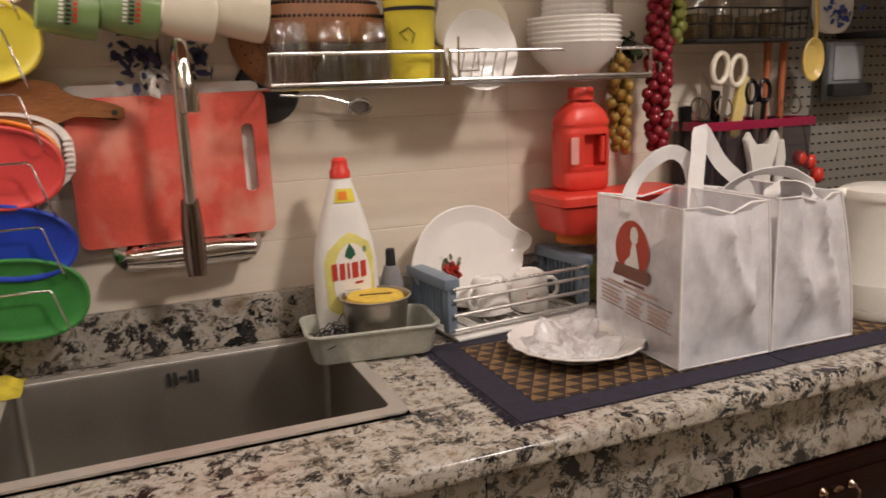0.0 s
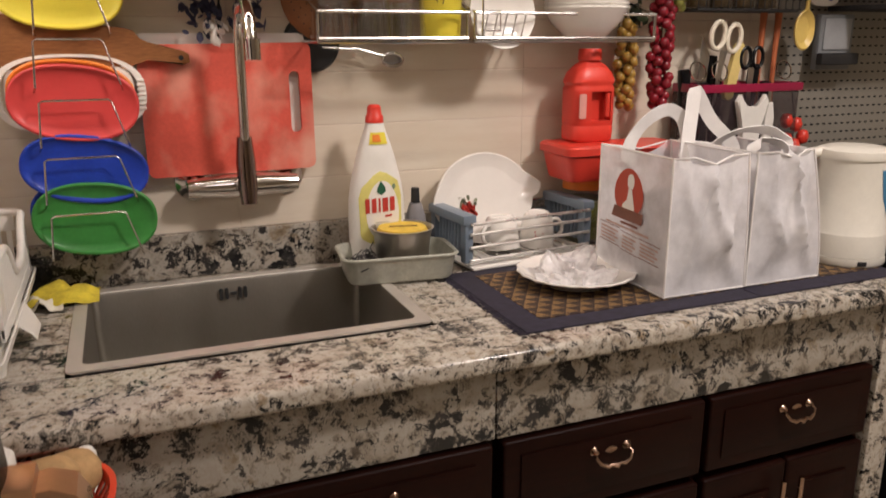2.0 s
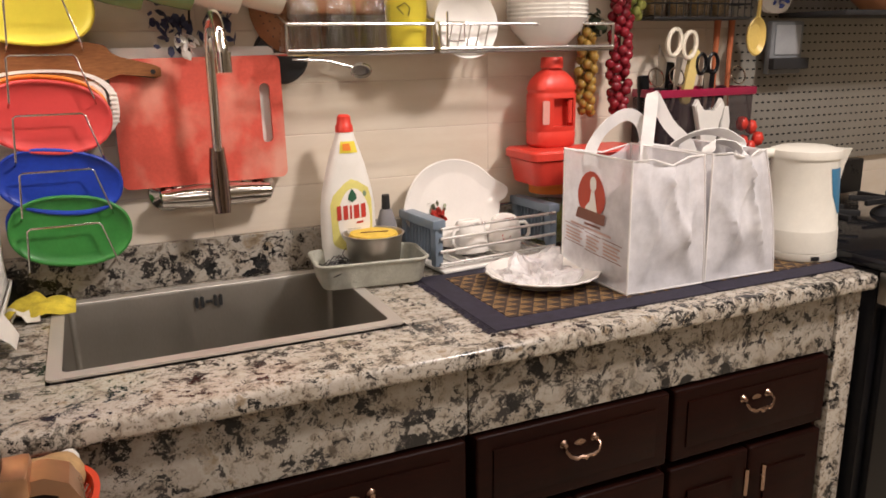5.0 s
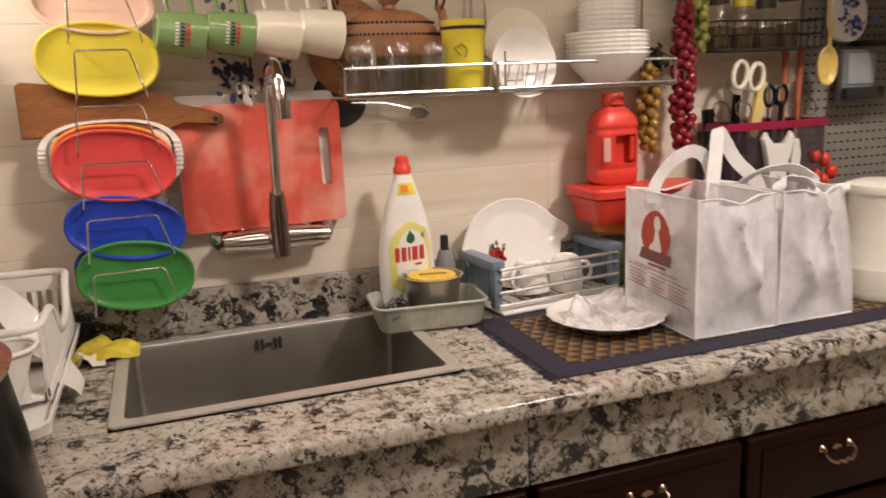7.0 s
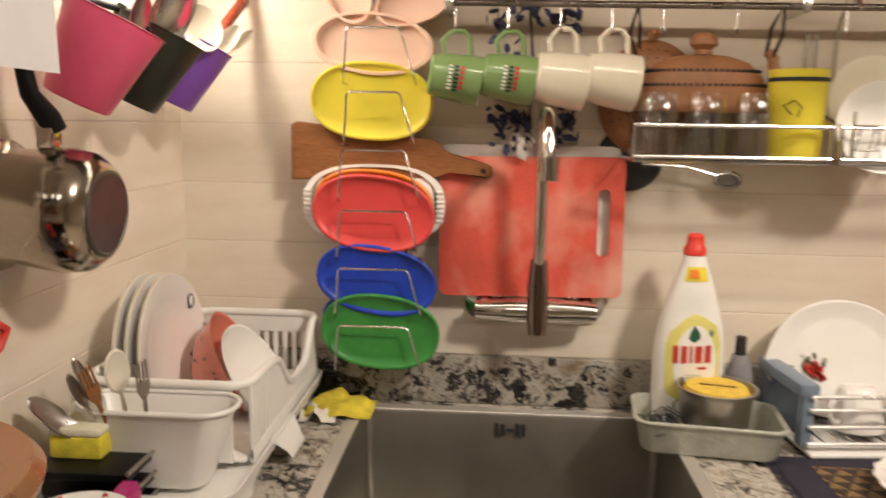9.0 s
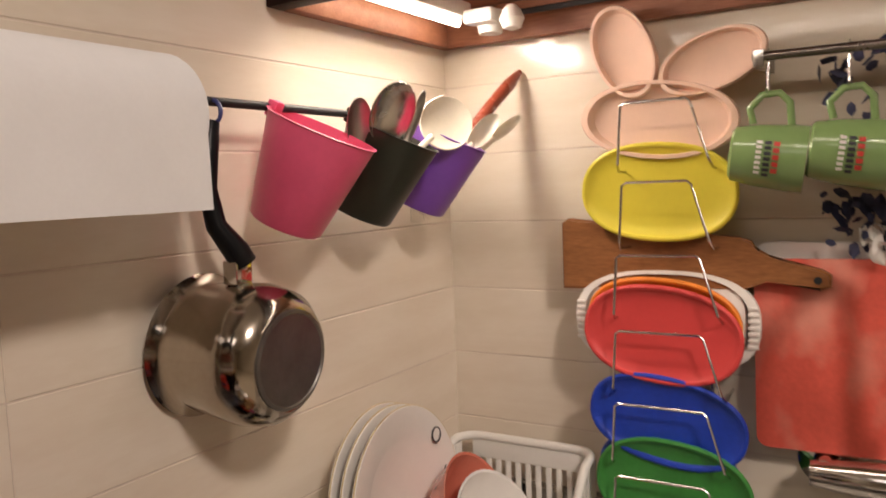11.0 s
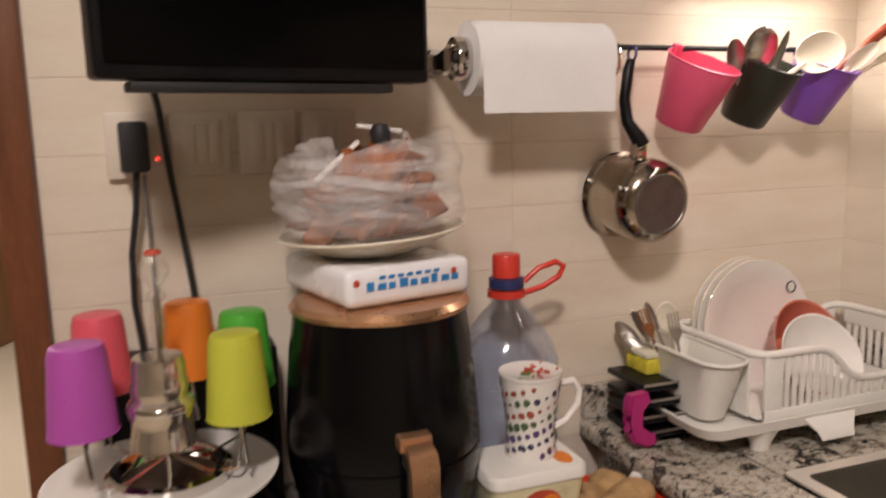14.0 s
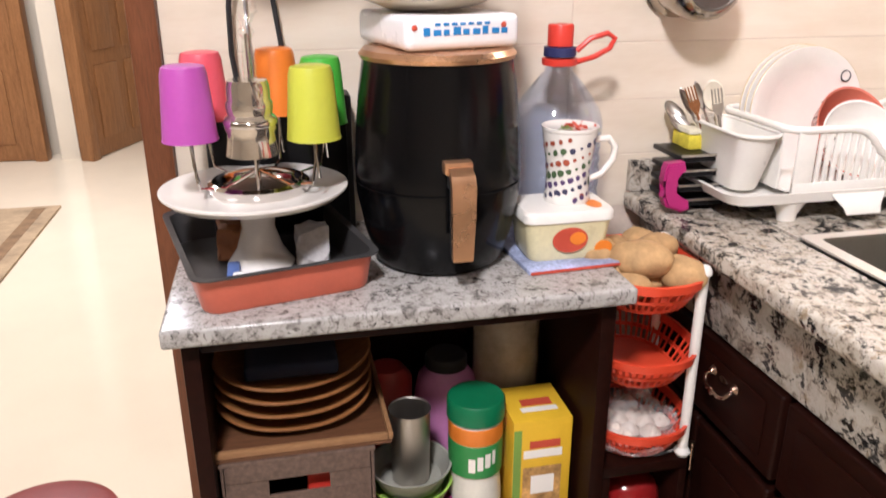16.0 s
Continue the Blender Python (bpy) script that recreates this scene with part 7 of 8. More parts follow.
def bag_skin():
    """A bag slumped over its contents, pleated and open at the top."""
    bm = bmesh.new()
    seg, grid = 120, []
    for f, r in ((0, 0.1), (0.06, 0.113), (0.2, 0.122), (0.35, 0.122), (0.48, 0.116), (0.6, 0.12), (0.72, 0.124), (0.85, 0.118), (1.0, 0.108)):
        ring = []
        for i in range(seg):
            a = 2 * math.pi * i / seg
            p = Vector((math.cos(a), math.sin(a), f * 1.2))
            k = 1 + 0.06 * noise.noise(p * 2.2) + 0.055 * noise.noise(Vector((math.cos(a) * 2.5, math.sin(a) * 2.5, f * 9 + a * 0.6)))
            z = f * 0.125 + 0.018 * f * noise.noise(Vector((math.cos(a) * 1.6, math.sin(a) * 1.6, 5)))
            ring.append(bm.verts.new((r * k * math.cos(a), r * k * math.sin(a), max(0.001, z + 0.01 * f * math.sin(a)))))
        grid.append(ring)
    for a, b in zip(grid, grid[1:]):
        for i in range(seg):
            bm.faces.new((a[i], a[(i + 1) % seg], b[(i + 1) % seg], b[i]))
    return bm


part("bag_film", bag_skin(), WRAP, bb, sharp=25)
rnd = random.Random(77)
for k in range(8):
    bm = bmesh.new()
    a0, z0, drop, wide = -1.9 + 0.12 * k + rnd.uniform(-0.2, 0.2), 0.05 + 0.006 * k + rnd.uniform(-0.012, 0.012), rnd.uniform(0.02, 0.045), rnd.uniform(0.006, 0.014)
    rows = []
    for i in range(25):
        f = i / 24
        a, z = a0 + 2.2 * f, z0 - drop * (f - 0.4) + 0.004 * math.sin(9 * f + k)
        r = 0.1205 + 0.004 * math.sin(7 * f + k * 2.1)
        w = wide * math.sin(math.pi * (0.06 + 0.88 * f))
        rows.append([bm.verts.new(((r + e) * math.cos(a), (r + e) * math.sin(a), z + w * u)) for u, e in ((-1, -0.004), (-0.3, 0.003), (0.3, -0.001), (1, -0.005))])
    for a, b in zip(rows, rows[1:]):
        for i in range(3):
            bm.faces.new((a[i], a[i + 1], b[i + 1], b[i]))
    part("bag_fold", bm, FOLD, bb, sharp=80)
for k, (y0, dz, dy) in enumerate(((-0.06, 0.05, 0.05), (0.05, 0.06, -0.02))):
    part("bag_ear", crumple(0.03, 0.035, 5 + k, [(0.0, 0.0, 0.012, 0.012)], 40, 16), WRAP, bb, m=pose(0.01, y0, 0.09))
tg = thing("plastic_tongs", "white plastic tongs with a black end on the bread", "tongs", (0.175, -1.0, 1.362))
part("arm", box(-0.007, -0.075, -0.006, 0.007, 0.0, 0.0, 0.003), WHITE, tg, m=pose(0, 0, 0.03, 40, 0, 0))
part("arm", box(-0.007, 0.0, -0.006, 0.007, 0.06, 0.0, 0.003), WHITE, tg, m=pose(0, 0, 0.05, -8, 0, 0))
part("grip", lathe([(0, -0.014), (0.012, -0.008), (0.014, 0.004), (0.009, 0.014), (0, 0.016)], 18, m=pose(0.01, 0.028, 0.034)), BLACKMATT, tg)


# water jug
def water_jug():
    t = thing("water_bottle", "blue-tinted plastic water bottle with red cap and loop", "bottle", (0.088, -0.757, 0.8765))
    prof = [(0.064, 0), (0.071, 0.006)]
    for k in range(7):
        z = 0.02 + k * 0.021
        prof += [(0.072, z), (0.0695, z + 0.008), (0.072, z + 0.016)]
    prof += [(0.073, 0.18), (0.071, 0.2), (0.058, 0.222), (0.036, 0.25), (0.023, 0.264), (0.021, 0.275)]
    part("bottle_wall", loft([[(x, y, z) for x, y in oval(r, r, 32, 2.6 if z < 0.2 else 2.0)] for r, z in prof], cap1=False), JUGBLUE, t)
    part("cap", lathe([(0, 0.338), (0.0195, 0.338), (0.021, 0.335), (0.021, 0.304), (0, 0.304)], 30), REDP, t)
    part("neck_band", lathe([(0.021, 0.286), (0.0265, 0.288), (0.0265, 0.302), (0.021, 0.303)], 30), mat("navy_band", (0.03, 0.035, 0.12), 0.4), t)
    part("neck_ring", lathe([(0.022, 0.272), (0.029, 0.274), (0.029, 0.284), (0.022, 0.285)], 30), REDP, t)
    part("carry_loop", tube([(0.012, 0.024, 0.296), (0.018, 0.045, 0.316), (0.022, 0.072, 0.324), (0.02, 0.086, 0.316), (0.016, 0.08, 0.3), (0.012, 0.055, 0.286), (0.008, 0.026, 0.278)], 0.0045, 8), REDP, t)


JUGBLUE = clear("blue_tint_plastic", (0.825, 0.88, 0.99), 0.08, 1.35)
water_jug()

# margarine tub with a printed mug on it
fb = thing("magazine", "blue and white leaflet lying on the granite", "leaflet", (0.2, -0.79, 0.8765), (0, 0, 4))
part("sheet", box(-0.09, -0.09, 0, 0.11, 0.06, 0.007, 0.002), mat("blue_white_print", (0.35, 0.4, 0.6), 0.5, var=0.7, scale=12), fb)
part("red_edge", box(0.1102, -0.088, 0.001, 0.112, 0.058, 0.005), REDPRINT, fb)
mt = thing("margarine_tub", "pale yellow margarine tub with white lid", "tub", (0.238, -0.8, 0.884))
o = rounded(-0.05, -0.068, 0.05, 0.068, 0.018, 5)
part("tub_wall", loft([flat_ring(o, 0, 0.86), flat_ring(o, 0.005, 0.9), flat_ring(o, 0.06, 1.0)]), mat("pale_yellow_tub", (0.74, 0.68, 0.42), 0.3, var=0.1, scale=20), mt)
part("lid", loft([flat_ring(o, 0.0602, 1.02), flat_ring(o, 0.062, 1.06), flat_ring(o, 0.074, 1.05), flat_ring(o, 0.078, 1.0), flat_ring(o, 0.0785, 0.8)]), WHITE, mt, "white snap lid")
part("red_mark", prism([(0.028 * math.cos(2 * math.pi * i / 30), 0.033 + 0.02 * math.sin(2 * math.pi * i / 30)) for i in range(30)], -0.0495, -0.0485), REDPRINT, mt, m=pose(0, 0, 0, 0, 0, 90))
part("yellow_mark", prism(oval(0.013, 0.01, 20, 2, 0.012, 0.035), -0.0505, -0.0497), ORANGEP, mt, m=pose(0, 0, 0, 0, 0, 90))
part("orange_spot", prism(oval(0.014, 0.012, 20, 2, 0.055, 0.016), -0.0475, -0.0465), ORANGEP, mt, m=pose(0, 0, 0, 0, 0, 90))
part("lid_mark", prism(oval(0.02, 0.012, 20), 0.0, 0.0006), ORANGEP, mt, m=pose(0.02, 0.045, 0.0788, 90, 0, 0))
mg = thing("printed_mug", "white footed mug with dark floral print and lid", "mug", (0.228, -0.787, 0.9627))
mugp = [(0, 0), (0.034, 0), (0.036, 0.004), (0.0335, 0.018), (0.0325, 0.04), (0.035, 0.065), (0.0405, 0.1), (0.0415, 0.11)]
part("cup_wall", lathe(mugp + [(0.04, 0.11), (0.0335, 0.065), (0.03, 0.01), (0, 0.008)], 44), CERAMIC, mg)
part("lid", lathe([(0, 0.113), (0.036, 0.1135), (0.043, 0.1165), (0.0435, 0.1145), (0.042, 0.1105), (0, 0.1105)], 40), CERAMIC, mg)
part("lid_flower", petals((0.004, 0.008, 0.1142), (0.011, 0.011, 0.0004), 12, 0.006, 31), REDPRINT, mg)
part("lid_leaf", petals((0.006, -0.012, 0.1142), (0.008, 0.008, 0.0003), 9, 0.006, 32), mat("olive_print", (0.2, 0.24, 0.06), 0.5), mg)
part("handle", tube([(0, 0.033, 0.03), (0, 0.055, 0.038), (0, 0.073, 0.06), (0, 0.075, 0.08), (0, 0.064, 0.094), (0, 0.038, 0.092)], 0.0052, 10), CERAMIC, mg)
rnd = random.Random(17)
INKS = [mat("plum_ink", (0.1, 0.06, 0.16), 0.4), mat("indigo_ink", (0.05, 0.05, 0.1), 0.4), mat("rust_ink", (0.35, 0.08, 0.04), 0.4), mat("leaf_ink", (0.08, 0.13, 0.06), 0.4)]
for i in range(120):
    z = 0.008 + 0.095 * ((i * 0.7548) % 1)
    r = float(np.interp(z, [q[1] for q in mugp[2:]], [q[0] for q in mugp[2:]])) + 0.0007
    a = i * 2.399
    s = rnd.uniform(0.0022, 0.0062)
    bm = bmesh.new()
    ring = [bm.verts.new((r * math.cos(a + s / r * math.cos(b) * 1.0), r * math.sin(a + s / r * math.cos(b)), z + s * math.sin(b) * rnd.uniform(0.7, 1.3))) for b in (2 * math.pi * k / 7 for k in range(7))]
    bm.faces.new(ring)
    part("print_spot", bm, INKS[i % 4], mg)

# roasting tin with bits in it
rt = thing("roasting_tin", "coral red roasting tin with black lining", "baking tin", (0.19, -1.25, 0.8765), (0, 0, 13))
o = rounded(-0.155, -0.122, 0.155, 0.122, 0.025, 5)
part("outer_wall", loft([flat_ring(o, 0, 0.93), flat_ring(o, 0.005, 0.95), flat_ring(o, 0.052, 1.0)], cap1=False), mat("coral_enamel", (0.62, 0.15, 0.085), 0.35, var=0.08), rt)
part("lining", loft([flat_ring(o, 0.052, 1.0), flat_ring(o, 0.054, 1.06), flat_ring(o, 0.056, 1.06), flat_ring(o, 0.0545, 0.985), flat_ring(o, 0.007, 0.935)], cap0=False), mat("grey_black_nonstick", (0.05, 0.048, 0.048), 0.35), rt)
bits = [((0.06, -0.06, 0.03), (0.05, 0.018, 0.012), mat("blue_carton", (0.1, 0.16, 0.4), 0.5)), ((0.1, -0.03, 0.03), (0.03, 0.06, 0.014), PAPER), ((0.11, 0.02, 0.034), (0.022, 0.08, 0.01), mat("pale_wood", (0.5, 0.3, 0.15), 0.6)), ((-0.04, -0.06, 0.04), (0.06, 0.05, 0.03), mat("brown_packet", (0.3, 0.12, 0.05), 0.5)), ((0.02, 0.055, 0.045), (0.05, 0.045, 0.035), film("white_carrier_film", (0.7, 0.68, 0.68), 0.3, 0.3, 60))]
for i, (c, s, m) in enumerate(bits):
    b = thing("packet", ["blue paper packet", "white folded paper", "flat wooden stick", "crumpled brown packet", "crumpled whitish plastic packet"][i] + " lying in the roasting tin", "packet", (0.19 + c[0], -1.235 + c[1], 0.884))
    bmx = box(-s[0] / 2, -s[1] / 2, 0, s[0] / 2, s[1] / 2, s[2] * 1.5 + (0.006 if i > 2 else 0), 0.004)
    if i > 2:
        bmesh.ops.subdivide_edges(bmx, edges=bmx.edges, cuts=3, use_grid_fill=True)
        for v in bmx.verts:
            v.co += Vector([0.008 * noise.noise(v.co * 60 + Vector((k * 9, i, 0))) for k in range(3)]) * (1 if v.co.z > 0.004 else 0)
    part("wrapper", bmx, m, b, sharp=20)

cs = thing("cake_stand", "white ceramic cake stand standing in the roasting tin", "cake stand", (0.2, -1.257, 0.884))
part("pedestal", lathe([(0, 0), (0.048, 0), (0.05, 0.004), (0.034, 0.028), (0.024, 0.06), (0.028, 0.095), (0.05, 0.106), (0, 0.106)], 40), CERAMIC, cs)
part("plate", lathe([(0, 0.1065), (0.1, 0.1065), (0.126, 0.112), (0.134, 0.12), (0.134, 0.123), (0.13, 0.1235), (0.11, 0.117), (0, 0.116)], 64), CERAMIC, cs)
ch = thing("cup_holder", "chrome revolving cup holder on the cake stand", "rack", (0.205, -1.25, 1.0005))
part("base_ring", lathe([(0.05, 0), (0.07, 0), (0.072, 0.004), (0.072, 0.014), (0.066, 0.018), (0.056, 0.014), (0.05, 0.006)], 48), CHROME, ch)
part("base_plate", lathe([(0, 0.002), (0.055, 0.002), (0.055, 0.006), (0, 0.008)], 40), mat("dark_steel_plate", (0.2, 0.15, 0.11), 0.3, 0.8), ch)
part("pole", tube([(0, 0, 0.005), (0, 0, 0.22)], 0.0035, 10), CHROME, ch)
part("finial", lathe([(0, 0.272), (0.01, 0.268), (0.0165, 0.256), (0.0165, 0.246), (0.008, 0.234), (0.006, 0.228), (0.011, 0.224), (0.011, 0.219), (0.006, 0.214), (0.009, 0.19), (0.009, 0.16), (0, 0.158)], 24), GLASS, ch)
part("finial_cap", lathe([(0, 0.276), (0.008, 0.274), (0.01, 0.27), (0, 0.27)], 16), REDPRINT, ch)
SPOTS = [(0.045, -0.083, "violet", (0.42, 0.08, 0.38), 0.088), (-0.09, -0.071, "rose red", (0.72, 0.1, 0.14), 0.09), (-0.115, 0.035, "orange", (0.74, 0.2, 0.02), 0.09), (-0.065, 0.1, "green", (0.08, 0.42, 0.04), 0.082), (0.05, 0.08, "lime green", (0.5, 0.52, 0.05), 0.084)]
for x, y, word, col, z in SPOTS:
    m = mat(word.replace(" ", "_") + "_cup_plastic", col, 0.35, var=0.05, soft=0.15)
    part("arm", tube([(0.0, 0.0, 0.03), (x * 0.55, y * 0.55, 0.012), (x * 0.93, y * 0.93, 0.018), (x - 0.004, y, 0.05), (x - 0.004, y, z + 0.085), (x + 0.006, y, z + 0.085), (x + 0.012, y, z), (x + 0.012, y + 0.004, 0.03)], 0.0022, 6), CHROME, ch)
    c = thing("plastic_cup", word + " plastic cup upside down on the holder", "cup", (0.205 + x, -1.25 + y, 1.0 + z), (0, 0, 0), group="cups on the revolving holder")
    part("cup_wall", lathe([(0.037, 0), (0.0365, 0.002), (0.03, 0.088), (0.027, 0.097), (0.022, 0.0985), (0, 0.0985), (0, 0.096), (0.026, 0.092), (0.0345, 0.002)], 36), m, c)
    part("rim", tube(arc((0, 0, 0.001), 0.0362, 0, 350, 35, (1, 0, 0), (0, 1, 0)), 0.0012, 6, closed=True), m, c)
part("arm", tube([(0, 0, 0.03), (0.05, 0.0, 0.012), (0.058, 0, 0.02), (0.058, 0, 0.16), (0.068, 0, 0.16), (0.07, 0, 0.02)], 0.0022, 6), CHROME, ch)
sg = thing("steel_tumbler", "shiny waisted glass tumbler upside down on the holder", "tumbler", (0.262, -1.253, 1.068))
part("cup_wall", lathe([(0.036, 0), (0.0355, 0.002), (0.0325, 0.02), (0.0315, 0.03), (0.0345, 0.036), (0.0345, 0.05), (0.0295, 0.055), (0.031, 0.062), (0.031, 0.07), (0.0285, 0.074), (0.0285, 0.09), (0.026, 0.099), (0, 0.1)], 36), mat("warm_mirror_glass", (0.66, 0.6, 0.52), 0.08, 0.9), sg)
part("foot_band", lathe([(0.0345, 0.04), (0.0358, 0.042), (0.0358, 0.046), (0.0345, 0.048)], 36), CHROME, sg)
part("rim", tube(arc((0, 0, 0.001), 0.0335, 0, 350, 35, (1, 0, 0), (0, 1, 0)), 0.0013, 6, closed=True), CHROME, sg)

bk = thing("black_box", "black speaker box standing behind the cup holder", "box", (0.045, -1.2, 0.8765))
part("casing", box(-0.03, -0.13, 0, 0.03, 0.1, 0.235, 0.006), BLACKMATT, bk)
part("front_panel", box(0.0305, -0.12, 0.012, 0.033, 0.09, 0.223, 0.001), BLACK, bk)

# ---------- inside the open cabinet ----------
bx = thing("storage_basket", "brown woven plastic storage basket in the cabinet", "basket", (0.2, -1.226, 0.4205))
WOVEN = mat("brown_woven_plastic", (0.13, 0.085, 0.065), 0.5, var=0.25, scale=90, relief=0.9, fine=180)
part("back", box(-0.13, -0.108, 0, -0.125, 0.108, 0.205, 0.002), WOVEN, bx)
part("side", box(-0.125, -0.113, 0, 0.135, -0.108, 0.205, 0.002), WOVEN, bx)
part("side", box(-0.125, 0.108, 0, 0.135, 0.113, 0.205, 0.002), WOVEN, bx)
part("bottom", box(-0.125, -0.107, 0, 0.13, 0.107, 0.004), WOVEN, bx)
part("front", box(0.13, -0.107, 0, 0.135, 0.107, 0.145, 0.002), WOVEN, bx)
part("front", box(0.13, -0.107, 0.172, 0.135, 0.107, 0.205, 0.002), WOVEN, bx)
part("front", box(0.13, -0.107, 0.1452, 0.135, -0.045, 0.1718), WOVEN, bx)
part("front", box(0.13, 0.045, 0.1452, 0.135, 0.107, 0.1718), WOVEN, bx)
part("rim", tube([(-0.128, -0.111, 0.205), (0.133, -0.111, 0.205), (0.133, 0.111, 0.205), (-0.128, 0.111, 0.205)], 0.005, 8, closed=True), WOVEN, bx)
rd = thing("red_packet", "red packet lying in the brown basket", "packet", (0.28, -1.195, 0.426))
part("wrapper", box(-0.03, -0.02, 0, 0.03, 0.025, 0.15, 0.008), REDP, rd)
wt = thing("wooden_tray", "dark patterned tray lying on the basket", "tray", (0.2, -1.22, 0.631))
part("tray_base", box(-0.14, -0.135, 0, 0.135, 0.135, 0.006, 0.002), wood("dark_tray_wood", (0.07, 0.03, 0.015), (0.16, 0.075, 0.035), 0.4, (9, 1, 9), 12), wt)
for a, b in (((-0.14, -0.137), (0.135, -0.129)), ((-0.14, 0.129), (0.135, 0.137)), ((0.127, -0.129), (0.135, 0.129))):
    part("tray_edge", box(*a, 0.0062, *b, 0.018, 0.003), wood("tray_edge_wood", (0.2, 0.1, 0.04), (0.34, 0.19, 0.09), 0.4, (9, 1, 9), 12), wt)
STRAW = wood("caramel_straw", (0.13, 0.05, 0.014), (0.34, 0.15, 0.045), 0.55, (9, 1, 9), 14)
for i in range(4):
    s = thing("straw_plate", "caramel brown oval straw plate in a stack", "plate", (0.2, -1.225, 0.639 + i * 0.023), (0, 0, 4 * i), group="straw plates")
    q = oval(0.104, 0.122, 44, 2.5)
    bend = lambda ring: [(x, y, z + 1.1 * y * y) for x, y, z in ring]
    part("plate_body", loft([bend(flat_ring(q, z, k)) for z, k in ((0, 0.7), (0.003, 0.8), (0.014, 1.0), (0.0175, 1.0), (0.007, 0.8))]), STRAW, s)
    part("edge", tube(bend([(x, y, 0.016) for x, y in q]), 0.0028, 6, closed=True), STRAW, s)
cz = thing("folded_cloth", "dark blue folded cloth on the straw plates", "cloth", (0.21, -1.225, 0.727))
part("cloth", box(-0.07, -0.07, 0, 0.07, 0.07, 0.024, 0.008, 3), mat("dark_blue_cloth", (0.014, 0.017, 0.035), 0.9, relief=0.5, fine=300), cz)
for i, (z, r, col, w) in enumerate(((0.4205, 0.066, (0.7, 0.68, 0.66), "white"), (0.444, 0.068, (0.3, 0.05, 0.2), "magenta"), (0.48, 0.068, (0.3, 0.48, 0.08), "green"), (0.51, 0.067, (0.3, 0.3, 0.26), "grey"))):
    b = thing("plastic_bowl", w + " plastic bowl in a stack on the cabinet shelf", "bowl", (0.27, -1.048, z), group="stacked plastic bowls")
    part("bowl_wall", lathe([(0, 0), (r * 0.75, 0), (r * 0.8, 0.004), (r, 0.034), (r * 1.02, 0.036), (r * 0.96, 0.036), (r * 0.76, 0.008), (0, 0.008)], 36), mat(w + "_bowl_plastic", col, 0.3), b)
su = thing("steel_cup", "shiny steel cup standing on the stacked bowls", "cup", (0.275, -1.048, 0.5185))
part("cup_wall", lathe([(0, 0), (0.028, 0), (0.03, 0.003), (0.033, 0.13), (0.034, 0.132), (0.0315, 0.13), (0.0285, 0.006), (0, 0.005)], 40), STEEL, su)
tj = thing("drink_jar", "white drink powder jar with green lid and orange band", "jar", (0.275, -0.94, 0.4205))
part("jar_body", lathe([(0, 0), (0.04, 0), (0.044, 0.005), (0.044, 0.06), (0.041, 0.1), (0.044, 0.15), (0.044, 0.2), (0.042, 0.204), (0, 0.204)], 44), mat("jar_label_white", (0.74, 0.72, 0.64), 0.3, var=0.08), tj)
part("orange_band", lathe([(0.0443, 0.17), (0.0448, 0.171), (0.0448, 0.2), (0.0443, 0.2005)], 44), ORANGEP, tj)
part("green_band", lathe([(0.0422, 0.108), (0.0445, 0.11), (0.0449, 0.15), (0.0449, 0.169), (0.0443, 0.1695)], 44), mat("bright_green_print", (0.04, 0.25, 0.06), 0.35), tj)
part("lid", lathe([(0, 0.24), (0.044, 0.24), (0.047, 0.236), (0.0475, 0.207), (0.0455, 0.205), (0, 0.205)], 44), mat("dark_green_lid", (0.01, 0.15, 0.06), 0.35), tj, "dark green screw lid")
for i, (a0, a1) in enumerate(((-28, -14), (-10, 2), (6, 18), (22, 30))):
    bm = bmesh.new()
    lo = [bm.verts.new((0.0456 * math.cos(radians(a)), 0.0456 * math.sin(radians(a)), 0.122 + 0.004 * i)) for a in np.linspace(a0, a1, 4)]
    hi = [bm.verts.new((0.0458 * math.cos(radians(a)), 0.0458 * math.sin(radians(a)), 0.148 + 0.004 * i)) for a in np.linspace(a0, a1, 4)]
    for k in range(3):
        bm.faces.new((lo[k], lo[k + 1], hi[k + 1], hi[k]))
    part("word_bar", bm, CERAMIC, tj)
part("fruit_mark", lathe([(0.018, 0), (0.012, 0.002), (0, 0.003)], 20, m=pose(0.0432, 0.012, 0.045, 0, 90, 15)), YELLOWP, tj)
yx = thing("tea_carton", "yellow carton with red and white bars on the shelf", "carton", (0.255, -0.836, 0.4205))
part("carton_box", box(-0.055, -0.05, 0, 0.055, 0.05, 0.2, 0.002), mat("yellow_carton", (0.72, 0.45, 0.02), 0.4, var=0.06), yx)
for nm, a, b, m in (("red_bar", (-0.022, 0.148), (0.03, 0.162), REDPRINT), ("white_bar", (-0.032, 0.13), (0.034, 0.145), CERAMIC), ("picture", (-0.032, 0.04), (0.034, 0.112), mat("cream_orange_picture", (0.65, 0.36, 0.12), 0.5, var=0.6, scale=30)), ("cup_picture", (-0.018, 0.06), (0.022, 0.095), CERAMIC), ("green_bar", (-0.049, 0.005), (-0.036, 0.185), mat("green_carton_print", (0.2, 0.34, 0.06), 0.4))):
    d = {"cup_picture": 0.0006, "picture": 0.0}.get(nm, 0.0)
    part(nm, box(0.0552, a[0], a[1], 0.0558 + d, b[0], b[1]), m, yx)
part("red_bar", box(-0.01, -0.022, 0.2002, 0.01, 0.03, 0.2008), REDPRINT, yx)
part("white_bar", box(0.015, -0.028, 0.2002, 0.028, 0.034, 0.2008), CERAMIC, yx)
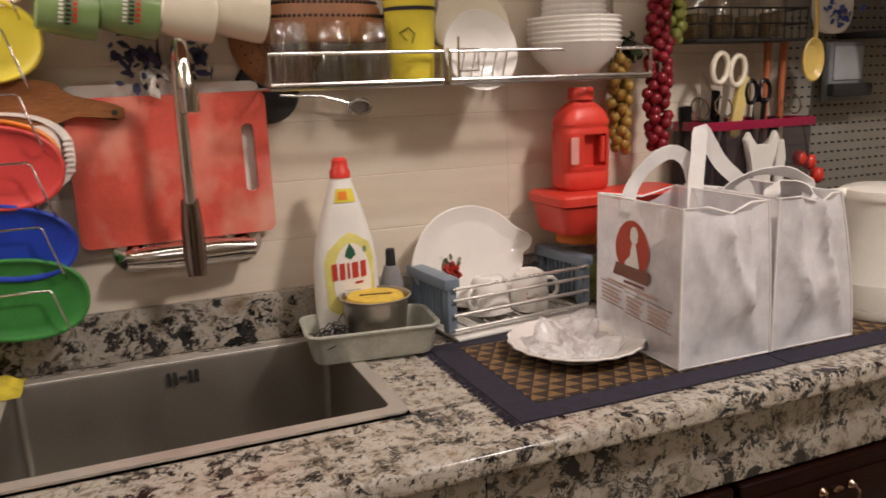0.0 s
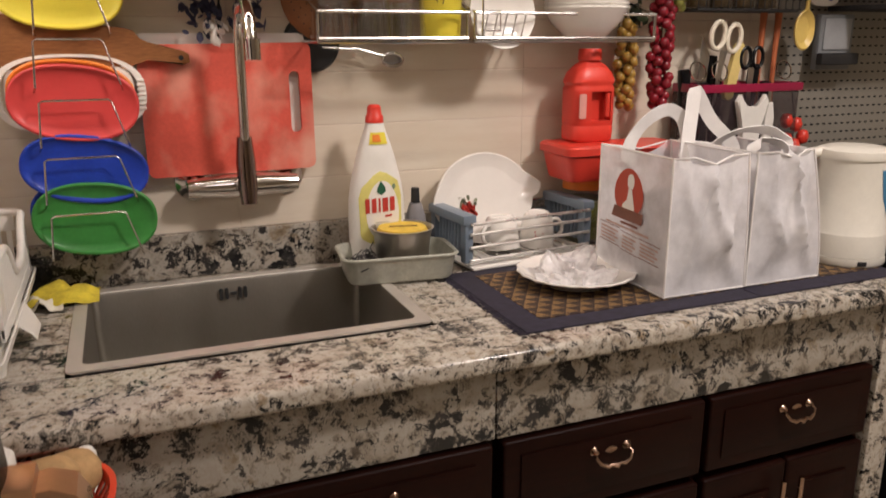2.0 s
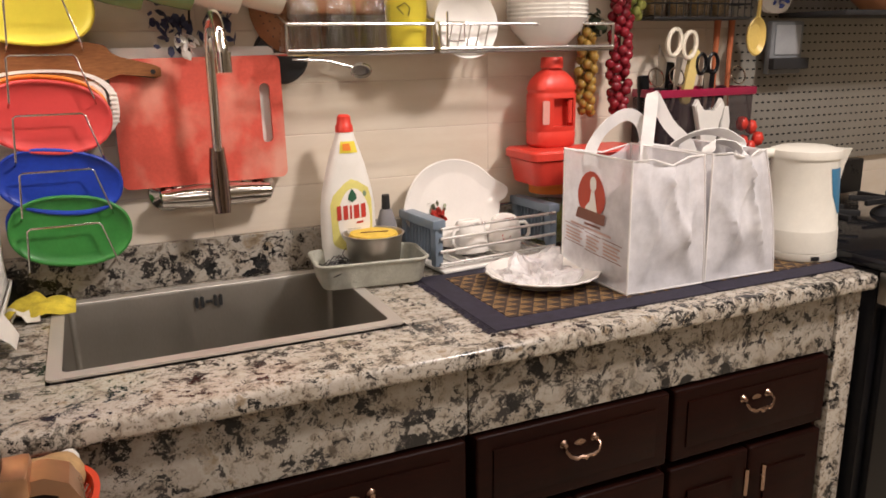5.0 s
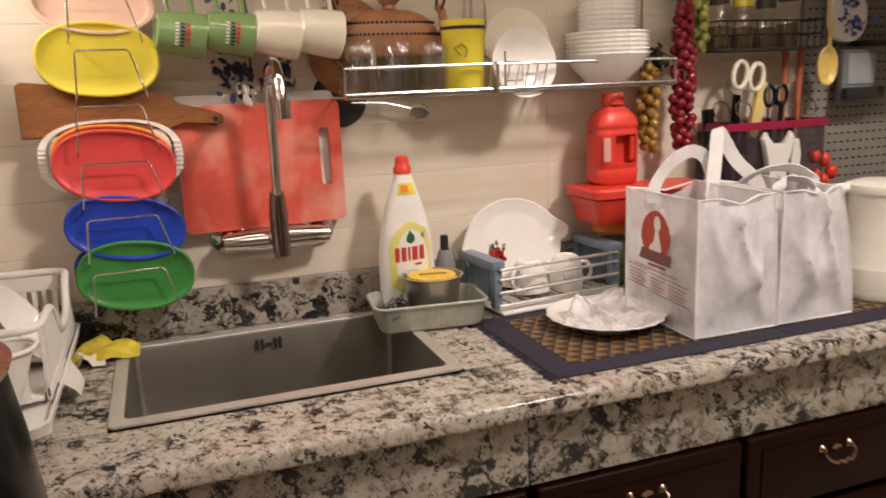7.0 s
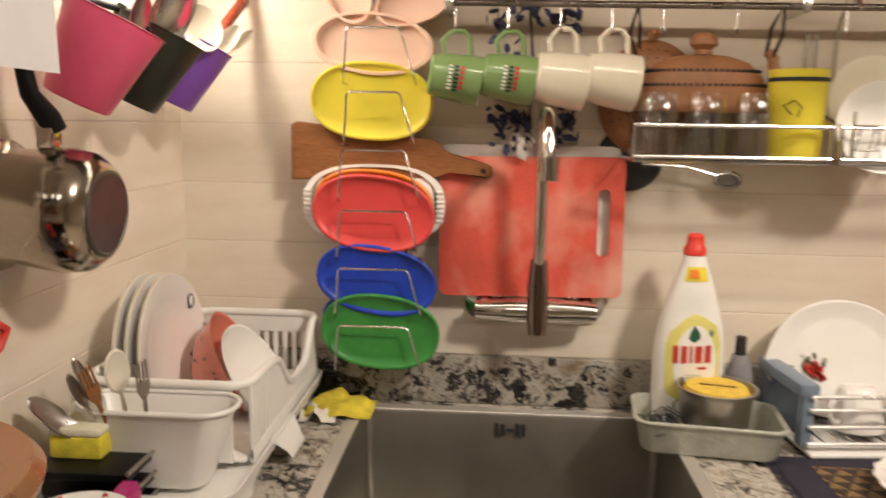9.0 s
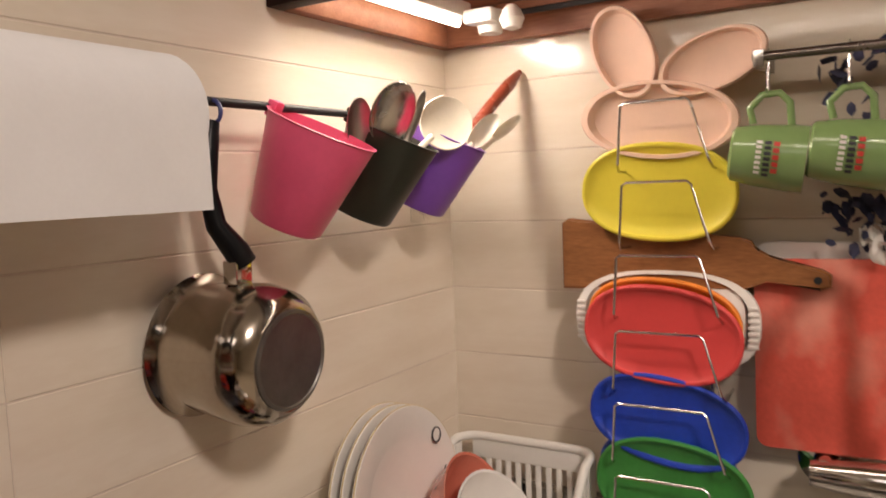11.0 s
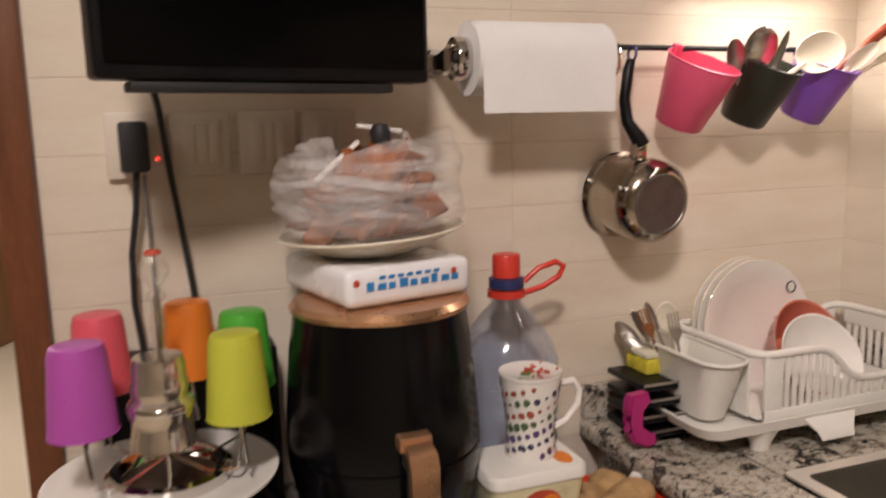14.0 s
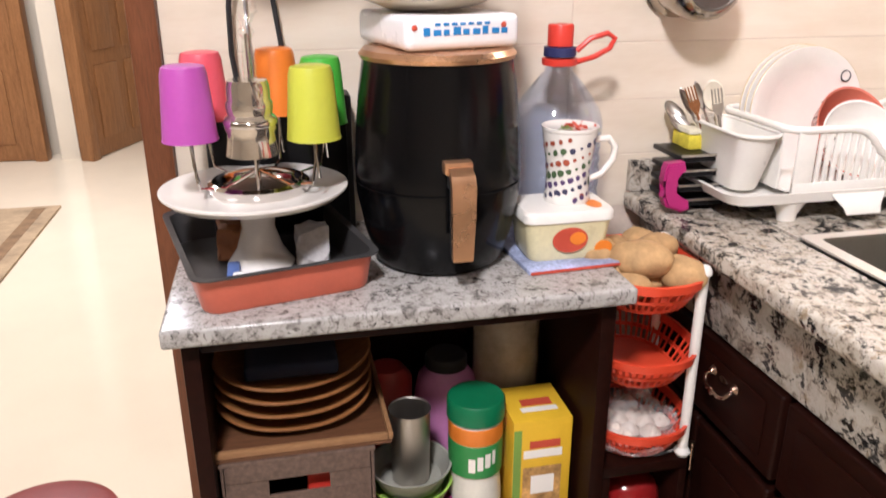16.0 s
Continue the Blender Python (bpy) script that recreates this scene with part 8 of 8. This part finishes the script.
cn = thing("rice_canister", "clear plastic canister half full of pale grain", "canister", (0.12, -0.845, 0.4205))
part("grain", lathe([(0, 0.002), (0.056, 0.002), (0.057, 0.25), (0, 0.252)], 36), mat("pale_grain", (0.62, 0.48, 0.34), 0.9, var=0.2, scale=120, relief=0.6), cn)
part("canister_wall", lathe([(0, 0), (0.059, 0), (0.06, 0.004), (0.06, 0.34), (0, 0.341)], 40), film("cloudy_canister", (0.62, 0.52, 0.42), 0.6, 0.2, 20), cn)
pk = thing("pink_jar", "glossy pink round jar with dark lid", "jar", (0.12, -0.955, 0.4205))
part("jar_body", lathe([(0, 0), (0.045, 0), (0.05, 0.06), (0.056, 0.13), (0.058, 0.16), (0.05, 0.195), (0.036, 0.212), (0, 0.212)], 40), mat("glossy_pink", (0.68, 0.27, 0.55), 0.15, coat=0.4), pk)
part("lid", lathe([(0, 0.235), (0.035, 0.235), (0.038, 0.23), (0.038, 0.213), (0, 0.213)], 32), BLACKMATT, pk)
rj = thing("red_jar", "red jar at the back of the cabinet", "jar", (0.1, -1.06, 0.4205))
part("jar_body", lathe([(0, 0), (0.04, 0), (0.045, 0.01), (0.045, 0.19), (0.03, 0.21), (0, 0.21)], 32), mat("dull_red_jar", (0.35, 0.04, 0.03), 0.35), rj)


# ---------- trolley with potatoes ----------
def trolley():
    t = thing("vegetable_trolley", "orange-red plastic three-tier basket stand with white posts", "trolley", (0.25, -0.665, 0.5405))
    OR = mat("orange_red_plastic", (0.7, 0.07, 0.025), 0.35, var=0.06, soft=0.1)
    a, b = 0.115, 0.088
    q = oval(a, b, 48, 2.4)
    for zt in (0.32, 0.19, 0.06):
        r = part("tier", loft([flat_ring(q, zt - 0.058, 0.74), flat_ring(q, zt - 0.055, 0.76), flat_ring(q, zt - 0.05, 0.78), flat_ring(q, zt - 0.05, 0.75), flat_ring(q, zt - 0.054, 0.73)]), OR, t)
        part("tier_rim", loft([flat_ring(q, zt - 0.014, 0.97), flat_ring(q, zt - 0.014, 1.03), flat_ring(q, zt, 1.05), flat_ring(q, zt, 0.99), flat_ring(q, zt - 0.014, 0.97)], cap0=False, cap1=False), OR, r)
        part("middle_band", loft([flat_ring(q, zt - 0.036, 0.86), flat_ring(q, zt - 0.036, 0.89), flat_ring(q, zt - 0.03, 0.91), flat_ring(q, zt - 0.03, 0.88)], cap0=False, cap1=False), OR, r)
        for k in range(48):
            x, y = q[k]
            part("basket_rib", tube([(x * 0.77, y * 0.77, zt - 0.052), (x * 1.0, y * 1.0, zt - 0.01)], 0.0022, 5), OR, r)
    for px, py in ((0.088, 0.064), (-0.063, 0.076), (-0.088, -0.064)):
        part("post", tube([(px, py, 0.012), (px, py, 0.326)], 0.0085, 12), WHITE, t)
        part("post_cap", lathe([(0, 0.339), (0.008, 0.337), (0.012, 0.33), (0.012, 0.324), (0, 0.324)], 16, m=Matrix.Translation((px, py, 0))), WHITE, t)
        part("foot", lathe([(0, 0), (0.011, 0.0), (0.014, 0.006), (0.0095, 0.014), (0, 0.014)], 14, m=Matrix.Translation((px, py, 0))), WHITE, t)


lb = thing("low_bench", "dark wooden bench with an open front under the basket stand", "bench", (0.25, -0.645, 0))
part("bench_top", box(-0.2, -0.1, 0.52, 0.1, 0.05, 0.54, 0.003), DARKWOOD, lb)
part("bench_shelf", box(-0.2, -0.1, 0.36, 0.1, 0.05, 0.372, 0.002), DARKWOOD, lb)
for yy in (-0.1, 0.036):
    part("bench_side", box(-0.2, yy, 0, 0.1, yy + 0.014, 0.519, 0.002), DARKWOOD, lb)
trolley()
POTATO = mat("potato_skin", (0.46, 0.29, 0.13), 0.8, var=0.25, scale=30, relief=0.6, fine=150)
for i, (x, y, z, sx, sy, sz, rz) in enumerate([(0.29, -0.725, 0.892, 0.036, 0.028, 0.026, 90), (0.335, -0.665, 0.89, 0.05, 0.034, 0.03, 60), (0.36, -0.605, 0.868, 0.042, 0.032, 0.028, 30), (0.26, -0.61, 0.88, 0.042, 0.026, 0.025, 100), (0.305, -0.7, 0.872, 0.034, 0.026, 0.024, 10), (0.225, -0.67, 0.868, 0.045, 0.03, 0.028, 140), (0.36, -0.69, 0.855, 0.034, 0.025, 0.022, 80), (0.19, -0.61, 0.87, 0.036, 0.028, 0.025, 20), (0.3, -0.64, 0.85, 0.046, 0.034, 0.026, 0), (0.21, -0.7, 0.862, 0.032, 0.024, 0.022, 60)]):
    t = thing("potato", "brown potato lying in the trolley's top basket", "potato", (x * 0.8 + 0.03, y - 0.022, z - 0.008), (0, 0, rz), group="potatoes")
    bm = lathe([(math.sin(math.pi * k / 14), -math.cos(math.pi * k / 14)) for k in range(15)], 24)
    for v in bm.verts:
        n = 1 + 0.12 * noise.noise(v.co * 1.5 + Vector((i * 5, 0, 0)))
        v.co = Vector((v.co.z * sx * n, v.co.x * sy * n, v.co.y * sz * n))
    part("skin", bm, POTATO, t, sharp=80)
on = thing("bag_of_garlic", "clear plastic bag of pale garlic in the trolley", "bag", (0.262, -0.66, 0.552))
part("film", crumple(0.085, 0.055, 11, [(0.02, 0.0, 0.03, 0.03)], 56, 20), WRAP, on, sharp=25)
for i in range(12):
    a = i * 2.4
    part("garlic_bulb", lathe([(0, 0), (0.016, 0.005), (0.019, 0.015), (0.008, 0.027), (0, 0.032)], 14, m=Matrix.Translation((0.06 * math.sqrt(i / 12) * math.cos(a), 0.05 * math.sqrt(i / 12) * math.sin(a), 0.002))), mat("garlic_skin", (0.7, 0.62, 0.54), 0.6), on)
rp = thing("red_pot", "shiny dark red metal pot on the trolley's lowest tier", "pot", (0.275, -0.665, 0.3725))
part("pot_wall", lathe([(0, 0), (0.045, 0), (0.055, 0.02), (0.06, 0.06), (0.05, 0.09), (0.03, 0.105), (0, 0.108)], 36), mat("dark_red_enamel", (0.25, 0.012, 0.012), 0.15, coat=0.4), rp)
part("pot_handle", tube([(0.02, -0.045, 0.06), (0.03, -0.075, 0.09), (0.03, -0.08, 0.04)], 0.005, 8), CHROME, rp)

# ---------- doorway and hall ----------
dp = tagged(part("trim_doorway", box(-0.13, -1.432, 0.0, 0.018, -1.3865, 2.15, 0.006), POSTWOOD), "red-brown wooden doorway trim at the end of the wall", "door trim", kind="structure")
tagged(part("trim_doorway", box(-0.13, -3.2, 2.09, 0.018, -1.433, 2.15, 0.006), POSTWOOD), "red-brown wooden doorway head trim", "door trim", kind="structure")
tagged(part("wall_over_doorway", box(-0.12, -3.2, 2.152, -0.004, -1.387, 2.7), CREAMWALL), "cream painted wall over the doorway", "wall", kind="structure")
tagged(part("wall_left_rear", box(-0.12, -5.85, 0.0, -0.004, -3.2, 2.7), CREAMWALL), "cream painted wall beyond the doorway", "wall", kind="structure")


def panel_door(label, at, rz, width):
    d = thing("wooden_door", label, "door", at, (0, 0, rz))
    part("leaf", box(0, -0.02, 0.005, width, 0.02, 2.05, 0.003), DOORWOOD, d)
    for z0, z1 in ((0.12, 0.62), (0.72, 1.2), (1.3, 1.92)):
        for x0, x1 in ((0.1, width / 2 - 0.05), (width / 2 + 0.05, width - 0.1)):
            for s in (-1, 1):
                part("panel", box(x0, s * 0.0205, z0, x1, s * 0.03, z1, 0.004), DOORWOOD, d)
    part("handle", tube([(width - 0.06, -0.022, 1.02), (width - 0.06, -0.06, 1.02), (width - 0.17, -0.06, 1.02)], 0.009, 10), CHROME, d)
    for x in (-0.09, width + 0.01):
        part("frame", box(x, -0.05, 0, x + 0.08, 0.05, 2.13, 0.004), DOORWOOD, d)
    return d


panel_door("brown panelled wooden door in the hall", (-4.45, -3.75, 0), 86, 0.9)
panel_door("brown panelled wooden door standing at an angle", (-4.35, -2.46, 0), 157, 0.82)
tagged(part("wall_hall_pier", box(-4.75, -2.68, 0, -4.36, -2.56, 2.7), CREAMWALL), "cream wall pier between two doors", "wall", kind="structure")
tagged(part("wall_hall_far", box(-4.75, -5.85, 0, -4.55, -2.69, 2.7), CREAMWALL), "cream painted hall wall behind the door", "wall", kind="structure")
rg = thing("hall_rug", "beige patterned rug on the hall floor", "rug", (-2.35, -3.3, 0.001))
part("rug_body", box(-0.85, -0.9, 0, 0.95, 0.87, 0.012, 0.004), mat("beige_rug_pile", (0.42, 0.31, 0.19), 0.95, var=0.35, scale=7, relief=0.8, fine=200), rg)
part("border", box(-0.8, 0.74, 0.0121, 0.9, 0.8, 0.014), mat("brown_rug_border", (0.24, 0.15, 0.08), 0.95, var=0.3), rg)
stl = thing("round_stool", "maroon round plastic stool beside the cabinet", "stool", (0.06, -1.69, 0))
part("seat", lathe([(0, 0.36), (0.12, 0.36), (0.135, 0.355), (0.14, 0.34), (0.13, 0.335), (0, 0.335)], 40), mat("maroon_stool_plastic", (0.22, 0.03, 0.025), 0.4), stl)
for k in range(4):
    a = radians(45 + 90 * k)
    part("leg", tube([(0.1 * math.cos(a), 0.1 * math.sin(a), 0.335), (0.14 * math.cos(a), 0.14 * math.sin(a), 0.0)], 0.014, 8), mat("maroon_leg", (0.22, 0.03, 0.025), 0.4), stl)

# ---------- wall tiles ----------
TH, TW = 0.1016, 0.61


def tile_mesh(w, axis):
    bm = box(0, 0, 0, w - 0.0003, 0.0055, TH - 0.0011, 0.0009, 1)
    if axis == "x":
        bmesh.ops.rotate(bm, verts=bm.verts, cent=(0, 0, 0), matrix=Matrix.Rotation(radians(90), 3, "Z"))
    me = bpy.data.meshes.new("tile")
    bmesh.ops.recalc_face_normals(bm, faces=bm.faces)
    bm.to_mesh(me)
    bm.free()
    me.materials.append(TILE)
    return me


Z0 = 1.2758 - 4 * TH
tb_, tl_, ts_ = tile_mesh(TW, "y"), tile_mesh(0.7055, "x"), tile_mesh(0.68, "x")
for r in range(9):
    for k in range(5):
        ob = new("tile", tb_)
        ob.parent = wall_back
        ob.location = (0.0 + k * TW, -0.0015, Z0 + r * TH)
for r in range(14):
    for k in range(2):
        ob = new("tile", tl_ if k else ts_)
        ob.parent = wall_left
        ob.location = (0.0015, -0.7055 if k else -1.3855, Z0 + r * TH)
